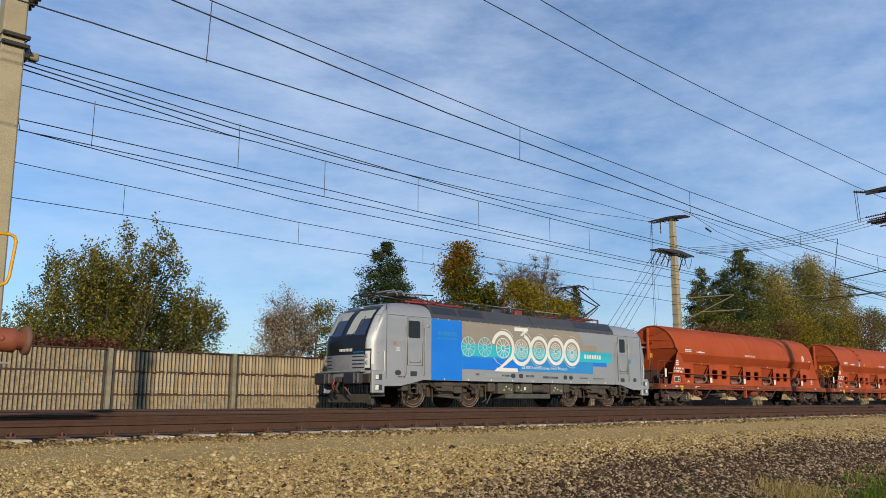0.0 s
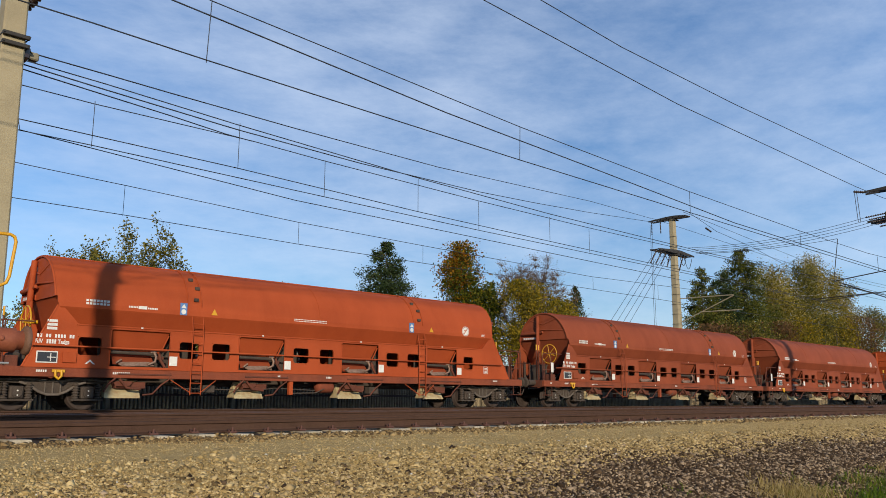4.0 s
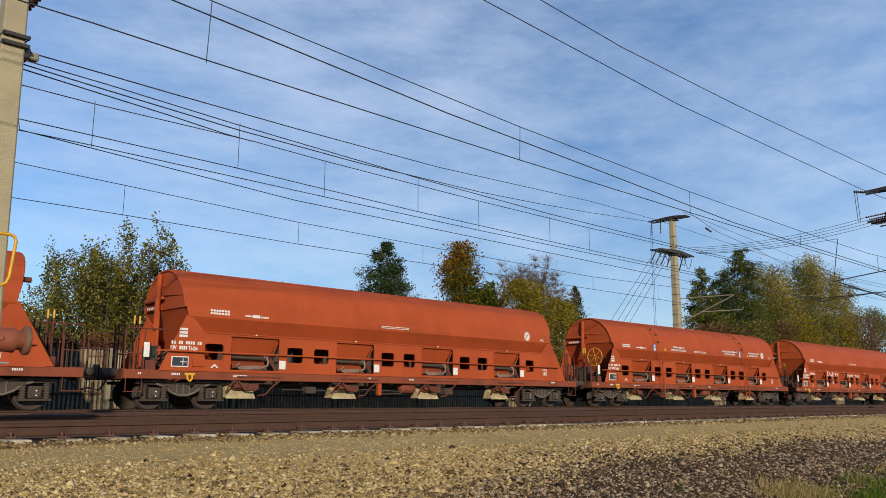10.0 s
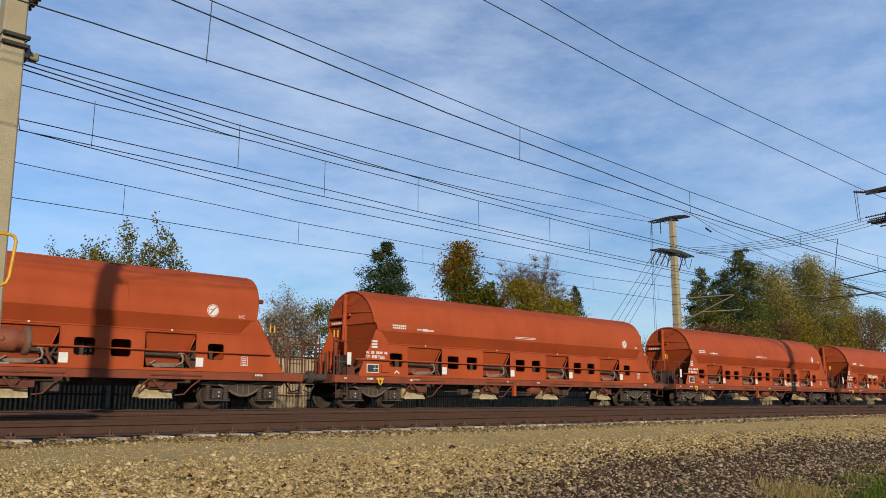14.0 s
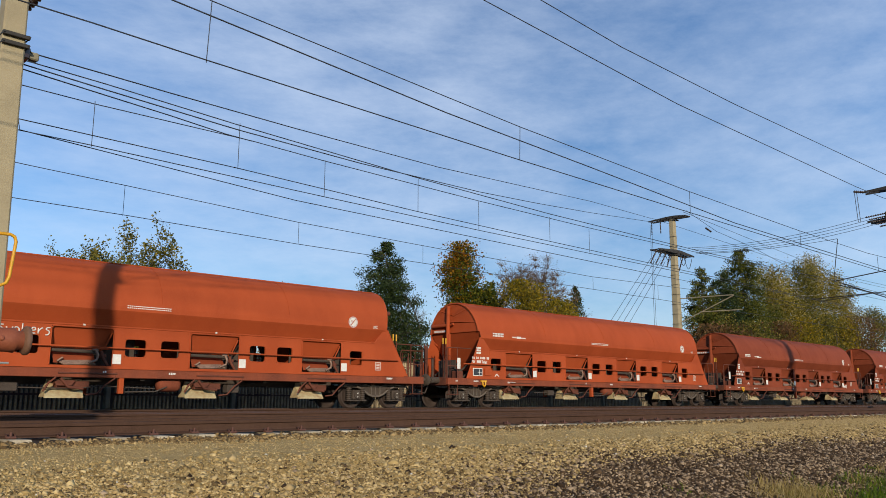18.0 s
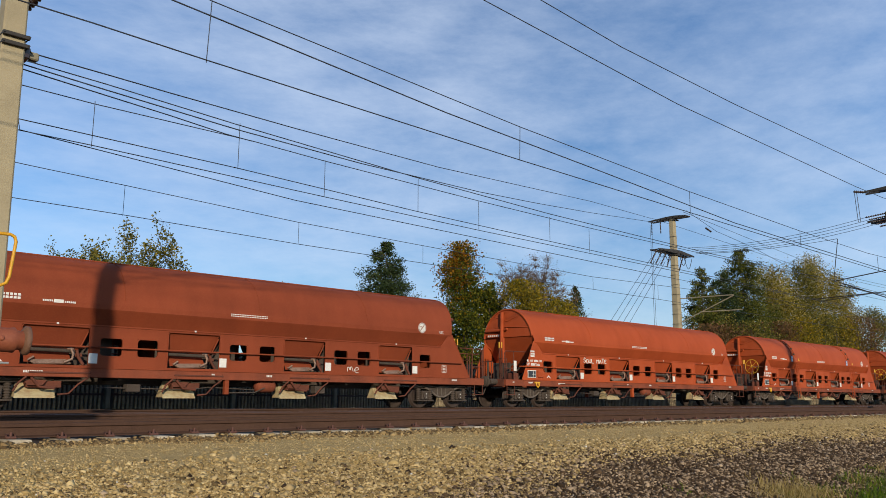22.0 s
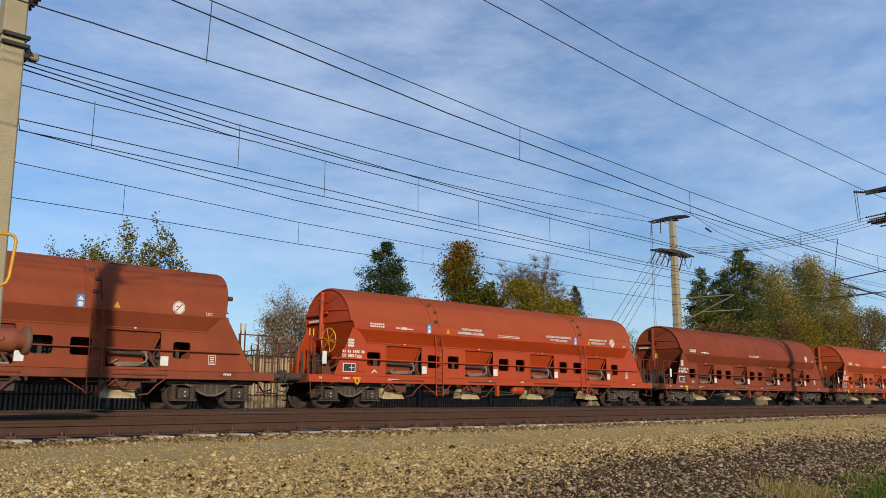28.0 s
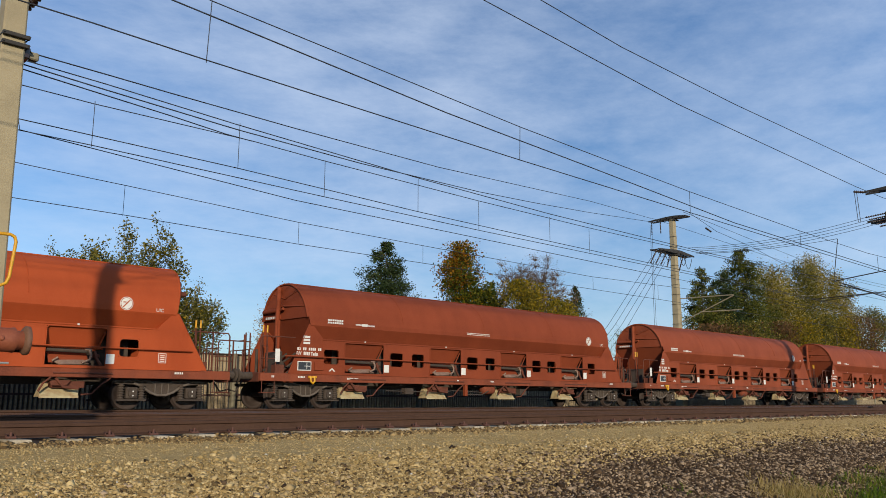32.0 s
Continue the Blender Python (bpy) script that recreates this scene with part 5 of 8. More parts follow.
        hw = Mesh().tube([(-9.05 + 0.0, -0.75 + 0.42 * math.cos(a), 2.35 + 0.42 * math.sin(a)) for a in [2 * math.pi * k / 24 for k in range(24)]], 0.021, 6, closed=True)
        for k in range(3):
            a = k * math.pi / 3 + 0.3
            hw.tube([(-9.05, -0.75 - 0.42 * math.cos(a), 2.35 - 0.42 * math.sin(a)), (-9.05, -0.75 + 0.42 * math.cos(a), 2.35 + 0.42 * math.sin(a))], 0.014, 5)
        hw.cyl((-9.12, -0.75, 2.35), (-8.75, -0.75, 2.35), 0.05, 8)
        part("hand_wheel", hw, YELLOW, wagon, "yellow brake hand wheel")
    return wagon


def repaint(wagon, shade):
    """Give all parts that carry the common paint another one."""
    for o in wagon.children_recursive:
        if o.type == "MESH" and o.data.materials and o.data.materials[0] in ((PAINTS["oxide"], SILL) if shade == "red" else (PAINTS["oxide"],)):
            o.material_slots[0].link = "OBJECT"
            roof = o.name.startswith(("roof_flap", "ridge", "roof_seam", "roof_band", "roof_edge"))
            o.material_slots[0].material = ROOF_DUST if (shade == "red" and roof) else PAINTS[shade]


# shade and kind of each wagon behind the locomotive
TRAIN = ["oxide", "oxide L", "brown L", "brown", "oxide", "oxide", "oxide L", "oxide", "oxide", "oxide", "oxide", "oxide", "dark", "dark", "oxide",
         "oxide L", "oxide L", "brown L", "red L", "dark", "oxide", "dark", "brown", "brown"]
SAYS = {"oxide": "rust-red", "brown": "dusty brown", "dark": "weathered dark brown", "red": "freshly painted bright red"}
WAGONS = []


def build_train():
    plain, laddered = build_wagon(False), build_wagon(True)
    used = set()
    for i, kind in enumerate(TRAIN):
        shade, with_ladders = kind.split()[0], kind.endswith("L")
        src = laddered if with_ladders else plain
        w = src if (src.name not in used and shade == "oxide") else copy_thing(src, Matrix())
        used.add(w.name)
        if shade != "oxide":
            repaint(w, shade)
        tagged(w, "%s hopper wagon %s" % (SAYS[shade], "with ladders and yellow hand wheel" if with_ladders else "with swing roof"))
        WAGONS.append(w)


build_train()


# strokes of hand-sprayed letters on a small grid: two digits a point, the line of writing at 2
STROKES = {"A": "02 28 42/15 35", "C": "47 38 18 06 04 12 32 43", "D": "02 08 28 46 44 22 02", "E": "42 02 08 48/05 35", "H": "02 08/42 48/05 45", "K": "02 08/48 05 42", "L": "08 02 42", "M": "02 08 25 48 42",
           "O": "12 04 06 18 38 46 44 32 12", "R": "02 08 38 46 35 05 42", "S": "47 38 18 06 15 35 44 32 12 03", "T": "08 48/28 22", "U": "08 03 12 32 43 48", "Z": "08 48 02 42", "a": "35 16 04 12 33 36 33 42",
           "b": "08 02 32 44 35 05", "e": "04 34 36 16 04 12 32", "k": "08 02/36 04 32", "n": "06 02 05 26 35 32", "o": "12 04 06 26 35 33 22 12", "p": "00 06 36 44 32 02", "r": "06 02 04 26 36", "s": "36 16 05 34 22 02",
           "u": "06 03 12 33 36 32", "w": "06 12 25 32 46", "y": "06 14 34/36 31 10 01", "m": "02 06 05 16 22 26 36 42", ".": "02 12 13", "8": "25 07 28 47 25 03 20 43 25"}


def sprayed(text, wagon, x, z, w, h, thick, seed):
    """Loose one-line letters with rounded corners; each letter a little taller or lower than the next."""
    rng = random.Random(seed)
    m = Mesh()
    for ch in text:
        k, up = rng.uniform(0.85, 1.2), rng.uniform(-0.1, 0.1) * h
        for line in STROKES.get(ch, "").split("/"):
            pts = [(x + int(q[0]) * w / 5, z + up + (int(q[1]) - 2) * h * k / 6) for q in line.split()]
            for _ in range(2):
                soft = pts[:1]
                for a, b in zip(pts, pts[1:]):
                    soft += [(a[0] * 0.75 + b[0] * 0.25, a[1] * 0.75 + b[1] * 0.25), (a[0] * 0.25 + b[0] * 0.75, a[1] * 0.25 + b[1] * 0.75)]
                pts = soft + pts[-1:]
            if len(pts) > 2:
                m.tube([(a, -1.462, b) for a, b in pts], thick, 4)
        x += w * rng.uniform(0.95, 1.12)
    part("sprayed_name", m, WHITE, wagon, "white hand-sprayed letters")


def paint_letters():
    """Spray-painted names and stencilled lines on single wagons."""
    for n, (i, text, x, z, w, h, thick) in enumerate(((7, "Duker", -5.05, 1.95, 0.42, 0.30, 0.017), (7, "8", -4.28, 1.46, 0.24, 0.26, 0.015), (7, "puber nay", -1.5, 1.97, 0.23, 0.24, 0.016), (7, "SmSm", -7.85, 1.98, 0.19, 0.17, 0.014), (9, "AEAKOOLCAT.", 2.75, 1.21, 0.185, 0.22, 0.017),
                                                       (10, "Hobswokers", -4.95, 1.98, 0.19, 0.25, 0.018), (14, "SOUL MATE", -5.0, 1.99, 0.19, 0.18, 0.02), (12, "HARZ", 6.6, 1.20, 0.18, 0.2, 0.017), (13, "me", 3.5, 1.24, 0.3, 0.25, 0.013))):
        sprayed(text, WAGONS[i], x, z, w, h, thick, n)
    for i in (6, 18):
        w = WAGONS[i]
        for text, x, z, sq in (("KIZÁRÓLAG GABONA ÉS", -3.2, 3.0, 0.85), ("SZEMESTERMÉNY SZÁLLÍTÁSÁRA", -3.4, 2.85, 0.85), ("AUSSCHLIESSLICH FÜR DIE BEFÖRDERUNG", 1.98, 3.0, 0.78), ("VON GETREIDE UND SAMEN", 2.29, 2.86, 0.78), ("ИСКЛЮЧИТЕЛЬНО ДЛЯ", 5.15, 3.0, 0.95), ("ПЕРЕВОЗКИ ЗЕРНА", 5.25, 2.86, 0.95)):
            words("stencilled_text", text, 0.12, WHITE, w, flat_on_side(x, -1.488, z), 0.001, sq, "white stencilled line", 0.004)


paint_letters()
# ---- locomotive ----
SILVER = material("silver_paint", (0.315, 0.32, 0.33), (0.28, 0.28, 0.285), rough=0.4, metal=0.15, scale=0.7, fine=20, third=(0.345, 0.345, 0.35), bump=0.01, spec=0.5)
SILVER_BRIGHT = material("bright_silver_paint", (0.5, 0.5, 0.5), (0.44, 0.44, 0.43), rough=0.45, metal=0.15, scale=1.0, fine=20, bump=0.0)
BLUE = material("blue_paint", (0.004, 0.19, 0.66), (0.004, 0.165, 0.58), rough=0.45, spec=0.3, scale=0.8, third=(0.01, 0.23, 0.72), bump=0.01)
BLUE_DEEP = material("petrol_blue_paint", (0.008, 0.24, 0.55), (0.008, 0.2, 0.48), rough=0.35, scale=0.8, third=(0.015, 0.2, 0.46), bump=0.01)
TEAL = material("teal_paint", (0.010, 0.47, 0.55), (0.01, 0.42, 0.5), rough=0.35, scale=0.8, third=(0.015, 0.4, 0.45), bump=0.01)
TAUPE = material("taupe_film", (0.30, 0.255, 0.195), (0.26, 0.22, 0.17), rough=0.42, scale=0.8, third=(0.33, 0.285, 0.22), bump=0.01)
NUMERAL = material("warm_white_film", (0.80, 0.77, 0.69), (0.74, 0.71, 0.64), rough=0.4, scale=1.0, bump=0.0)
PALE_TEAL = material("pale_teal_film", (0.42, 0.62, 0.60), (0.36, 0.55, 0.54), rough=0.4, scale=1.0, bump=0.0)
ROOF_GREY = material("dark_roof_grey", (0.052, 0.052, 0.056), (0.04, 0.036, 0.034), rough=0.55, scale=1.2, third=(0.075, 0.072, 0.07), bump=0.05)
GLOSS_BLACK = material("gloss_black_front", (0.014, 0.015, 0.02), rough=0.34, scale=3, bump=0.0, spec=0.22)
GLASS = glass_material("dark_window_glass", (0.008, 0.009, 0.011))
SCREEN = glass_material("windscreen_glass", (0.03, 0.045, 0.085), 0.05)
PANE_REFLECTION = material("pale_sun_blind", (0.46, 0.46, 0.40), (0.38, 0.38, 0.33), rough=0.5, scale=2.0, bump=0.0)
LAMP_GLASS = material("headlight_glass", (0.62, 0.6, 0.55), rough=0.15, scale=6, bump=0.0)
GEAR = material("grey_running_gear", (0.068, 0.054, 0.040), (0.024, 0.019, 0.015), rough=0.8, scale=4, fine=45, third=(0.15, 0.125, 0.10), amount=0.8, bump=0.25)
GREEN_GREY = material("greenish_equipment_box", (0.085, 0.083, 0.062), (0.035, 0.031, 0.024), rough=0.75, scale=3, third=(0.14, 0.135, 0.105), amount=0.8, bump=0.12)
RED_BROWN = material("red_brown_insulation", (0.22, 0.035, 0.02), (0.14, 0.03, 0.02), rough=0.5, scale=6, bump=0.02)
PALE_STEEL = material("pale_steel", (0.42, 0.41, 0.39), (0.3, 0.29, 0.27), rough=0.45, metal=0.5, scale=6, bump=0.0)

NOSE_X = ((1.03, 8.92), (1.55, 9.0), (2.3, 9.02), (2.5, 8.98), (2.75, 8.86), (3.1, 8.66), (3.35, 8.48), (3.55, 8.26), (3.7, 8.04), (3.82, 7.78), (3.9, 7.4), (3.96, 6.8))
NOSE_Y = ((1.03, 1.5), (3.35, 1.5), (3.5, 1.46), (3.66, 1.38), (3.79, 1.22), (3.88, 1.0), (3.96, 0.6))


def level(table, z):
    return float(np.interp(z, [a for a, _ in table], [b for _, b in table]))


def nose(z, s, e, off=0.0):
    """A point of the rounded cab front at height z; s runs from 0 at the near side wall over 1 at the middle to 2 at the far side wall."""
    far = s > 1
    t = 2 - s if far else s
    ys, xf = level(NOSE_Y, z), level(NOSE_X, z)
    x0 = min(8.15, xf - 0.25)
    P = [(x0, ys), (x0 + (xf - x0) * 0.72, ys * 0.99), (xf - 0.02, ys * 0.86), (xf + 0.03, 0.0)]
    b = ((1 - t) ** 3, 3 * t * (1 - t) ** 2, 3 * t * t * (1 - t), t ** 3)
    x = sum(k * q[0] for k, q in zip(b, P)) + off * (0.25 + 0.75 * min(1, t * 1.8))
    y = sum(k * q[1] for k, q in zip(b, P)) + off * (1 - t) * 0.9
    return Vector((e * x, y if far else -y, z + off * (0.5 if z > 2.6 else 0.0)))


def nose_patch(z0, z1, s0, s1, e, off, nz=6, ns=8, lean=0.0):
    m = Mesh()
    pts = [nose(z0 + (z1 - z0) * j / nz, s0 + (s1 - s0) * i / ns + lean * j / nz, e, off) for i in range(ns + 1) for j in range(nz + 1)]
    f = [(i * (nz + 1) + j, (i + 1) * (nz + 1) + j, (i + 1) * (nz + 1) + j + 1, i * (nz + 1) + j + 1) for i in range(ns) for j in range(nz)]
    return m.add(pts, f, True)


def ring(m, x, z, r0, r1, y0, y1, a0=0.0, a1=360.0, n=36):
    """A flat ring or arc standing on the side wall."""
    full = a1 - a0 >= 359.9
    k = n if full else n + 1
    pts = []
    for i in range(k):
        a = radians(a0 + (a1 - a0) * i / n)
        for r, y in ((r0, y0), (r1, y0), (r1, y1), (r0, y1)):
            pts.append((x + r * math.cos(a), y, z + r * math.sin(a)))
    f = []
    for i in range(n):
        p, q = i * 4, ((i + 1) % k) * 4
        f += [(p + j, p + (j + 1) % 4, q + (j + 1) % 4, q + j) for j in range(4)]
    if not full:
        f += [(0, 1, 2, 3), tuple(range(k * 4 - 4, k * 4))]
    return m.add(pts, f)


def spokes(m, x, z, r0, r1, n, w, y0, y1, turn=0.0):
    for i in range(n):
        a = 2 * math.pi * i / n + turn
        c, s = math.cos(a), math.sin(a)
        m.prism([(x + r0 * c - w * s, z + r0 * s + w * c), (x + r1 * c - w * s, z + r1 * s + w * c), (x + r1 * c + w * s, z + r1 * s - w * c), (x + r0 * c + w * s, z + r0 * s - w * c)], "y", y0, y1)


def loco_wheel():
    m = Mesh().lathe([(-0.10, 0.12), (-0.10, 0.2), (-0.03, 0.22), (-0.02, 0.46), (-0.06, 0.5), (-0.065, 0.6), (-0.05, 0.625), (0.05, 0.625), (0.06, 0.655), (0.085, 0.655), (0.085, 0.5), (0.03, 0.46), (0.03, 0.2), (0.08, 0.18), (0.08, 0.12)], (0, 0, 0), "y", 36)
    return m.data("wheel", WHEEL)


def loco_tyre():
    m = Mesh()
    for r, w in ((0.595, 0.022), (0.5, 0.012), (0.32, 0.02)):
        m.tube([(r * math.cos(k * math.pi / 18), -0.058, r * math.sin(k * math.pi / 18)) for k in range(36)], w, 5, closed=True)
    return m.data("tyre", WORN)


def build_loco():
    loco = thing("electric_locomotive", "silver-grey and blue electric locomotive with big white numerals", "locomotive")
    # main walls and roof
    body = Mesh()
    out = [(-1.5, 1.03), (-1.5, 3.35), (-1.46, 3.5), (-1.36, 3.66), (-1.2, 3.77), (-0.95, 3.83), (-0.6, 3.86), (0.6, 3.86), (0.95, 3.83), (1.2, 3.77), (1.36, 3.66), (1.46, 3.5), (1.5, 3.35), (1.5, 1.03)]
    body.prism(out, "x", -5.962, 5.962)
    shell = part("body", body, SILVER, loco, "smooth silver-grey body shell")
    for e in (-1, 1):
        # cab: side walls run on to the rounded front
        cab = Mesh()
        zs = [1.03, 1.3, 1.55, 1.8, 2.05, 2.3, 2.5, 2.75, 3.0, 3.2, 3.35, 3.5, 3.6, 3.7, 3.78, 3.85, 3.91, 3.955]
        grid = []
        for z in zs:
            row = [Vector((e * 5.97, -level(NOSE_Y, z), z))] + [nose(z, s, e) for s in [k / 12 for k in range(25)]] + [Vector((e * 5.97, level(NOSE_Y, z), z))]
            grid.append(row)
        w = len(grid[0])
        cab.add([q for r in grid for q in r], [(i * w + k, i * w + k + 1, (i + 1) * w + k + 1, (i + 1) * w + k) for i in range(len(zs) - 1) for k in range(w - 1)], True)
        c = part("cab", cab, SILVER, loco, "rounded driver's cab")
        part("pillar", nose_patch(1.55, 3.72, 0.34, 0.52, e, 0.006, 14, 4), SILVER_BRIGHT, c, "bright silver front pillar")
        part("pillar", nose_patch(1.55, 3.72, 1.48, 1.66, e, 0.006, 14, 4), SILVER_BRIGHT, c, "bright silver front pillar")
        part("front_mask", nose_patch(1.9, 3.88, 0.545, 1.455, e, 0.010, 14, 14), GLOSS_BLACK, c, "gloss black front mask")
        for s0, s1 in ((0.595, 0.965), (1.035, 1.405)):
            pane = part("windscreen", nose_patch(2.60, 3.58, s0, s1, e, 0.022, 6, 6), SCREEN, c, "tall dark windscreen pane")
            # sky reflection painted on: a pale upper patch and a side strip
            part("sun_blind", nose_patch(3.2, 3.54, s0 + 0.012, s1 - 0.012, e, 0.026, 5, 6), PANE_REFLECTION, pane, "pale patch standing in for the sky's reflection")
            part("blind_edge", nose_patch(2.64, 3.2, s1 - 0.15, s1 - 0.012, e, 0.026, 4, 3), PANE_REFLECTION, pane)
        for s in (0.78, 1.22):
            part("wiper", Mesh().tube([nose(2.56, s + 0.1, e, 0.03), nose(2.8, s, e, 0.04), nose(3.3, s - 0.02, e, 0.04)], 0.012, 5), BLACK, c)
        part("roof_light", Mesh().lathe([(0, 0.08), (0.05, 0.07), (0.06, 0.02)], nose(3.66, 1.0, e, 0.02), "z", 12), LAMP_GLASS, c, "round top headlight")
        for s0, s1 in ((0.56, 0.84), (1.16, 1.44)):
            g = part("grille", nose_patch(1.36, 1.88, s0, s1, e, 0.012, 4, 6), SILVER, c, "ribbed front grille")
            for k in range(4):
                part("slot", nose_patch(1.41 + 0.13 * k, 1.455 + 0.13 * k, s0 + 0.02, s1 - 0.02, e, 0.022, 1, 6), BLACK, g)
        part("centre_panel", nose_patch(1.3, 1.9, 0.88, 1.12, e, 0.02, 4, 4), PALE_STEEL, c)
        for s0, s1 in ((0.44, 0.56), (1.44, 1.56)):
            part("lamp_surround", nose_patch(1.33, 2.10, s0 - 0.03, s1 + 0.03, e, 0.010, 5, 5, lean=-0.02), GLOSS_BLACK, c, "black headlight surround")
            h = part("headlight", nose_patch(1.42, 2.02, s0, s1, e, 0.014, 4, 4, lean=-0.02), LAMP_GLASS, c, "clear headlight cluster")
            sm = (s0 + s1) / 2
            for z in (1.62, 1.85):
                part("lamp", Mesh().lathe([(0, 0.085), (0.02, 0.08), (0.025, 0.03)], nose(z, sm - 0.005, e, 0.02), "y", 14), PALE_STEEL, h, "round lamp lens")
        bars = Mesh()
        for k in range(9):
            a, b = nose(2.02, 0.82 + 0.024 * k, e, 0.018), nose(2.12, 0.82 + 0.024 * k + 0.014, e, 0.018)
            bars.box(min(a.x, b.x) - 0.004, max(a.x, b.x) + 0.004, a.y, b.y, 2.02, 2.12)
        part("front_bars", bars, WHITE, c, "white lettering bars on the front")
        part("front_stripe", nose_patch(1.97, 2.0, 0.58, 0.8, e, 0.018, 1, 6), BLUE, c)
        # buffer beam, buffers, steps, plough
        beam = part("buffer_beam", Mesh().box(e * 8.30, e * 8.86, -1.42, 1.42, 0.88, 1.22, 0.03), WHEEL, loco, "dark buffer beam")
        for s in (-1, 1):
            b = part("buffer", Mesh().box(e * 8.84, e * 9.1, s * 0.875 - 0.2, s * 0.875 + 0.2, 0.86, 1.26, 0.04).cyl((e * 9.05, s * 0.875, 1.05), (e * 9.34, s * 0.875, 1.05), 0.12, 12), ROOF_GREY, beam, "dark crash buffer")
            part("buffer_head", Mesh().box(e * 9.28, e * 9.37, s * 0.875 - 0.32, s * 0.875 + 0.32, 0.84, 1.27, 0.045), BLACK, b)
            st = part("corner_step", Mesh().box(e * 8.2, e * 8.78, s * 1.36, s * 1.5, 0.53, 1.34, 0.03), SILVER, beam, "corner step box with square openings")
            for z in (0.63, 1.0):
                part("step_opening", Mesh().box(e * 8.34, e * 8.64, s * 1.5, s * 1.506, z, z + 0.2), BLACK, st)
                part("step_plate", Mesh().box(e * 8.50, e * 8.64, s * 1.506, s * 1.51, z + 0.02, z + 0.18), WHITE, st)
        part("plough", Mesh().prism([(-1.3, 0.2), (1.3, 0.2), (1.15, 0.5), (-1.15, 0.5)], "x", e * 8.6, e * 8.68).box(e * 8.0, e * 8.62, -1.25, 1.25, 0.42, 0.5).box(e * 8.55, e * 8.7, -1.38, -1.1, 0.12, 0.34, 0.03), GEAR, loco, "grimy snow plough")
        part("coupling", Mesh().box(e * 8.84, e * 9.2, -0.15, 0.15, 0.92, 1.12, 0.03).tube([(e * 9.1, 0, 1.0), (e * 9.25, 0, 0.7), (e * 9.1, 0.05, 0.55)], 0.05, 6), UNDER, loco, "coupling hook")
        part("hose", Mesh().tube([(e * 8.9, -0.45, 0.9), (e * 9.1, -0.5, 0.6), (e * 8.95, -0.55, 0.4)], 0.03, 6).tube([(e * 8.9, 0.45, 0.9), (e * 9.1, 0.5, 0.6), (e * 8.95, 0.55, 0.4)], 0.03, 6), BLACK, loco)
        part("coupler_plate", Mesh().box(e * 8.84, e * 9.06, -1.2, 1.2, 1.27, 1.33, 0.02), PALE_STEEL, beam, "pale tread plate over the buffers")
        for yy in (-0.32, 0.32):
            part("brake_hose", Mesh().tube([(e * 8.88, yy, 1.12), (e * 9.08, yy, 1.02), (e * 9.16, yy * 1.1, 0.78), (e * 9.02, yy * 1.25, 0.6)], 0.035, 6), RED_BROWN, loco, "red-brown brake hose")
        part("guard_iron", Mesh().tube([(e * 8.3, -0.8, 0.75), (e * 8.42, -0.8, 0.3), (e * 8.36, -0.78, 0.14)], 0.04, 6), UNDER, loco)
        # skirts stepping down towards the ends
        for s in (-1, 1):
            part("skirt", Mesh().prism([(e * 6.35, 1.035), (e * 6.8, 0.93), (e * 7.45, 0.80), (e * 8.25, 0.78), (e * 8.25, 1.035)], "y", s * 1.40, s * 1.498), SILVER, loco)
        part("cab_joint", Mesh().tube([(e * 8.15, -1.503, 1.05), (e * 8.15, -1.503, 3.35), (e * 8.12, -1.46, 3.52), (e * 8.08, -1.36, 3.68), (e * 7.9, -1.19, 3.79)], 0.012, 4), BLACK, c)
        part("roof_joint", Mesh().tube([(e * 5.98, -1.503, 3.36), (e * 8.12, -1.503, 3.36)], 0.007, 4), BLACK, c)
        # door, its window, rails and steps
        d = e * 6.78 if e < 0 else 6.62
        x0, x1 = d - 0.37, d + 0.37
        dr = part("door", Mesh().box(x0, x1, -1.512, -1.498, 1.56, 3.31, 0.005), SILVER, loco, "cab door")
        o = rounded(x0 + 0.03 if e < 0 else d - 0.25, d + 0.24 if e < 0 else d + 0.2, 2.56, 3.2, 0.06)
        part("window", Mesh().prism(o, "y", -1.518, -1.511), GLASS, dr, "dark door window")
        part("door_frame", Mesh().tube([(x0, -1.512, 1.56), (x0, -1.512, 3.31), (x1, -1.512, 3.31), (x1, -1.512, 1.56)], 0.016, 5, closed=True), PALE_STEEL, dr)
        part("door_handle", Mesh().tube([(x0 + 0.08, -1.52, 1.78), (x0 + 0.12, -1.55, 1.66), (x1 - 0.12, -1.55, 1.68), (x1 - 0.08, -1.52, 1.8)], 0.018, 5), PALE_STEEL, dr)
        for gx in (x0 - 0.09, x1 + 0.07):
            part("grab_rail", Mesh().tube([(gx, -1.50, 1.18), (gx, -1.56, 1.24), (gx, -1.56, 2.95), (gx, -1.50, 3.0)], 0.018, 6), PALE_STEEL, loco, "bright grab rail")
        part("foothold", Mesh().box(d - 0.22, d + 0.1, -1.512, -1.497, 1.16, 1.34, 0.01), BLACK, loco, "dark foothold opening")
        stp = Mesh()
        for gx in (d - 0.2, d + 0.16):
            stp.box(gx - 0.02, gx + 0.02, -1.47, -1.4, 0.5, 1.04)
        for k in range(3):
            stp.box(d - 0.2, d + 0.16, -1.5, -1.36, 0.52 + 0.18 * k, 0.545 + 0.18 * k)
        part("step_ladder", stp, GEAR, loco, "step ladder under the door")
        part("side_lamp", Mesh().lathe([(-1.52, 0.03), (-1.515, 0.07), (-1.49, 0.075)], (e * 6.12, 0, 3.05), "y", 12), PALE_STEEL, loco, "small round lamp")
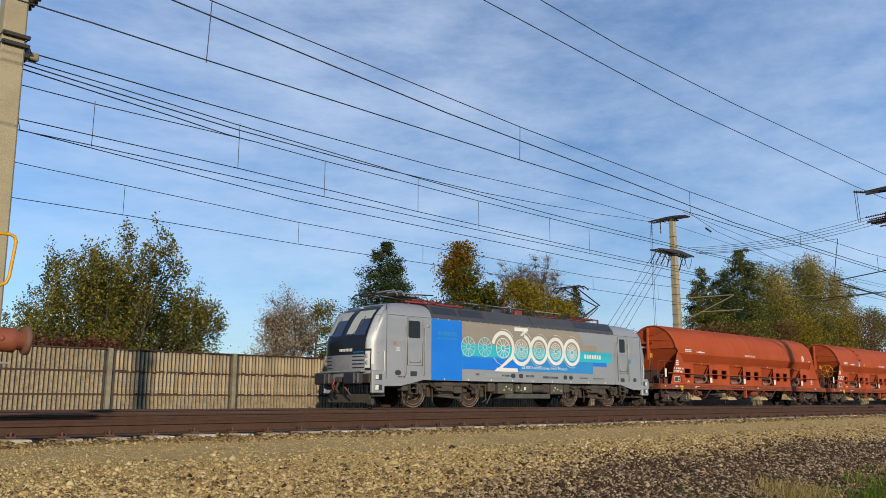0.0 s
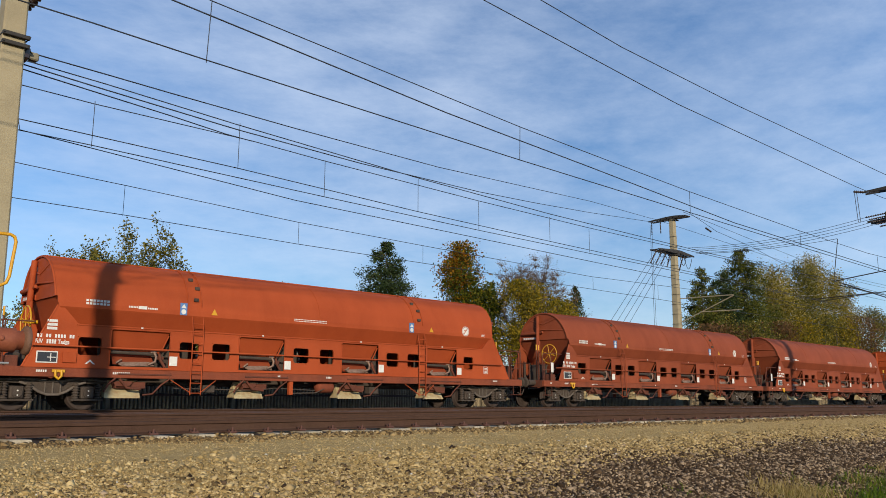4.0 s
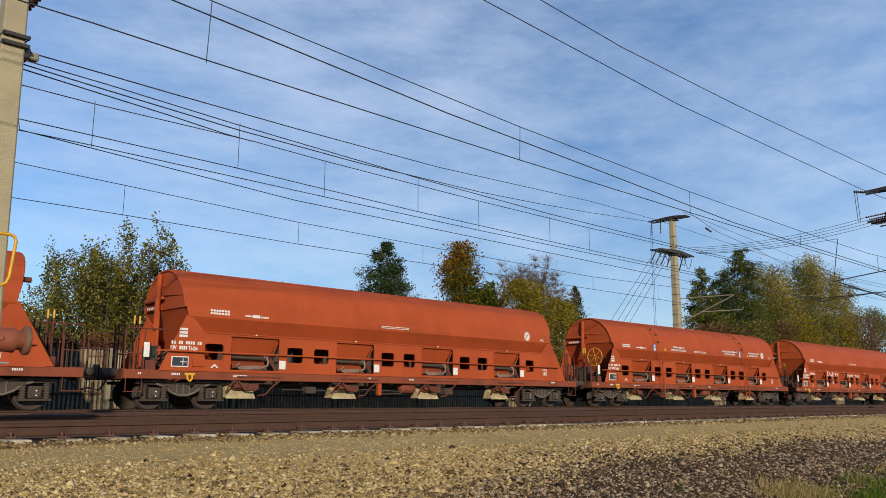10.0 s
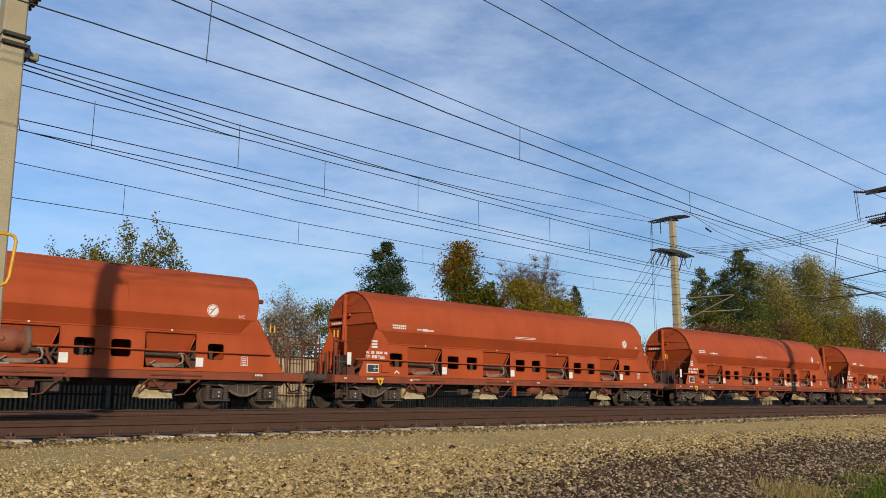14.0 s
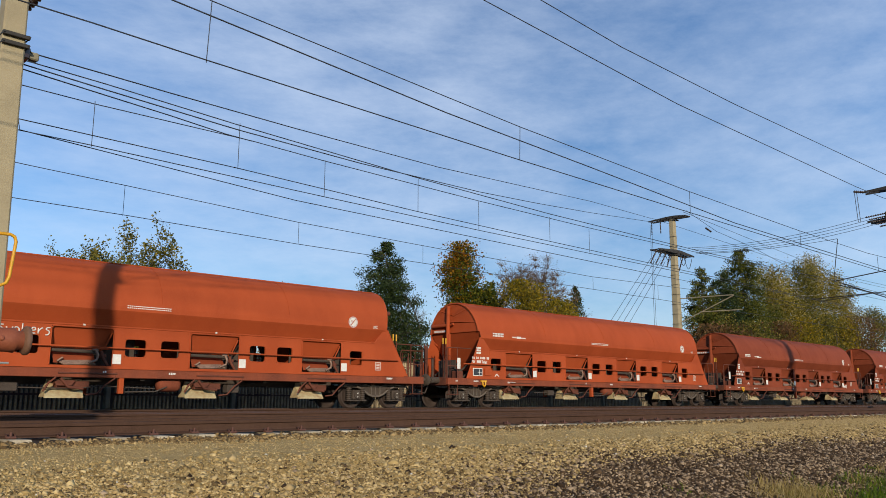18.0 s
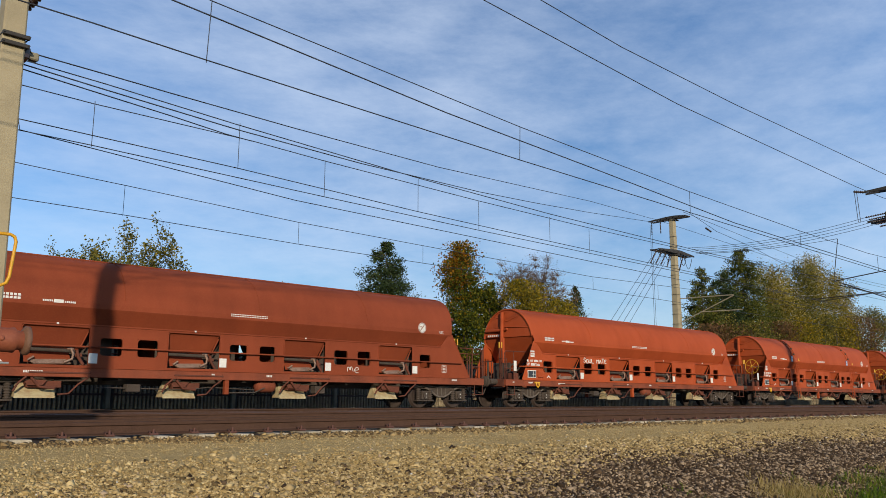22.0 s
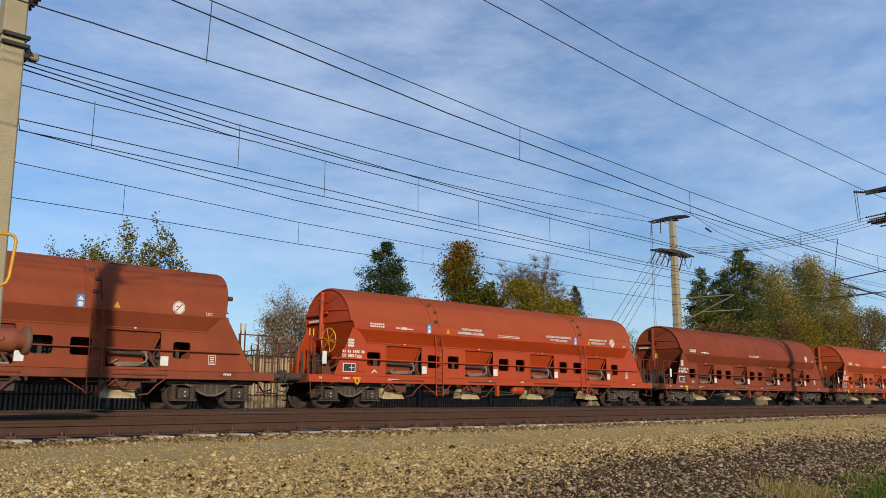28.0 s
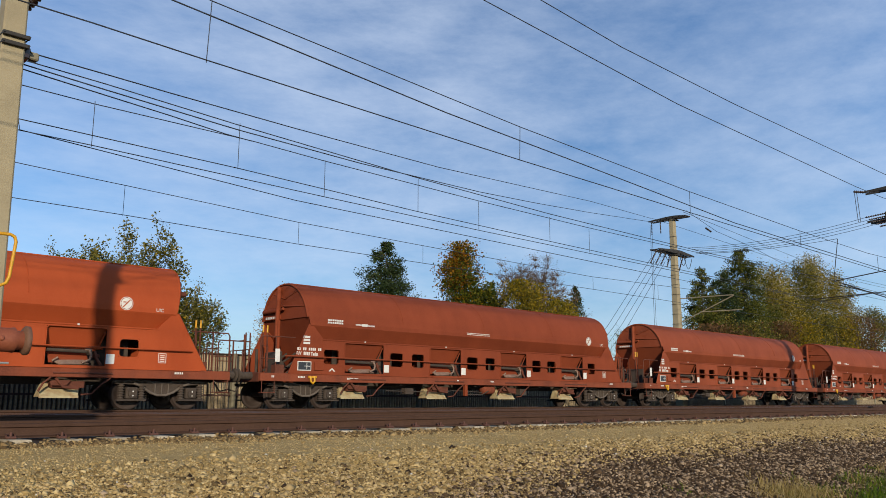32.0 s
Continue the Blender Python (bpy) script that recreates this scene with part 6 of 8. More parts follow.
        part("corner_rail", Mesh().tube([(e * 8.28, -1.5, 1.25), (e * 8.3, -1.56, 1.3), (e * 8.3, -1.56, 2.0), (e * 8.28, -1.5, 2.05)], 0.016, 6), WHITE, loco, "white corner grab rail")
        part("oval_port", Mesh().prism(rounded(e * 7.6 - 0.14, e * 7.6 + 0.14, 1.18, 1.36, 0.085), "y", -1.51, -1.498), BLACK, loco)
        part("side_socket", Mesh().lathe([(-1.515, 0.06), (-1.495, 0.07)], (e * 8.45, 0.06, 1.95), "y", 12), BLACK, loco)
    # dark sloping roof panels and flat roof over the machine room
    for s in (-1, 1):
        for k in range(4):
            a, b = -5.95 + 2.975 * k, -5.95 + 2.975 * (k + 1) - 0.03
            q = part("roof_panel", Mesh().prism([(s * 1.515, 3.37), (s * 1.48, 3.52), (s * 1.22, 3.88), (s * 1.16, 3.87), (s * 1.44, 3.45)], "x", a, b), ROOF_GREY, loco, "dark sloping roof panel")
            if s < 0:
                for j in range(5):
                    part("panel_clip", Mesh().box(a + 0.3 + 0.58 * j, a + 0.36 + 0.58 * j, -1.53, -1.505, 3.33, 3.39, 0.006), PALE_STEEL, q)
                if k in (0, 3):
                    for j in (0.15, 1.6):
                        part("roof_vent", Mesh().add([(a + j, -1.462, 3.57), (a + j + 1.25, -1.462, 3.57), (a + j + 1.25, -1.27, 3.84), (a + j, -1.27, 3.84)], [(0, 1, 2, 3)]), BLACK, q, "dark vent grating")
    part("roof_deck", Mesh().box(-5.95, 5.95, -1.18, 1.18, 3.87, 3.9, 0.01), ROOF_GREY, loco, "flat dark roof")
    # roof gear: the lowered pantograph's frame, supports, busbars and cable loops
    pf = part("pantograph_frame", Mesh().box(-6.5, -2.9, -0.62, -0.50, 4.0, 4.09, 0.02).box(-6.5, -2.9, 0.50, 0.62, 4.0, 4.09, 0.02).box(-5.2, -4.9, -0.62, 0.62, 3.98, 4.12, 0.02), RED_BROWN, loco, "red-brown base frame of the lowered pantograph")
    for x in (-6.3, -4.9, -3.2):
        for yy in (-0.56, 0.56):
            part("support", Mesh().cyl((x, yy, 3.88), (x, yy, 4.02), 0.06, 8), INSULATOR, pf)
    for yy in (-0.5, 0.5):
        part("pantograph_arm", Mesh().tube([(-8.0, yy * 0.8, 4.22), (-6.4, yy * 0.7, 4.26), (-4.6, yy * 0.5, 4.18), (-3.1, yy * 0.4, 4.12)], 0.028, 6), STEEL_DARK, pf, "folded arm")
    part("collector_head", Mesh().tube([(-8.0, -0.85, 4.12), (-8.0, -0.6, 4.25), (-8.0, 0.6, 4.25), (-8.0, 0.85, 4.12)], 0.03, 6).tube([(-7.6, -0.8, 4.25), (-7.6, 0.8, 4.25)], 0.03, 6), STEEL_DARK, pf)
    for k in range(6):
        x = -5.8 + 0.5 * k
        part("cable_loop", Mesh().tube([(x, -0.6, 4.08), (x + 0.12, -0.66, 4.24), (x + 0.35, -0.66, 4.26), (x + 0.5, -0.6, 4.1)], 0.02, 5), BLACK, pf)
    for k, x in enumerate((-2.4, -1.9, -1.0, -0.5, 0.5, 1.0)):
        m = Mesh()
        insulator(m, (x, -0.55, 3.9), (x, -0.55, 4.2 + 0.06 * (k % 2)), 0.085, 4)
        part("roof_insulator", m, INSULATOR, loco, "brown roof insulator")
    part("busbar", Mesh().tube([(-2.9, -0.55, 4.12), (-2.4, -0.55, 4.24), (-1.0, -0.55, 4.22), (1.2, -0.55, 4.24), (1.6, -0.55, 4.08)], 0.025, 6), STEEL_DARK, loco)
    part("switch_box", Mesh().box(-1.75, -1.2, -0.75, -0.35, 3.9, 4.12, 0.03), ROOF_GREY, loco, "roof switch box")
    part("switch_box", Mesh().box(-0.2, 0.25, -0.7, -0.4, 3.9, 4.16, 0.03), RED_BROWN, loco, "red-brown roof switch")
    rf = part("pantograph_frame", Mesh().box(1.5, 5.0, -0.6, -0.48, 4.0, 4.1, 0.02).box(1.5, 5.0, 0.48, 0.6, 4.0, 4.1, 0.02), RED_BROWN, loco, "red-brown base frame of the raised pantograph")
    for k in range(5):
        x = 1.8 + 0.6 * k
        part("support", Mesh().cyl((x, -0.55, 3.88), (x, -0.55, 4.02), 0.06, 8), INSULATOR, rf)
        part("cable_loop", Mesh().tube([(x, -0.55, 4.1), (x + 0.1, -0.62, 4.22), (x + 0.4, -0.62, 4.2), (x + 0.5, -0.55, 4.1)], 0.018, 5), BLACK, rf)
    part("roof_rail", Mesh().tube([(0.6, -0.95, 4.02), (4.8, -0.95, 4.02)], 0.022, 5), STEEL_DARK, loco)
    # livery on the near side
    y, lay = -1.5, 0.0025

    def field(name, x0, x1, z0, z1, mat, k=1, label=""):
        return part(name, Mesh().box(x0, x1, y - lay * k, y + 0.001, z0, z1), mat, loco, label)

    field("blue_field", -5.95, -4.31, 1.035, 3.355, BLUE, 1, "bright blue end field")
    field("taupe_field", -4.305, 2.95, 2.49, 3.355, TAUPE, 1, "taupe upper band")
    part("taupe_end", Mesh().prism([(2.951, 2.49), (2.951, 3.355), (3.1, 3.33), (3.3, 3.2), (3.45, 3.0), (3.5, 2.8), (4.6, 2.78), (4.6, 2.52), (3.5, 2.49)], "y", y - lay, y + 0.001), TAUPE, loco)
    field("teal_field", -4.305, 5.67, 2.02, 2.488, TEAL, 1, "teal band")
    field("blue_band", -4.305, 4.22, 1.49, 2.018, BLUE_DEEP, 1, "petrol-blue lower band")
    field("blue_band", -4.3, -0.9, 1.495, 1.95, BLUE, 2)
    field("blue_tip", 4.225, 5.3, 1.84, 2.018, BLUE, 1)
    ya, yb = y - lay * 3 - 0.003, y - lay
    for x, r in ((0.37, 0.001), (1.51, 0.002), (2.66, 0.003)):
        part("numeral_zero", ring(Mesh(), x, 2.41, 0.46, 0.61, ya - r, yb), NUMERAL, loco, "white numeral zero drawn as a ring")
    two = Mesh()
    ring(two, -1.93, 2.40, 0.55, 0.71, ya, yb, -38, 165, 28)
    two.prism([(-1.485, 2.075), (-1.37, 1.963), (-2.06, 1.56), (-2.26, 1.56)], "y", ya - 0.0004, yb)
    two.prism([(-2.48, 1.45), (-1.02, 1.45), (-1.06, 1.60), (-2.28, 1.60)], "y", ya - 0.0005, yb)
    part("numeral_two", two, NUMERAL, loco, "white numeral two")
    three = Mesh()
    ring(three, -0.79, 2.40, 0.53, 0.68, ya - 0.0016, yb, -150, 72, 28)
    three.prism([(-1.22, 3.16), (-1.2, 3.31), (-0.36, 3.31), (-0.36, 3.2), (-0.72, 2.98), (-0.86, 2.98), (-0.62, 3.16)], "y", ya - 0.0005, yb)
    part("numeral_three", three, NUMERAL, loco, "white numeral three")
    for i, (x, z, r, n) in enumerate(((-3.97, 2.38, 0.40, 12), (-3.02, 2.40, 0.40, 12), (-1.93, 2.40, 0.42, 12), (-0.79, 2.40, 0.42, 10), (0.37, 2.41, 0.36, 0), (1.51, 2.41, 0.36, 8), (2.66, 2.41, 0.36, 18))):
        mat = PALE_TEAL if i < 2 else NUMERAL
        w = Mesh()
        ring(w, x, z, r - 0.03, r, ya, yb, n=28)
        ring(w, x, z, r * 0.22, r * 0.30, ya, yb, n=18)
        if i >= 3:
            ring(w, x, z, r * 0.72, r * 0.78, ya, yb, n=24)
            ring(w, x, z, r * 0.5, r * 0.54, ya, yb, n=20)
        if n:
            spokes(w, x, z, r * 0.3, r - 0.03 if i < 3 else r * 0.7, n, 0.012, ya, yb)
        part("wheel_emblem", w, mat, loco, "drawn locomotive wheel")
        if i >= 2:
            part("arc_line", ring(ring(Mesh(), x, z, 0.70 if i > 3 else 0.78, 0.715 if i > 3 else 0.80, ya - 0.004 - 0.0005 * i, yb, 40, 100, 12), x, z, 0.68, 0.695, ya - 0.004 - 0.0005 * i, yb, 215, 285, 12), NUMERAL, loco)
    words("livery_text", "23.000 Locomotives from Munich", 0.185, NUMERAL, loco, flat_on_side(-0.78, y - 0.006, 1.60), 0.001, 1.22, "white line of lettering")
    words("livery_text", "20", 0.2, material("red_film", (0.6, 0.06, 0.02), rough=0.4, bump=0.0), loco, flat_on_side(-7.85, y - 0.006, 2.25), 0.001)
    words("livery_text", "35", 0.2, NUMERAL, loco, flat_on_side(-7.72, y - 0.006, 2.05), 0.001)
    lb = Mesh()
    for k in range(8):
        lb.box(-5.62 + 0.135 * k, -5.62 + 0.135 * k + 0.095, y - 0.006, y - 0.002, 2.74, 2.90)
    for k in range(16):
        lb.box(-5.62 + 0.066 * k, -5.62 + 0.066 * k + 0.045, y - 0.006, y - 0.002, 2.60, 2.665)
    part("lettering_bars", lb, BLUE_DEEP, loco, "deep blue lettering bars on the blue field")
    lb = Mesh()
    for k in range(7):
        lb.box(3.58 + 0.19 * k, 3.58 + 0.19 * k + 0.13, y - 0.006, y - 0.002, 2.17, 2.36)
    part("lettering_bars", lb, WHITE, loco, "white lettering bars")
    lb = Mesh()
    for x, n, z, h in ((-3.55, 3, 1.26, 0.08), (-2.0, 9, 1.25, 0.07), (-0.5, 7, 1.25, 0.09), (0.6, 14, 1.22, 0.09), (3.2, 8, 1.25, 0.06), (4.2, 12, 1.25, 0.05), (-7.6, 5, 1.1, 0.05)):
        for k in range(n):
            lb.box(x + 0.075 * k, x + 0.075 * k + 0.05, y - 0.004, y - 0.001, z, z + h)
    part("data_bars", lb, BLACK, loco, "rows of dark lettering bars")
    part("logo_frame", Mesh().box(-3.0, -1.85, y - 0.003, y, 1.2, 1.36), PALE_STEEL, loco)
    for x in (-1.32, -0.83, 2.15, 2.55):
        part("oval_port", Mesh().prism(rounded(x - 0.13, x + 0.13, 1.2, 1.38, 0.085), "y", y - 0.01, y), BLACK, loco, "dark oval socket")
    for k in range(9):
        part("jack_stud", Mesh().box(-5.3 + 1.3 * k, -5.24 + 1.3 * k, y - 0.012, y, 1.05, 1.12, 0.01), WHITE, loco)
    part("gold_bar", Mesh().box(3.9, 5.0, y - 0.005, y - 0.0005, 1.16, 1.2), TAUPE, loco)
    part("round_badge", Mesh().lathe([(y - 0.004, 0.11), (y + 0.001, 0.11)], (7.2, 0, 2.15), "y", 16), BLUE, loco)
    # bogies
    wm, tm = loco_wheel(), loco_tyre()
    for xc in (-4.75, 4.75):
        bg = part("bogie", Mesh().box(xc - 2.3, xc + 2.3, -0.9, 0.9, 0.75, 0.95, 0.05).box(xc - 0.4, xc + 0.4, -1.1, 1.1, 0.4, 0.8, 0.05), GEAR, loco, "grey-brown two-axle bogie")
        for s in (-1, 1):
            yy = s * 1.1
            fr = [(-2.5, 0.94), (-2.2, 1.0), (-0.9, 1.0), (-0.55, 0.86), (0.55, 0.86), (0.9, 1.0), (2.2, 1.0), (2.5, 0.94), (2.5, 0.88), (0.85, 0.84), (0.5, 0.56), (-0.5, 0.56), (-0.85, 0.84), (-2.5, 0.88)]
            part("side_frame", Mesh().prism([(xc + u, w) for u, w in fr], "y", yy - 0.07, yy + 0.07), GEAR, bg)
            for a in (-1.5, 1.5):
                w = new("wheel", wm)
                w.parent, w.location = bg, (xc + a, s * 0.76, 0.625)
                if s > 0:
                    w.scale = (1, -1, 1)
                if s < 0:
                    ty = new("tyre", tm)
                    ty.parent, ty.location = bg, (xc + a, s * 0.76, 0.625)
                    part("axle_box", Mesh().box(xc + a - 0.15, xc + a + 0.15, yy - 0.10, yy + 0.05, 0.52, 0.86, 0.05).cyl((xc + a, yy, 0.62), (xc + a, yy - 0.16, 0.62), 0.12, 16), GEAR, bg)
                    for o in (-0.36, 0.36):
                        part("coil_spring", Mesh().lathe([(0.70 + 0.010 * k, 0.085 if k % 4 in (1, 2) else 0.06) for k in range(29)], (xc + a + o * 0.7, yy - 0.04, 0), "z", 10), GEAR, bg)
                    part("damper", Mesh().tube([(xc + a - 0.6, yy - 0.12, 0.96), (xc + a - 0.1, yy - 0.14, 0.80)], 0.035, 8), GEAR, bg)
                    part("sand_pipe", Mesh().tube([(xc + a + (0.9 if a > 0 else -0.9), yy - 0.1, 1.0), (xc + a + (0.88 if a > 0 else -0.88), yy - 0.1, 0.5), (xc + a + (0.72 if a > 0 else -0.72), yy, 0.15)], 0.03, 6), GEAR, bg)
            if s < 0:
                part("traction_rod", Mesh().cyl((xc - 0.75, -1.24, 0.70), (xc + 0.2, -1.24, 0.66), 0.065, 10).cyl((xc + 0.2, -1.24, 0.66), (xc + 0.8, -1.24, 0.64), 0.04, 8), GEAR, bg, "yaw damper cylinder")
                part("sand_box", Mesh().box(xc - 2.5, xc - 2.1, -1.36, -1.02, 0.62, 1.0, 0.04).box(xc + 2.1, xc + 2.5, -1.36, -1.02, 0.62, 1.0, 0.04), GEAR, bg)
                hs = Mesh()
                for u in (-1.1, -0.7, 0.75, 1.05):
                    hs.tube([(xc + u, -1.22, 1.0), (xc + u + 0.1, -1.34, 0.82), (xc + u + 0.28, -1.34, 0.72), (xc + u + 0.4, -1.24, 0.86)], 0.022, 5)
                part("cable_loop", hs, UNDER, bg)
                br = Mesh()
                for u in (-2.1, -0.85, 0.85, 2.1):
                    br.box(xc + u - 0.09, xc + u + 0.09, -1.0, -0.72, 0.4, 0.85, 0.03).tube([(xc + u, -1.15, 0.9), (xc + u, -1.18, 0.3), (xc + u * 0.93, -1.1, 0.22)], 0.03, 6)
                part("brake_gear", br, UNDER, bg)
                part("bogie_box", Mesh().box(xc - 0.5, xc + 0.1, -1.35, -1.08, 0.62, 0.98, 0.03), GEAR, bg)
                part("bogie_box", Mesh().box(xc + 0.2, xc + 0.65, -1.32, -1.1, 0.55, 0.9, 0.03), GEAR, bg)
                part("air_cylinder", Mesh().cyl((xc - 0.9, -1.28, 0.86), (xc + 0.9, -1.28, 0.90), 0.09, 12), GEAR, bg)
                part("traction_link", Mesh().tube([(xc - 0.6, -1.2, 0.45), (xc + 0.7, -1.2, 0.36)], 0.05, 8), GEAR, bg)
    # equipment between the bogies
    for x0, x1, z0, z1, mat in ((-2.05, -1.1, 0.55, 1.0, GREEN_GREY), (-0.95, -0.7, 0.62, 0.95, GREEN_GREY), (-0.6, 0.1, 0.6, 1.0, GREEN_GREY), (1.35, 2.2, 0.55, 1.0, GREEN_GREY), (-1.6, 1.3, 0.36, 0.56, GREEN_GREY), (0.8, 1.25, 0.62, 0.98, GEAR)):
        part("equipment_box", Mesh().box(x0, x1, -1.32, -0.4, z0, z1, 0.02), mat, loco, "greenish-grey equipment box")
    part("air_cylinder", Mesh().lathe([(0.0, 0.05), (0.03, 0.15), (0.1, 0.17), (0.6, 0.17), (0.68, 0.15), (0.7, 0.05)], (0.12, -1.25, 0.78), "x", 14), GEAR, loco)
    for x, z, w in ((-0.45, 0.72, 0.12), (-1.6, 0.82, 0.06), (-1.42, 0.74, 0.05), (1.6, 0.8, 0.06), (1.8, 0.74, 0.05), (-0.82, 0.8, 0.05)):
        part("white_plate", Mesh().box(x, x + w, -1.328, -1.32, z, z + w), WHITE, loco)
    for x in (-1.75, -1.3, -0.7, 1.5, 2.0):
        part("warning_triangle", Mesh().prism([(x, 0.68), (x + 0.1, 0.68), (x + 0.05, 0.77)], "y", -1.328, -1.32), YELLOW, loco)
    # roof gear: pantographs, conductors, insulators
    for e, raised in ((-1, False), (1, True)):
        base = part("pantograph", Mesh().box(e * 4.5, e * 6.1, -0.55, -0.49, 4.12, 4.18, 0.01).box(e * 4.5, e * 6.1, 0.49, 0.55, 4.12, 4.18, 0.01).box(e * 5.5, e * 5.6, -0.55, 0.55, 4.1, 4.2, 0.01).box(e * 4.5, e * 4.6, -0.55, 0.55, 4.1, 4.2, 0.01), RED_BROWN, loco, "raised pantograph" if raised else "folded pantograph")
        for x in (4.55, 6.05):
            for s in (-0.52, 0.52):
                m = Mesh()
                insulator(m, (e * x, s, 3.9), (e * x, s, 4.12), 0.07, 3)
                part("insulator", m, RED_BROWN, base)
        if raised:
            part("lower_arm", Mesh().tube([(5.4, 0, 4.22), (6.85, 0, 4.97)], 0.05, 8, r_end=0.035), STEEL_DARK, base)
            part("coupling_rod", Mesh().tube([(5.9, 0.1, 4.2), (7.0, 0.1, 4.9)], 0.02, 6), STEEL_DARK, base)
            for s in (-0.12, 0.12):
                part("upper_arm", Mesh().tube([(6.85, s, 4.97), (4.7, s * 3.2, 5.62)], 0.03, 6), STEEL_DARK, base)
            head = part("head", Mesh().tube([(4.75, -0.98, 5.5), (4.75, -0.75, 5.7), (4.75, 0.75, 5.7), (4.75, 0.98, 5.5)], 0.03, 6).tube([(4.4, -0.98, 5.5), (4.4, -0.75, 5.7), (4.4, 0.75, 5.7), (4.4, 0.98, 5.5)], 0.03, 6), STEEL_DARK, base, "contact strips")
            part("head_frame", Mesh().tube([(4.35, -0.4, 5.66), (4.8, -0.4, 5.66)], 0.02, 5).tube([(4.35, 0.4, 5.66), (4.8, 0.4, 5.66)], 0.02, 5), STEEL_DARK, head)
        else:
            part("lower_arm", Mesh().tube([(e * 5.4, 0, 4.22), (e * 7.0, 0, 4.3)], 0.05, 8), STEEL_DARK, base)
            part("upper_arm", Mesh().tube([(e * 7.0, -0.2, 4.32), (e * 4.9, -0.45, 4.42)], 0.03, 6).tube([(e * 7.0, 0.2, 4.32), (e * 4.9, 0.45, 4.42)], 0.03, 6), STEEL_DARK, base)
            part("head", Mesh().tube([(e * 7.2, -0.95, 4.2), (e * 7.2, -0.75, 4.40), (e * 7.2, 0.75, 4.40), (e * 7.2, 0.95, 4.2)], 0.03, 6).tube([(e * 6.85, -0.95, 4.2), (e * 6.85, -0.75, 4.40), (e * 6.85, 0.75, 4.40), (e * 6.85, 0.95, 4.2)], 0.03, 6), PALE_STEEL, base, "contact strips")
            part("head_frame", Mesh().tube([(e * 5.6, -0.6, 4.32), (e * 7.2, -0.7, 4.36)], 0.02, 5).tube([(e * 5.6, 0.6, 4.32), (e * 7.2, 0.7, 4.36)], 0.02, 5), PALE_STEEL, base)
        for k in range(4):
            part("roof_cable", Mesh().tube([(e * (3.4 + 0.35 * k), -0.5 + 0.3 * k, 4.0), (e * (3.7 + 0.35 * k), -0.5 + 0.3 * k, 4.32), (e * (4.2 + 0.3 * k), -0.3 + 0.2 * k, 4.15)], 0.025, 6), STEEL_DARK, loco)
        for k in range(3):
            m = Mesh()
            insulator(m, (e * (1.2 + 0.75 * k), -0.5, 3.9), (e * (1.2 + 0.75 * k), -0.5, 4.25), 0.08, 4)
            part("insulator", m, STEEL_DARK, loco)
        part("roof_box", Mesh().box(e * 2.9, e * 3.4, -0.7, 0.3, 3.9, 4.08, 0.03), STEEL_DARK, loco)
    part("busbar", Mesh().tube([(-3.2, -0.5, 4.25), (3.2, -0.5, 4.25)], 0.025, 6), PALE_STEEL, loco, "roof conductor bar")
    part("circuit_breaker", Mesh().box(-0.5, 0.3, -0.3, 0.3, 3.9, 4.1, 0.03).cyl((-0.3, 0, 4.1), (-0.3, 0, 4.35), 0.08, 10).cyl((0.1, 0, 4.1), (0.1, 0, 4.35), 0.08, 10), STEEL_DARK, loco)
    return loco


LOCO = build_loco()
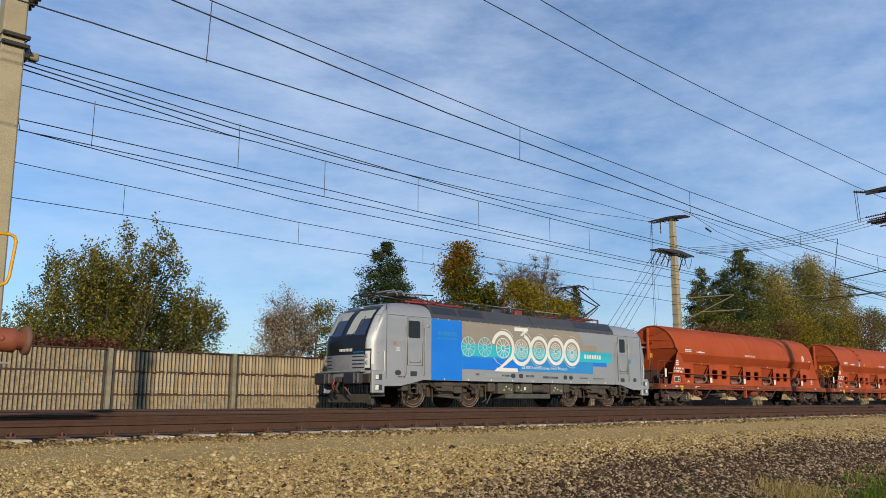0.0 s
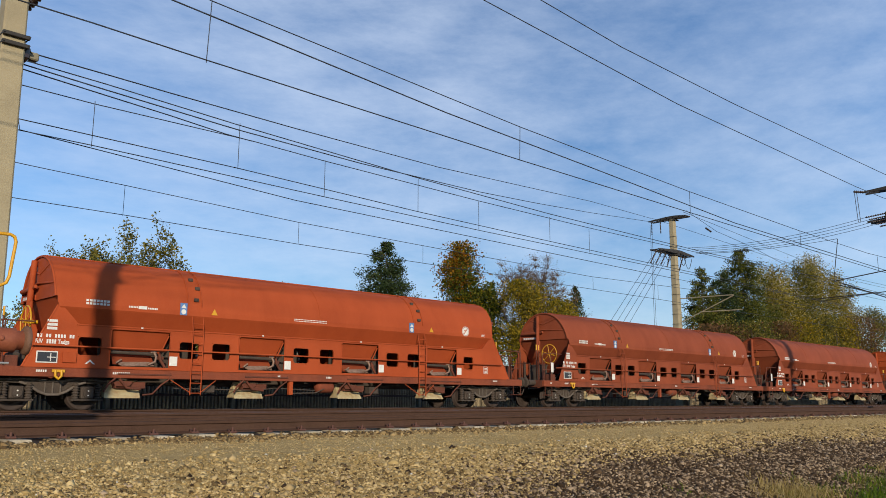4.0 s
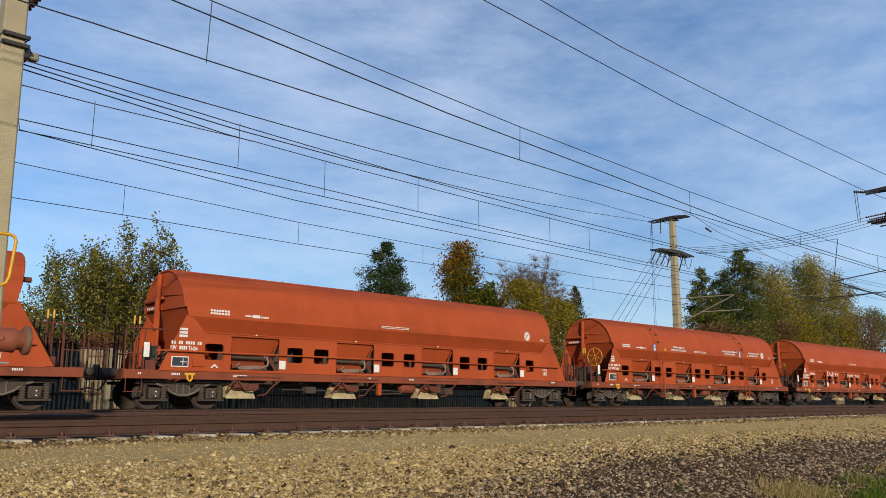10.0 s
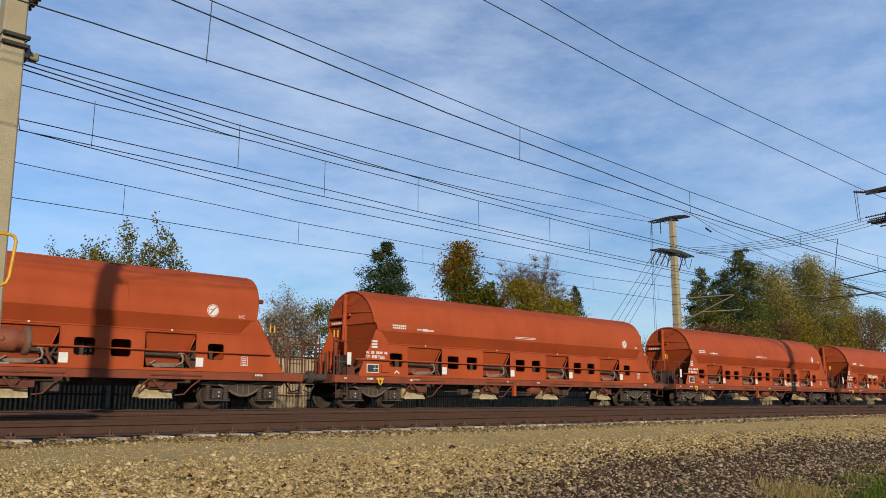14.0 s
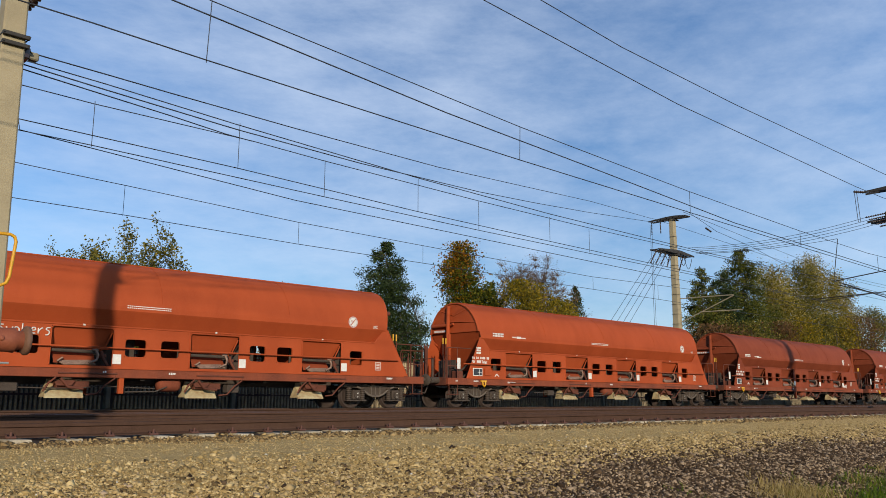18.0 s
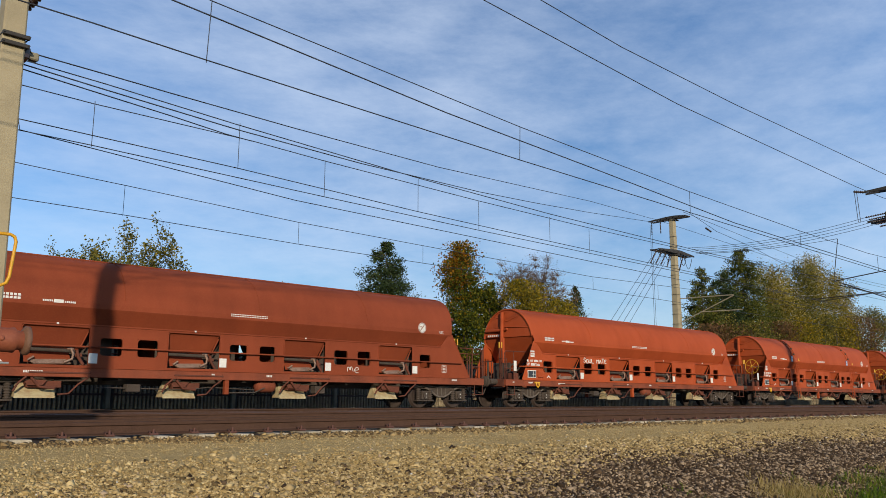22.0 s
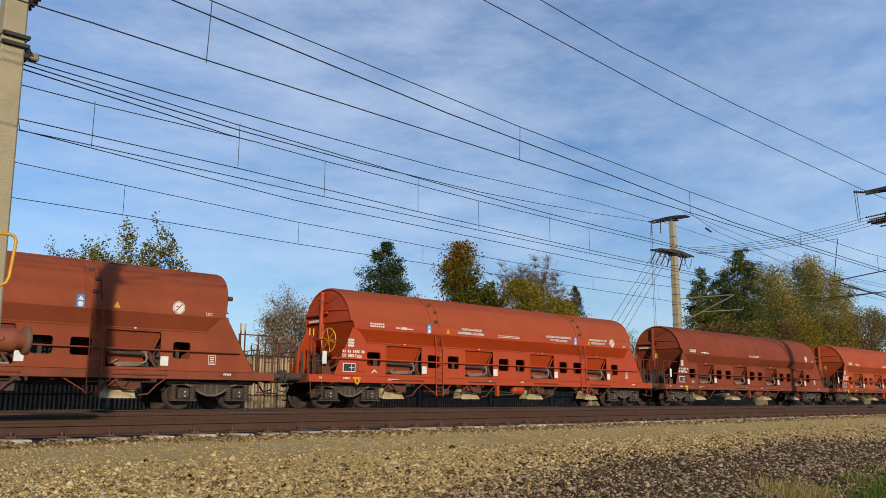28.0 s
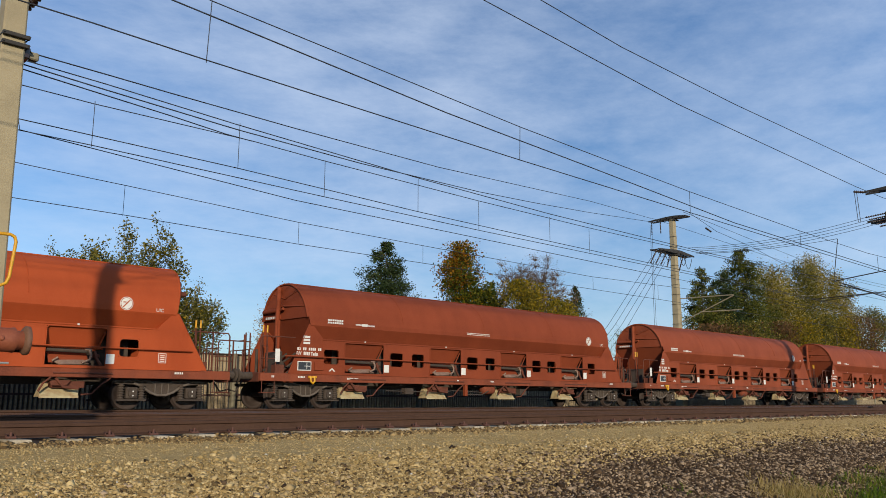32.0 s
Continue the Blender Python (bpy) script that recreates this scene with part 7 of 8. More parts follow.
# ---- wagon parked on the near track: its end just reaches into the view ----
def build_parked():
    P = material("weathered_red_brown_paint", (0.27, 0.075, 0.035), (0.17, 0.05, 0.028), rough=0.7, scale=2.5, fine=30, third=(0.34, 0.12, 0.06), bump=0.05)
    HEAD = material("rusty_buffer_head", (0.17, 0.085, 0.05), (0.10, 0.045, 0.028), rough=0.75, scale=5, fine=40, third=(0.26, 0.15, 0.09), amount=0.8, bump=0.2)
    w = thing("parked_wagon", "rust-red flat wagon parked with a yellow grab rail", "freight wagon", at=(0, TRACKS[0], 0))
    x = 2.56
    part("frame", Mesh().box(x - 13.0, x, -1.3, 1.3, 0.9, 1.2, 0.02), P, w, "rust-red underframe")
    part("headstock", Mesh().box(x, x + 0.1, -1.35, 1.35, 0.82, 1.26, 0.01), P, w)
    for s in (-1, 1):
        b = part("buffer", Mesh().lathe([(x + 0.1, 0.18), (x + 0.12, 0.15), (x + 0.5, 0.148), (x + 0.57, 0.158), (x + 0.6, 0.12), (x + 0.72, 0.12)], (0, s * 0.875, 1.02), "x", 24), P, w, "rust-red buffer housing")
        part("buffer_head", Mesh().lathe([(x + 0.66, 0.10), (x + 0.68, 0.165), (x + 0.70, 0.182), (x + 0.74, 0.178), (x + 0.76, 0.1)], (0, s * 0.875, 1.02), "x", 28), HEAD, b, "rusty brown buffer head")
        for k in range(2):
            part("bolt", Mesh().lathe([(-0.16, 0.02), (-0.15, 0.035), (-0.12, 0.04)], (x + 0.33 + 0.07 * k, s * 0.875, 1.03), "y", 8), P, b)
        part("sill", Mesh().box(x - 13, x - 0.02, s * 1.3, s * 1.36, 0.88, 1.22, 0.01), P, w)
    part("coupling", Mesh().box(x + 0.1, x + 0.4, -0.1, 0.1, 0.95, 1.1, 0.02).tube([(x + 0.38, 0, 1.0), (x + 0.5, 0, 0.7), (x + 0.45, 0, 0.45)], 0.04, 6), UNDER, w)
    part("grab_rail", Mesh().tube([(x + 0.05, -0.88, 2.33), (x + 0.42, -0.88, 2.335), (x + 0.47, -0.88, 2.31), (x + 0.49, -0.88, 2.25), (x + 0.45, -0.88, 1.80), (x + 0.42, -0.88, 1.72), (x + 0.36, -0.88, 1.685), (x + 0.05, -0.88, 1.67)], 0.021, 10), YELLOW, w, "yellow tubular grab rail")
    part("rail_post", Mesh().box(x + 0.0, x + 0.06, -0.94, -0.82, 1.2, 2.42, 0.01), P, w)
    part("end_wall", Mesh().box(x - 0.1, x, -1.3, 1.3, 1.2, 2.2, 0.015), P, w, "low end wall")
    part("deck", Mesh().box(x - 13.0, x - 0.1, -1.3, 1.3, 1.2, 1.24), P, w)
    part("tail_bracket", Mesh().tube([(x + 0.1, -1.3, 0.72), (x + 0.42, -1.3, 0.72)], 0.015, 6), PALE_STEEL, w)
    for xc in (x - 2.6, x - 10.4):
        build_bogie(w, xc)


build_parked()
# ---- trees, shrubs, grass, loose stones ----
LEAF_OLIVE = leaf_material("olive_leaves", (0.036, 0.044, 0.011), (0.15, 0.14, 0.03), (0.36, 0.285, 0.085))
LEAF_DARK = leaf_material("needles", (0.013, 0.024, 0.008), (0.032, 0.052, 0.016), (0.075, 0.095, 0.03), through=0.15)
LEAF_PINE = leaf_material("pine_needles", (0.03, 0.042, 0.009), (0.085, 0.095, 0.018), (0.2, 0.185, 0.04), through=0.2)
LEAF_YELLOW = leaf_material("yellowing_leaves", (0.06, 0.062, 0.012), (0.24, 0.185, 0.028), (0.46, 0.31, 0.05))
LEAF_BIRCH = leaf_material("birch_leaves", (0.08, 0.075, 0.014), (0.26, 0.205, 0.04), (0.56, 0.44, 0.15))
LEAF_RUST = leaf_material("rusty_leaves", (0.075, 0.045, 0.02), (0.17, 0.09, 0.04), (0.28, 0.16, 0.075))
LEAF_PALE = leaf_material("pale_birch_leaves", (0.22, 0.17, 0.10), (0.42, 0.33, 0.215), (0.62, 0.53, 0.40))
LEAF_HEDGE = leaf_material("dark_red_leaves", (0.05, 0.02, 0.012), (0.13, 0.05, 0.03), (0.25, 0.11, 0.06))
LEAF_ORANGE = leaf_material("orange_leaves", (0.12, 0.05, 0.008), (0.28, 0.12, 0.012), (0.42, 0.22, 0.02))
LEAF_IVY = leaf_material("ivy_leaves", (0.024, 0.04, 0.008), (0.08, 0.1, 0.017), (0.26, 0.22, 0.035))
TWIG = material("twigs", (0.16, 0.115, 0.085), (0.10, 0.07, 0.05), rough=0.9, scale=3, bump=0.0)
GRASS = leaf_material("grass_blades", (0.035, 0.07, 0.008), (0.10, 0.16, 0.015), (0.2, 0.235, 0.03))
STRAW = leaf_material("dry_grass", (0.22, 0.15, 0.05), (0.42, 0.31, 0.12), (0.6, 0.48, 0.24))


def leaves(name, centres, size, mat, parent, seed, flat=0.0, label="", long=1.6):
    """Many small pointed leaves, each turned its own way, as one mesh."""
    r = np.random.default_rng(seed)
    c = np.asarray(centres, dtype=np.float64)
    n = len(c)
    a = r.normal(size=(n, 3))
    a[:, 2] *= (1 - flat)
    a /= np.linalg.norm(a, axis=1)[:, None] + 1e-9
    b = np.cross(a, r.normal(size=(n, 3)))
    b /= np.linalg.norm(b, axis=1)[:, None] + 1e-9
    s = (size * r.uniform(0.55, 1.35, n))[:, None]
    v = np.stack([c - a * s * long / 2, c + b * s * 0.5, c + a * s * long / 2, c - b * s * 0.5], axis=1).reshape(-1, 3)
    f = np.arange(4 * n).reshape(-1, 4)
    ob = new(name, cloud_mesh(name, v, f, mat))
    ob.parent = parent
    return tagged(ob, label)


def branches(mesh, start, end, r0, r1, rng, bend=0.12, n=5):
    a, b = Vector(start), Vector(end)
    side = Vector(rng.normal(size=3)) * (b - a).length * bend
    pts = [a + (b - a) * t + side * math.sin(math.pi * t) for t in [i / n for i in range(n + 1)]]
    mesh.tube(pts, r0, 5, r_end=r1)
    return pts


def bush_tree(x, y, base, top, w):
    """A many-stemmed tree whose shoots fan out and stand up like brooms."""
    rng = np.random.default_rng(11)
    tree = thing("tree", "bushy many-stemmed tree with olive autumn leaves behind the fence", "tree", at=(x, y, base))
    wood, pts = Mesh(), []
    for k in range(105):
        u = -1 + 2 * ((k * 34) % 105 + rng.uniform(0.1, 0.9)) / 105
        d = rng.uniform(-1, 1)
        h = (top - base) * (0.88 - 0.44 * abs(u) ** 2.4 + 0.05 * math.sin(9 * u)) * rng.uniform(0.76, 1.0)
        if k < 5:
            u, h = ((0.03, 1.0), (0.45, 0.90), (-0.55, 0.88), (0.10, 0.97), (-0.06, 0.92))[k][0], (top - base) * ((0.03, 1.0), (0.45, 0.90), (-0.55, 0.88), (0.10, 0.97), (-0.06, 0.92))[k][1]
        e = (u * w * 0.46, d * w * 0.35, h)
        line = branches(wood, (u * 0.9, d * 0.8, 0), e, 0.06, 0.006, rng, 0.06, 7)
        thick = 0.62 if k >= 5 else 0.32
        for q in range(17 if k >= 5 else 18):
            t = min(0.999, rng.beta(1.6, 0.95)) if q > 1 else 0.99 - 0.06 * q
            i = min(6, int(t * 7))
            p = np.array(line[i].lerp(line[i + 1], t * 7 - i)) + rng.normal(size=3) * (thick * (1.1 - t * 0.8))
            size = 0.26 * (1.2 - 0.6 * t)
            pts.append(p + rng.normal(size=(42, 3)) * size * np.array((0.8, 0.8, 1.2)))
    for k in range(26):
        a = rng.uniform(0, 2 * math.pi)
        e = Vector((math.cos(a) * w * 0.48, math.sin(a) * w * 0.4, rng.uniform(0.9, 2.6) + 1.6))
        line = branches(wood, (0, 0, 1.2), e, 0.05, 0.01, rng, 0.1, 7)
        for q in range(620):
            t = rng.beta(3, 1.2)
            i = min(6, int(t * 7))
            pts.append((np.array(line[i].lerp(line[i + 1], t * 7 - i)) + rng.normal(size=3) * 0.34)[None])
    part("trunk", wood, BARK, tree, "slender dark stems")
    pts = np.concatenate(pts)
    cut = rng.random(len(pts)) < 0.9
    leaves("crown", pts[cut], 0.072, LEAF_OLIVE, tree, 1, label="olive and yellowing foliage")
    leaves("yellow_leaf", pts[~cut], 0.066, LEAF_YELLOW, tree, 2)


def conifer(x, y, base, top, w, mat, seed, label, dense=1.0, bare=0.0, power=0.62):
    """A spruce or pine: straight trunk and whorls of drooping boughs set with needles."""
    rng = np.random.default_rng(seed)
    tree = thing("conifer_tree", label, "conifer", at=(x, y, base))
    h = top - base
    wood, pts = Mesh(), []
    wood.tube([(0, 0, -0.2), (0.05, 0, h * 0.5), (0, 0, h)], 0.22, 7, r_end=0.02)
    z = h * bare + 0.4
    while z < h - 0.15:
        t = z / h
        reach = w * (1 - t) ** power * 0.95 + 0.1
        for k in range(max(4, int(8 * (1 - t) + 4))):
            a = rng.uniform(0, 2 * math.pi)
            L = reach * rng.uniform(0.65, 1.12)
            e = Vector((math.cos(a) * L, math.sin(a) * L, z + 0.12 * L - 0.28 * L * rng.uniform(0.2, 1.4)))
            line = branches(wood, (0, 0, z), e, 0.03, 0.006, rng, 0.05, 4)
            for q in range(int(64 * dense * (0.4 + L))):
                s = rng.beta(1.6, 1.0)
                i = min(3, int(s * 4))
                pts.append(np.array(line[i].lerp(line[i + 1], s * 4 - i)) + rng.normal(size=3) * np.array((0.14, 0.14, 0.16)) * (0.6 + 0.42 * L))
        z += rng.uniform(0.28, 0.5)
    part("trunk", wood, BARK, tree)
    leaves("crown", pts, 0.105, mat, tree, seed, flat=0.2, label="dark needle boughs", long=2.2)


def broadleaf(x, y, base, top, w, mat, seed, label, n=9000, size=0.16, crown_from=0.25, droop=0.0, bark=None, lean=0.0, depth=0.8, category="tree", extra=None, gaps=0.35, stems=1):
    """A tree with a tapered trunk, limbs, and a crown of clumped leaves with gaps."""
    rng = np.random.default_rng(seed)
    tree = thing("tree" if category == "tree" else "shrub", label, category, at=(x, y, base))
    h = top - base
    wood, pts = Mesh(), []
    for s in range(stems):
        o = 0 if stems == 1 else (s - (stems - 1) / 2) * w * 0.28
        branches(wood, (o * 0.4, 0, -0.2), (o + lean * h, 0, h * 0.93), 0.02 * h + 0.04, 0.02, rng, 0.03, 6)
        k = int(26 / stems) + 6
        for i in range(k):
            t = crown_from + (1 - crown_from) * (i + 0.5) / k
            a = rng.uniform(0, 2 * math.pi)
            env = math.sin(math.pi * min(1, max(0.06, (t - crown_from * 0.6) / (1.08 - crown_from * 0.6)))) ** 0.7
            L = w * 0.5 * env * rng.uniform(0.65, 1.1) / (1 if stems == 1 else 1.3)
            z = h * t
            e = Vector((o + lean * z + math.cos(a) * L, math.sin(a) * L * depth, min(h, z + 0.35 * L - droop * L)))
            line = branches(wood, (o * t + lean * z, 0, z * 0.86), e, 0.012 * h * (1.1 - t) + 0.012, 0.008, rng, 0.1, 5)
            for c in range(5):
                u = rng.uniform(0.35, 1.05)
                j = min(4, int(min(u, 0.99) * 5))
                cc = np.array(line[j].lerp(line[j + 1], min(u, 0.99) * 5 - j)) + rng.normal(size=3) * 0.16 * L
                rad = max(0.25, 0.22 * w * rng.uniform(0.5, 1.0) * (1 - gaps))
                m = int(n / (k * 5 * stems))
                q = rng.normal(size=(m, 3)) * rad * np.array((1, depth, 0.8)) * 0.6
                if droop:
                    q[:, 2] -= np.abs(rng.normal(size=m)) * droop * rad * 1.8
                pts.append(cc + q)
    part("trunk", wood, bark or BARK, tree)
    pts = np.concatenate(pts)
    pts = pts[pts[:, 2] < h + 0.2]
    if extra:
        hot = extra[1](pts, rng)
        leaves("coloured_leaf", pts[hot], size, extra[0], tree, seed + 50)
        pts = pts[~hot]
    leaves("crown", pts, size, mat, tree, seed)
    return tree


def bare_tree(x, y, base, top, w, seed, label, twigs=1500, leafy=2500, mat=None):
    """A nearly leafless tree: limbs that fork again and again into fine twigs."""
    rng = np.random.default_rng(seed)
    tree = thing("tree", label, "tree", at=(x, y, base))
    h = top - base
    wood, fine, tips = Mesh(), Mesh(), []
    for s in range(9):
        u = rng.uniform(-1, 1)
        e = Vector((u * w * 0.4, rng.uniform(-1, 1) * w * 0.25, h * (0.9 - 0.35 * abs(u)) * rng.uniform(0.8, 1.0)))
        limb = branches(wood, (u * 0.6, 0, 0), e, 0.14, 0.03, rng, 0.08, 6)
        for b in range(9):
            i = rng.integers(2, 7)
            q = limb[i]
            d = Vector((rng.normal() * 0.8, rng.normal() * 0.6, abs(rng.normal()) * 0.8 + 0.5)).normalized() * h * rng.uniform(0.12, 0.26)
            sub = branches(wood, q, q + d, 0.03, 0.01, rng, 0.1, 4)
            for t in range(max(2, int(twigs / 81))):
                p = sub[rng.integers(1, 5)]
                dd = Vector((rng.normal(), rng.normal(), abs(rng.normal()) + 0.4)).normalized() * rng.uniform(0.4, 1.1)
                mid = p + dd * 0.5 + Vector(rng.normal(size=3)) * 0.08
                fine.tube([p, mid, p + dd], 0.014, 3, r_end=0.006)
                tips.append(np.array(p + dd))
    part("trunk", wood, BARK, tree)
    part("twig", fine, TWIG, tree, "bare brown twigs")
    if leafy:
        tips = np.array(tips)
        pts = tips[rng.integers(0, len(tips), leafy)] + rng.normal(size=(leafy, 3)) * 0.28
        leaves("crown", pts, 0.085, mat or LEAF_RUST, tree, seed + 1, label="last rusty leaves")


def build_trees():
    g = ground_height(36)
    bush_tree(14.3, 36.0, g, 8.0, 9.6)
    bare_tree(33.2, 52.0, g, 7.5, 4.6, 21, "small birch with thin pale autumn leaves", 3200, 11000, LEAF_PALE)
    broadleaf(36.5, 52.5, g, 7.9, 4.4, LEAF_OLIVE, 22, "low yellowish bush behind the fence", 12000, 0.09, 0.1, category="shrub", droop=0.3)
    conifer(49.4, 60.0, g, 15.4, 6.6, LEAF_DARK, 23, "dense dark green spruce", 1.15)
    bare_tree(52.0, 60.0, g, 12.6, 5.0, 24, "bare pale shrub beside an ivy-covered trunk", 1300, 0)
    broadleaf(55.2, 55.0, g, 15.2, 5.2, LEAF_IVY, 25, "ivy-covered column of a tree with an orange top", 30000, 0.14, 0.1, depth=0.9, gaps=0.0,
              extra=(LEAF_ORANGE, lambda p, r: r.random(len(p)) < np.clip((p[:, 2] - 10.0) / 9.0 - p[:, 0] * 0.09, 0.02, 0.75)))
    broadleaf(57.8, 54.5, g, 11.6, 3.8, LEAF_IVY, 26, "dark ivy-grown lower tree", 8000, 0.17, 0.1, gaps=0.1)
    bare_tree(66.5, 58.0, g, 17.4, 13.5, 27, "large nearly bare brown tree with fine twigs", 10500, 8000, LEAF_RUST)
    bare_tree(71.5, 58.0, g, 15.6, 10.0, 33, "nearly bare brown tree with fine twigs", 5200, 3600, LEAF_RUST)
    broadleaf(58.6, 50.0, g, 11.2, 7.0, LEAF_YELLOW, 28, "yellow-green rounded bush with dense foliage", 20000, 0.12, 0.12, gaps=0.1)
    broadleaf(64.5, 51.0, g, 10.0, 6.0, LEAF_YELLOW, 34, "yellow-green bush with dense foliage", 14000, 0.12, 0.12, gaps=0.1)
    conifer(79.0, 60.0, g, 13.8, 2.6, LEAF_DARK, 29, "slim young dark fir behind other trees", 0.9)
    bare_tree(68.0, 45.0, g, 8.0, 3.5, 30, "thin shrub with bluish leaves", 700, 1500, LEAF_OLIVE)
    # the wood beside the line further on
    conifer(91.8, 45.0, g, 18.1, 6.2, LEAF_PINE, 41, "tall dark pine with broad boughs", 1.0, 0.1, power=0.45)
    conifer(87.6, 45.5, g, 14.9, 4.6, LEAF_DARK, 40, "dark pine standing close to a taller one", 0.9, 0.1, power=0.5)
    conifer(82.0, 45.0, g, 14.8, 4.0, LEAF_PINE, 42, "slim green pine behind the railway mast", 0.9, 0.1, power=0.55)
    broadleaf(85.2, 45.6, g, 10.5, 6.0, LEAF_OLIVE, 43, "olive shrub under tall pines", 9000, 0.15, 0.1)
    for i, (bx, by, tz, wide) in enumerate(((97.6, 44.0, 17.8, 8.0), (102.6, 46.0, 18.9, 9.0), (106.8, 44.5, 19.6, 8.0), (111.0, 45.0, 21.4, 9.0), (116.2, 46.0, 21.4, 9.0), (120.6, 45.0, 19.0, 8.0))):
        broadleaf(bx, by, g, tz, wide, LEAF_BIRCH if i != 2 else LEAF_OLIVE, 44 + i, "tall birch with hanging yellow-olive autumn leaves", 26000, 0.12, 0.15, droop=0.9, bark=BIRCH, gaps=0.35, lean=0.008 * (i - 2), stems=1 + i % 2)
    for i, (bx, by, tz, m) in enumerate(((80.0, 42.0, 8.0, LEAF_RUST), (86.0, 41.0, 8.6, LEAF_OLIVE), (92.0, 41.5, 9.0, LEAF_RUST), (98.0, 41.0, 9.8, LEAF_YELLOW), (105.0, 41.5, 10.6, LEAF_OLIVE),
                                         (112.0, 42.0, 10.8, LEAF_YELLOW), (119.0, 42.0, 11.6, LEAF_RUST), (127.0, 43.0, 13.6, LEAF_OLIVE), (133.5, 43.0, 12.6, LEAF_RUST), (142.0, 44.0, 12.8, LEAF_OLIVE), (151.0, 44.0, 12.0, LEAF_RUST), (162.0, 45.0, 12.5, LEAF_OLIVE))):
        broadleaf(bx, by, g, tz, 8.5, m, 60 + i, ("rusty brown shrub at the wood's edge", "olive shrub at the wood's edge", "yellowing shrub at the wood's edge")[0 if m is LEAF_RUST else 1 if m is LEAF_OLIVE else 2], 10000, 0.14, 0.05, category="shrub", gaps=0.15, stems=2)
    # reddish hedge that looks over the barrier
    hedge = thing("hedge", "dark red-leaved hedge looking over the noise barrier", "hedge", at=(0, 30.4, ground_height(30)))
    rng = np.random.default_rng(9)
    stems = Mesh()
    for k in range(14):
        stems.tube([(8.0 + 0.3 * k, 0, 0), (8.0 + 0.3 * k + rng.normal() * 0.1, rng.normal() * 0.1, 2.3)], 0.02, 5, r_end=0.008)
    part("stem", stems, BARK, hedge)
    pts = rng.normal(size=(9000, 3)) * np.array((0.0, 0.2, 0.16)) + np.stack([rng.uniform(7.6, 12.4, 9000), np.zeros(9000), rng.uniform(2.0, 2.62, 9000)], axis=1)
    leaves("foliage", pts, 0.07, LEAF_HEDGE, hedge, 10)


def build_stones():
    """Loose stones on the bank and the path, and grit, each of its own shape."""
    base = np.array([(1, 0, 0), (-1, 0, 0), (0, 1, 0), (0, -1, 0), (0, 0, 1), (0, 0, -1)], dtype=float)
    tri = np.array([(0, 2, 4), (2, 1, 4), (1, 3, 4), (3, 0, 4), (2, 0, 5), (1, 2, 5), (3, 1, 5), (0, 3, 5)])

    def scatter(name, label, n, y_from, y_to, size, mat, seed, x_pow=1.6, x_max=55.0, z_off=0.0):
        r = np.random.default_rng(seed)
        y = y_from(r, n)
        x = 0.3 + (x_max - 0.3) * r.random(n) ** x_pow
        keep = (y > 3.6) & (y < 23.0)
        if name in ("bank_stones", "gravel_edge"):
            keep &= y > 6.95 - 2.2 * np.clip((10 - x) / 5, 0, 1) + 0.25 * np.sin(x * 0.9) + r.normal(size=n) * 0.22
        if y_from is slope:
            keep &= (y < 7.25 + 0.25 * np.sin(x * 0.9) - 1.3 * np.clip((9 - x) / 5, 0, 1) + r.normal(size=n) * 0.2)
        x, y = x[keep], y[keep]
        n = len(x)
        s = size * np.exp(r.normal(size=n) * 0.35) * (1 + 0.012 * x)
        z = np.interp(y, [a for a, _ in SECTION], [b for _, b in SECTION])
        z += np.array([swell(a, b) if 3.3 < b < 10.1 else 0.0 for a, b in zip(x, y)])
        q = np.linalg.qr(r.normal(size=(n, 3, 3)))[0]
        dims = s[:, None] * r.uniform(0.55, 1.15, (n, 3))
        v = base[None] * dims[:, None, :] * r.uniform(0.7, 1.25, (n, 6, 1))
        v = np.einsum("nij,nkj->nki", q, v)
        v[:, :, 2] *= 0.8
        v += np.stack([x, y, z + s * 0.15 + z_off], axis=1)[:, None, :]
        f = tri[None] + (np.arange(n) * 6)[:, None, None]
        ob = new(name, cloud_mesh(name, v.reshape(-1, 3), f.reshape(-1, 3), mat))
        tagged(ob, label, "gravel", kind="stuff")

    def slope(r, n):
        return np.clip(r.normal(5.75, 0.75, n), 4.2, 7.6)

    def edge(r, n):
        return np.clip(r.normal(7.05, 0.55, n), 5.3, 9.2)

    def path(r, n):
        return r.uniform(6.6, 10.4, n)

    G1 = leaf_material("grey_stones", (0.024, 0.015, 0.009), (0.10, 0.066, 0.04), (0.46, 0.345, 0.235), rough=0.85, through=0.0)
    G2 = leaf_material("tan_stones", (0.25, 0.172, 0.078), (0.46, 0.335, 0.16), (0.64, 0.495, 0.275), rough=0.9, through=0.0)
    G4 = leaf_material("shoulder_stones", (0.09, 0.06, 0.032), (0.25, 0.17, 0.085), (0.44, 0.32, 0.165), rough=0.9, through=0.0)
    G5 = leaf_material("bank_stones", (0.09, 0.06, 0.03), (0.33, 0.235, 0.115), (0.60, 0.455, 0.25), rough=0.9, through=0.0)
    G3 = leaf_material("pale_stones", (0.5, 0.46, 0.4), (0.62, 0.58, 0.5), (0.74, 0.7, 0.62), rough=0.8, through=0.0)
    scatter("gravel_bank", "loose grey and brown gravel stones on the bank", 130000, slope, None, 0.0185, G1, 1)
    scatter("bank_stones", "tan and brown stones down the bank", 52000, lambda r, n: np.clip(r.normal(6.55, 0.6, n), 4.9, 8.0), None, 0.019, G5, 8)
    scatter("gravel_edge", "tan and brown stones at the path's edge", 52000, edge, None, 0.016, G2, 2)
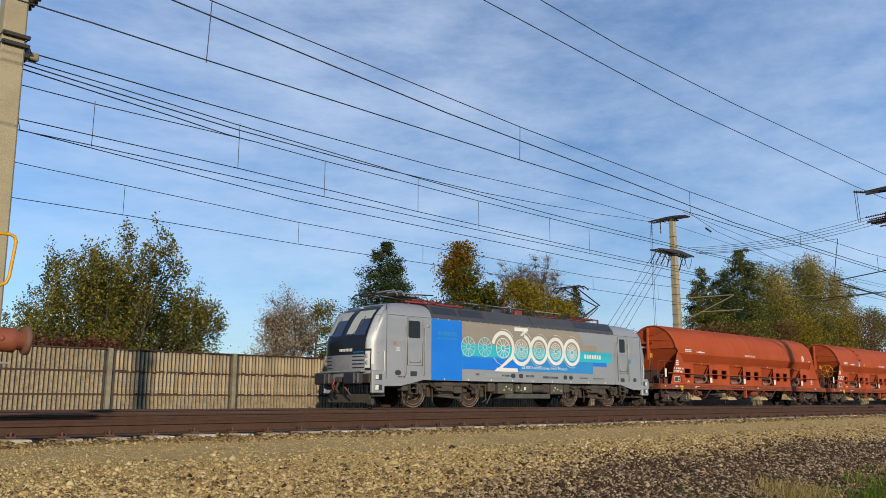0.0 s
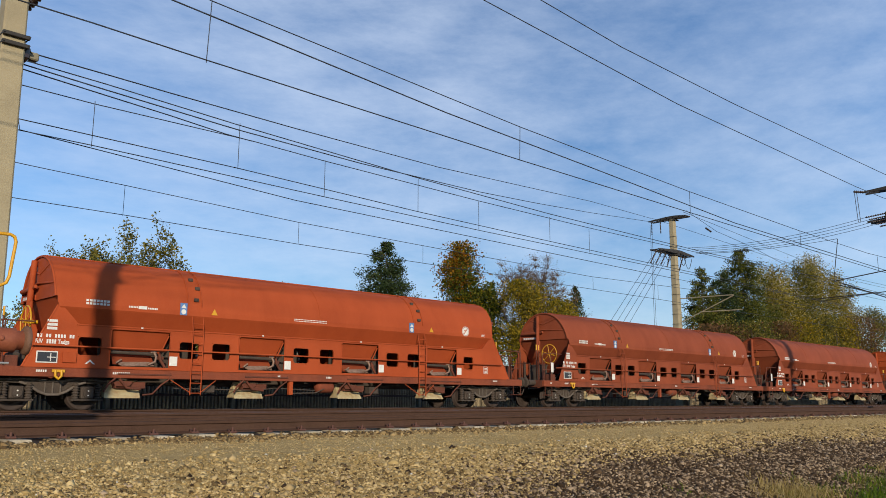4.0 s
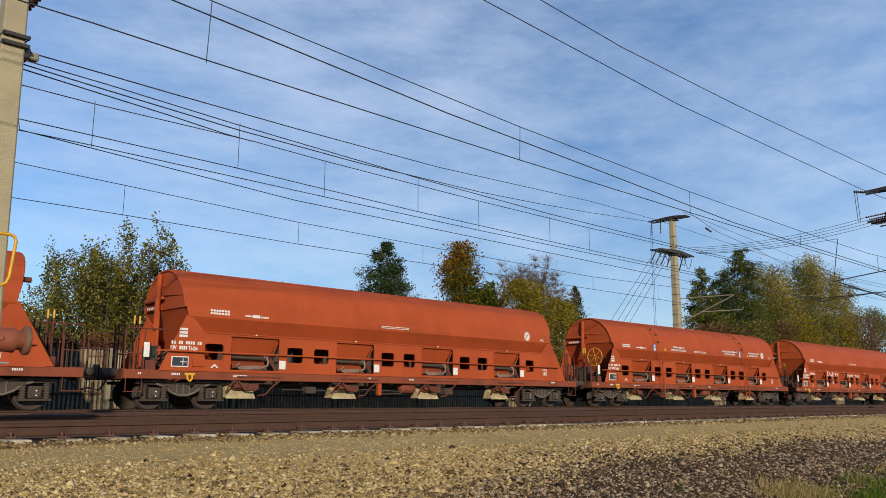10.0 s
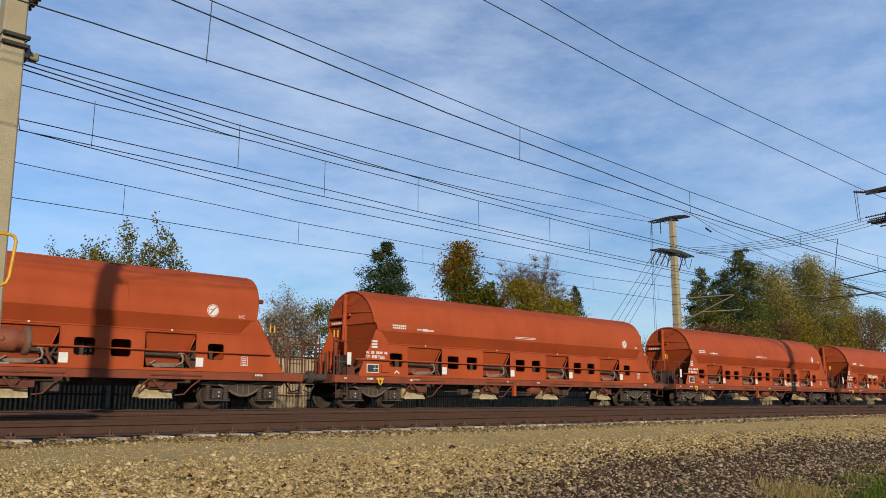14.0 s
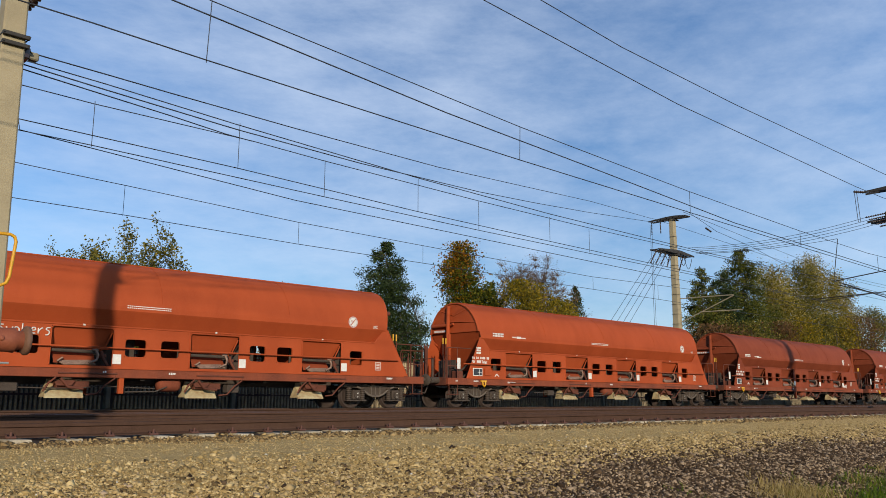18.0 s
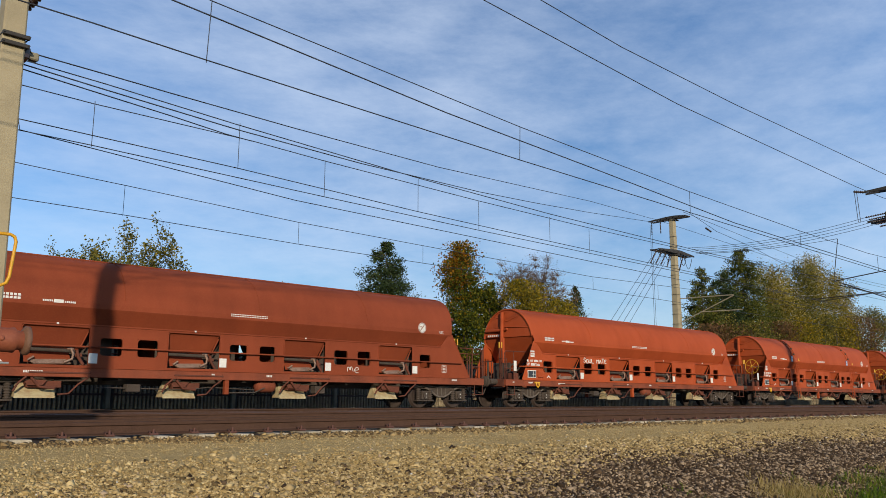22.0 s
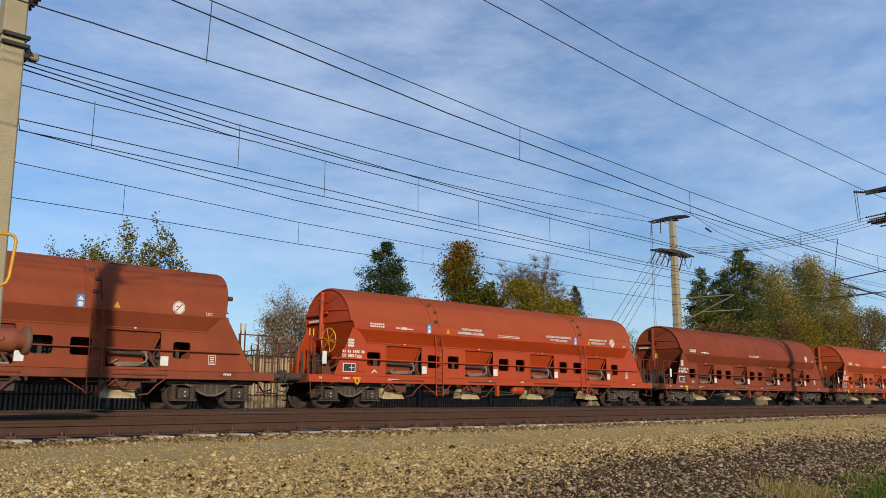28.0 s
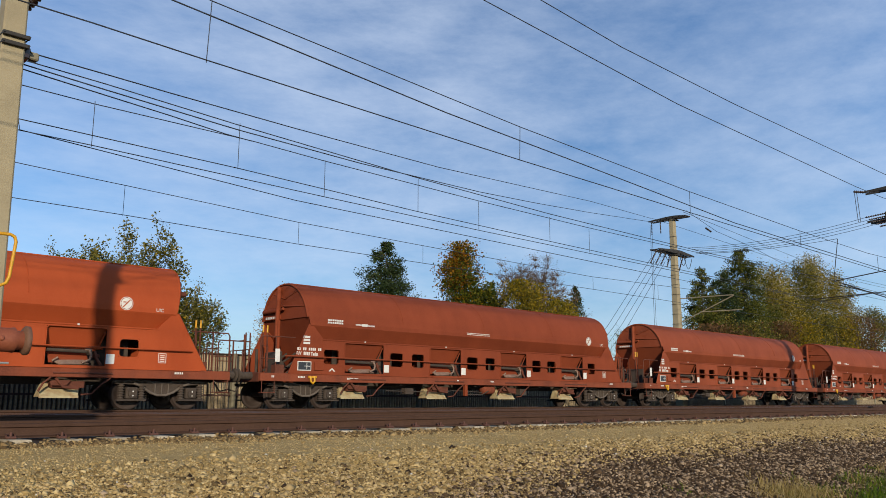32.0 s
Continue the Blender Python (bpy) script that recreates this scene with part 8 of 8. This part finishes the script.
    scatter("gravel_mix", "grey stones strewn over the tan grit", 11000, lambda r, n: np.clip(r.normal(6.0, 0.75, n), 4.6, 8.6), None, 0.02, G1, 3, x_pow=2.0)
    scatter("path_grit", "fine tan grit with small pebbles", 120000, path, None, 0.0075, G2, 4)
    scatter("shoulder_stones", "brown and tan stones between the sleeper ends", 9000, lambda r, n: np.clip(r.normal(10.35, 0.22, n), 9.7, 10.95), None, 0.026, G4, 6)
    scatter("pale_pebbles", "pale pebbles scattered between the tracks", 320, lambda r, n: np.where(r.random(n) < 0.75, r.normal(20.9, 0.35, n), r.normal(15.0, 0.5, n)), None, 0.045, G3, 7)
    scatter("pale_pebbles", "small pale pebbles down the dark bank", 1500, slope, None, 0.011, G3, 9)
    scatter("pale_pebbles", "scattered pale pebbles among the gravel", 300, edge, None, 0.014, G3, 5)


def build_grass():
    """Tufts at the foot of the bank: green blades with dry stalks between them."""
    rng = np.random.default_rng(31)

    def tufts(name, label, spots, n, height, width, mat, seed):
        r = np.random.default_rng(seed)
        root = np.array(spots)[r.integers(0, len(spots), n)]
        root = root + np.stack([r.normal(size=n) * 0.11, r.normal(size=n) * 0.11, np.zeros(n)], axis=1)
        root[:, 2] = np.interp(root[:, 1], [a for a, _ in SECTION], [b for _, b in SECTION]) - 0.02
        h = height * r.uniform(0.45, 1.2, n)
        a = r.uniform(0, 2 * math.pi, n)
        side = np.stack([np.cos(a), np.sin(a), np.zeros(n)], axis=1) * (width * r.uniform(0.6, 1.3, n))[:, None]
        lean = np.stack([r.normal(size=n) * 0.35, r.normal(size=n) * 0.35, np.ones(n)], axis=1) * h[:, None]
        bend = np.stack([r.normal(size=n) * 0.3, r.normal(size=n) * 0.3, -np.abs(r.normal(size=n)) * 0.2], axis=1) * h[:, None]
        v = np.stack([root - side, root + side, root + lean * 0.55 + side * 0.7, root + lean * 0.55 - side * 0.7, root + lean + bend + side * 0.05, root + lean + bend - side * 0.05], axis=1)
        f = np.array([(0, 1, 2, 3), (3, 2, 4, 5)])[None] + (np.arange(n) * 6)[:, None, None]
        tagged(new(name, cloud_mesh(name, v.reshape(-1, 3), f.reshape(-1, 4), mat)), label, "grass", kind="stuff")

    low = [(x, y, 0) for x, y in zip(rng.uniform(4, 60, 5200), rng.uniform(1.6, 5.4, 5200)) if y < 5.0 + 0.45 * noise.noise((x * 0.4, 1, 7)) or rng.random() < 0.08]
    low = [q for q in low if q[0] > 12.5 + 0.4 * rng.normal() or q[1] < 4.3]
    tufts("grass", "tufts of green meadow grass at the foot of the bank", low, 110000, 0.18, 0.006, GRASS, 1)
    dry = [(x, y, 0) for x, y in zip(rng.uniform(4, 40, 90), rng.uniform(4.2, 5.5, 90))]
    tufts("dry_grass", "dry yellow grass stalks growing out of the gravel", dry, 1500, 0.24, 0.004, STRAW, 2)
    patch = [(x, y, 0) for x, y in zip(rng.uniform(10.6, 12.3, 50), rng.uniform(4.85, 5.4, 50))]
    tufts("dry_grass", "patch of dry straw-coloured grass at the meadow edge", patch, 1200, 0.15, 0.004, STRAW, 4)
    tufts("weeds", "low green weeds in the gravel", [(x, y, 0) for x, y in zip(rng.uniform(3, 30, 60), rng.uniform(4.6, 5.8, 60))], 2200, 0.10, 0.008, GRASS, 3)


build_trees()
build_stones()
build_grass()
# ---- motion: the train gathers speed past the camera ----
def gone(t):
    """Metres that the train has rolled by t seconds."""
    return 12.974 * t + 0.0646 * t * t


# how far each wagon's middle lies off an even spacing
SHIFT = (0.62, 0.4, 0.62, 0.1, 0.15, 0.0, -0.05, -0.23, -0.2, -0.22, -0.25, -0.23, -0.3, -0.3, -0.22, -0.1, -0.15, -0.17, -0.08, -0.05, 0.12, -0.06, -0.06, -0.06)


def motions():
    times = [float(t) for t in range(0, 33)]
    for i, w in enumerate(WAGONS):
        walk(w, [(t, pose(46.69 + 21.846 * i + SHIFT[i] - gone(t), TRACKS[2], 0)) for t in times])
    walk(LOCO, [(t, pose(27.04 - gone(t), TRACKS[2], 0)) for t in times])


motions()
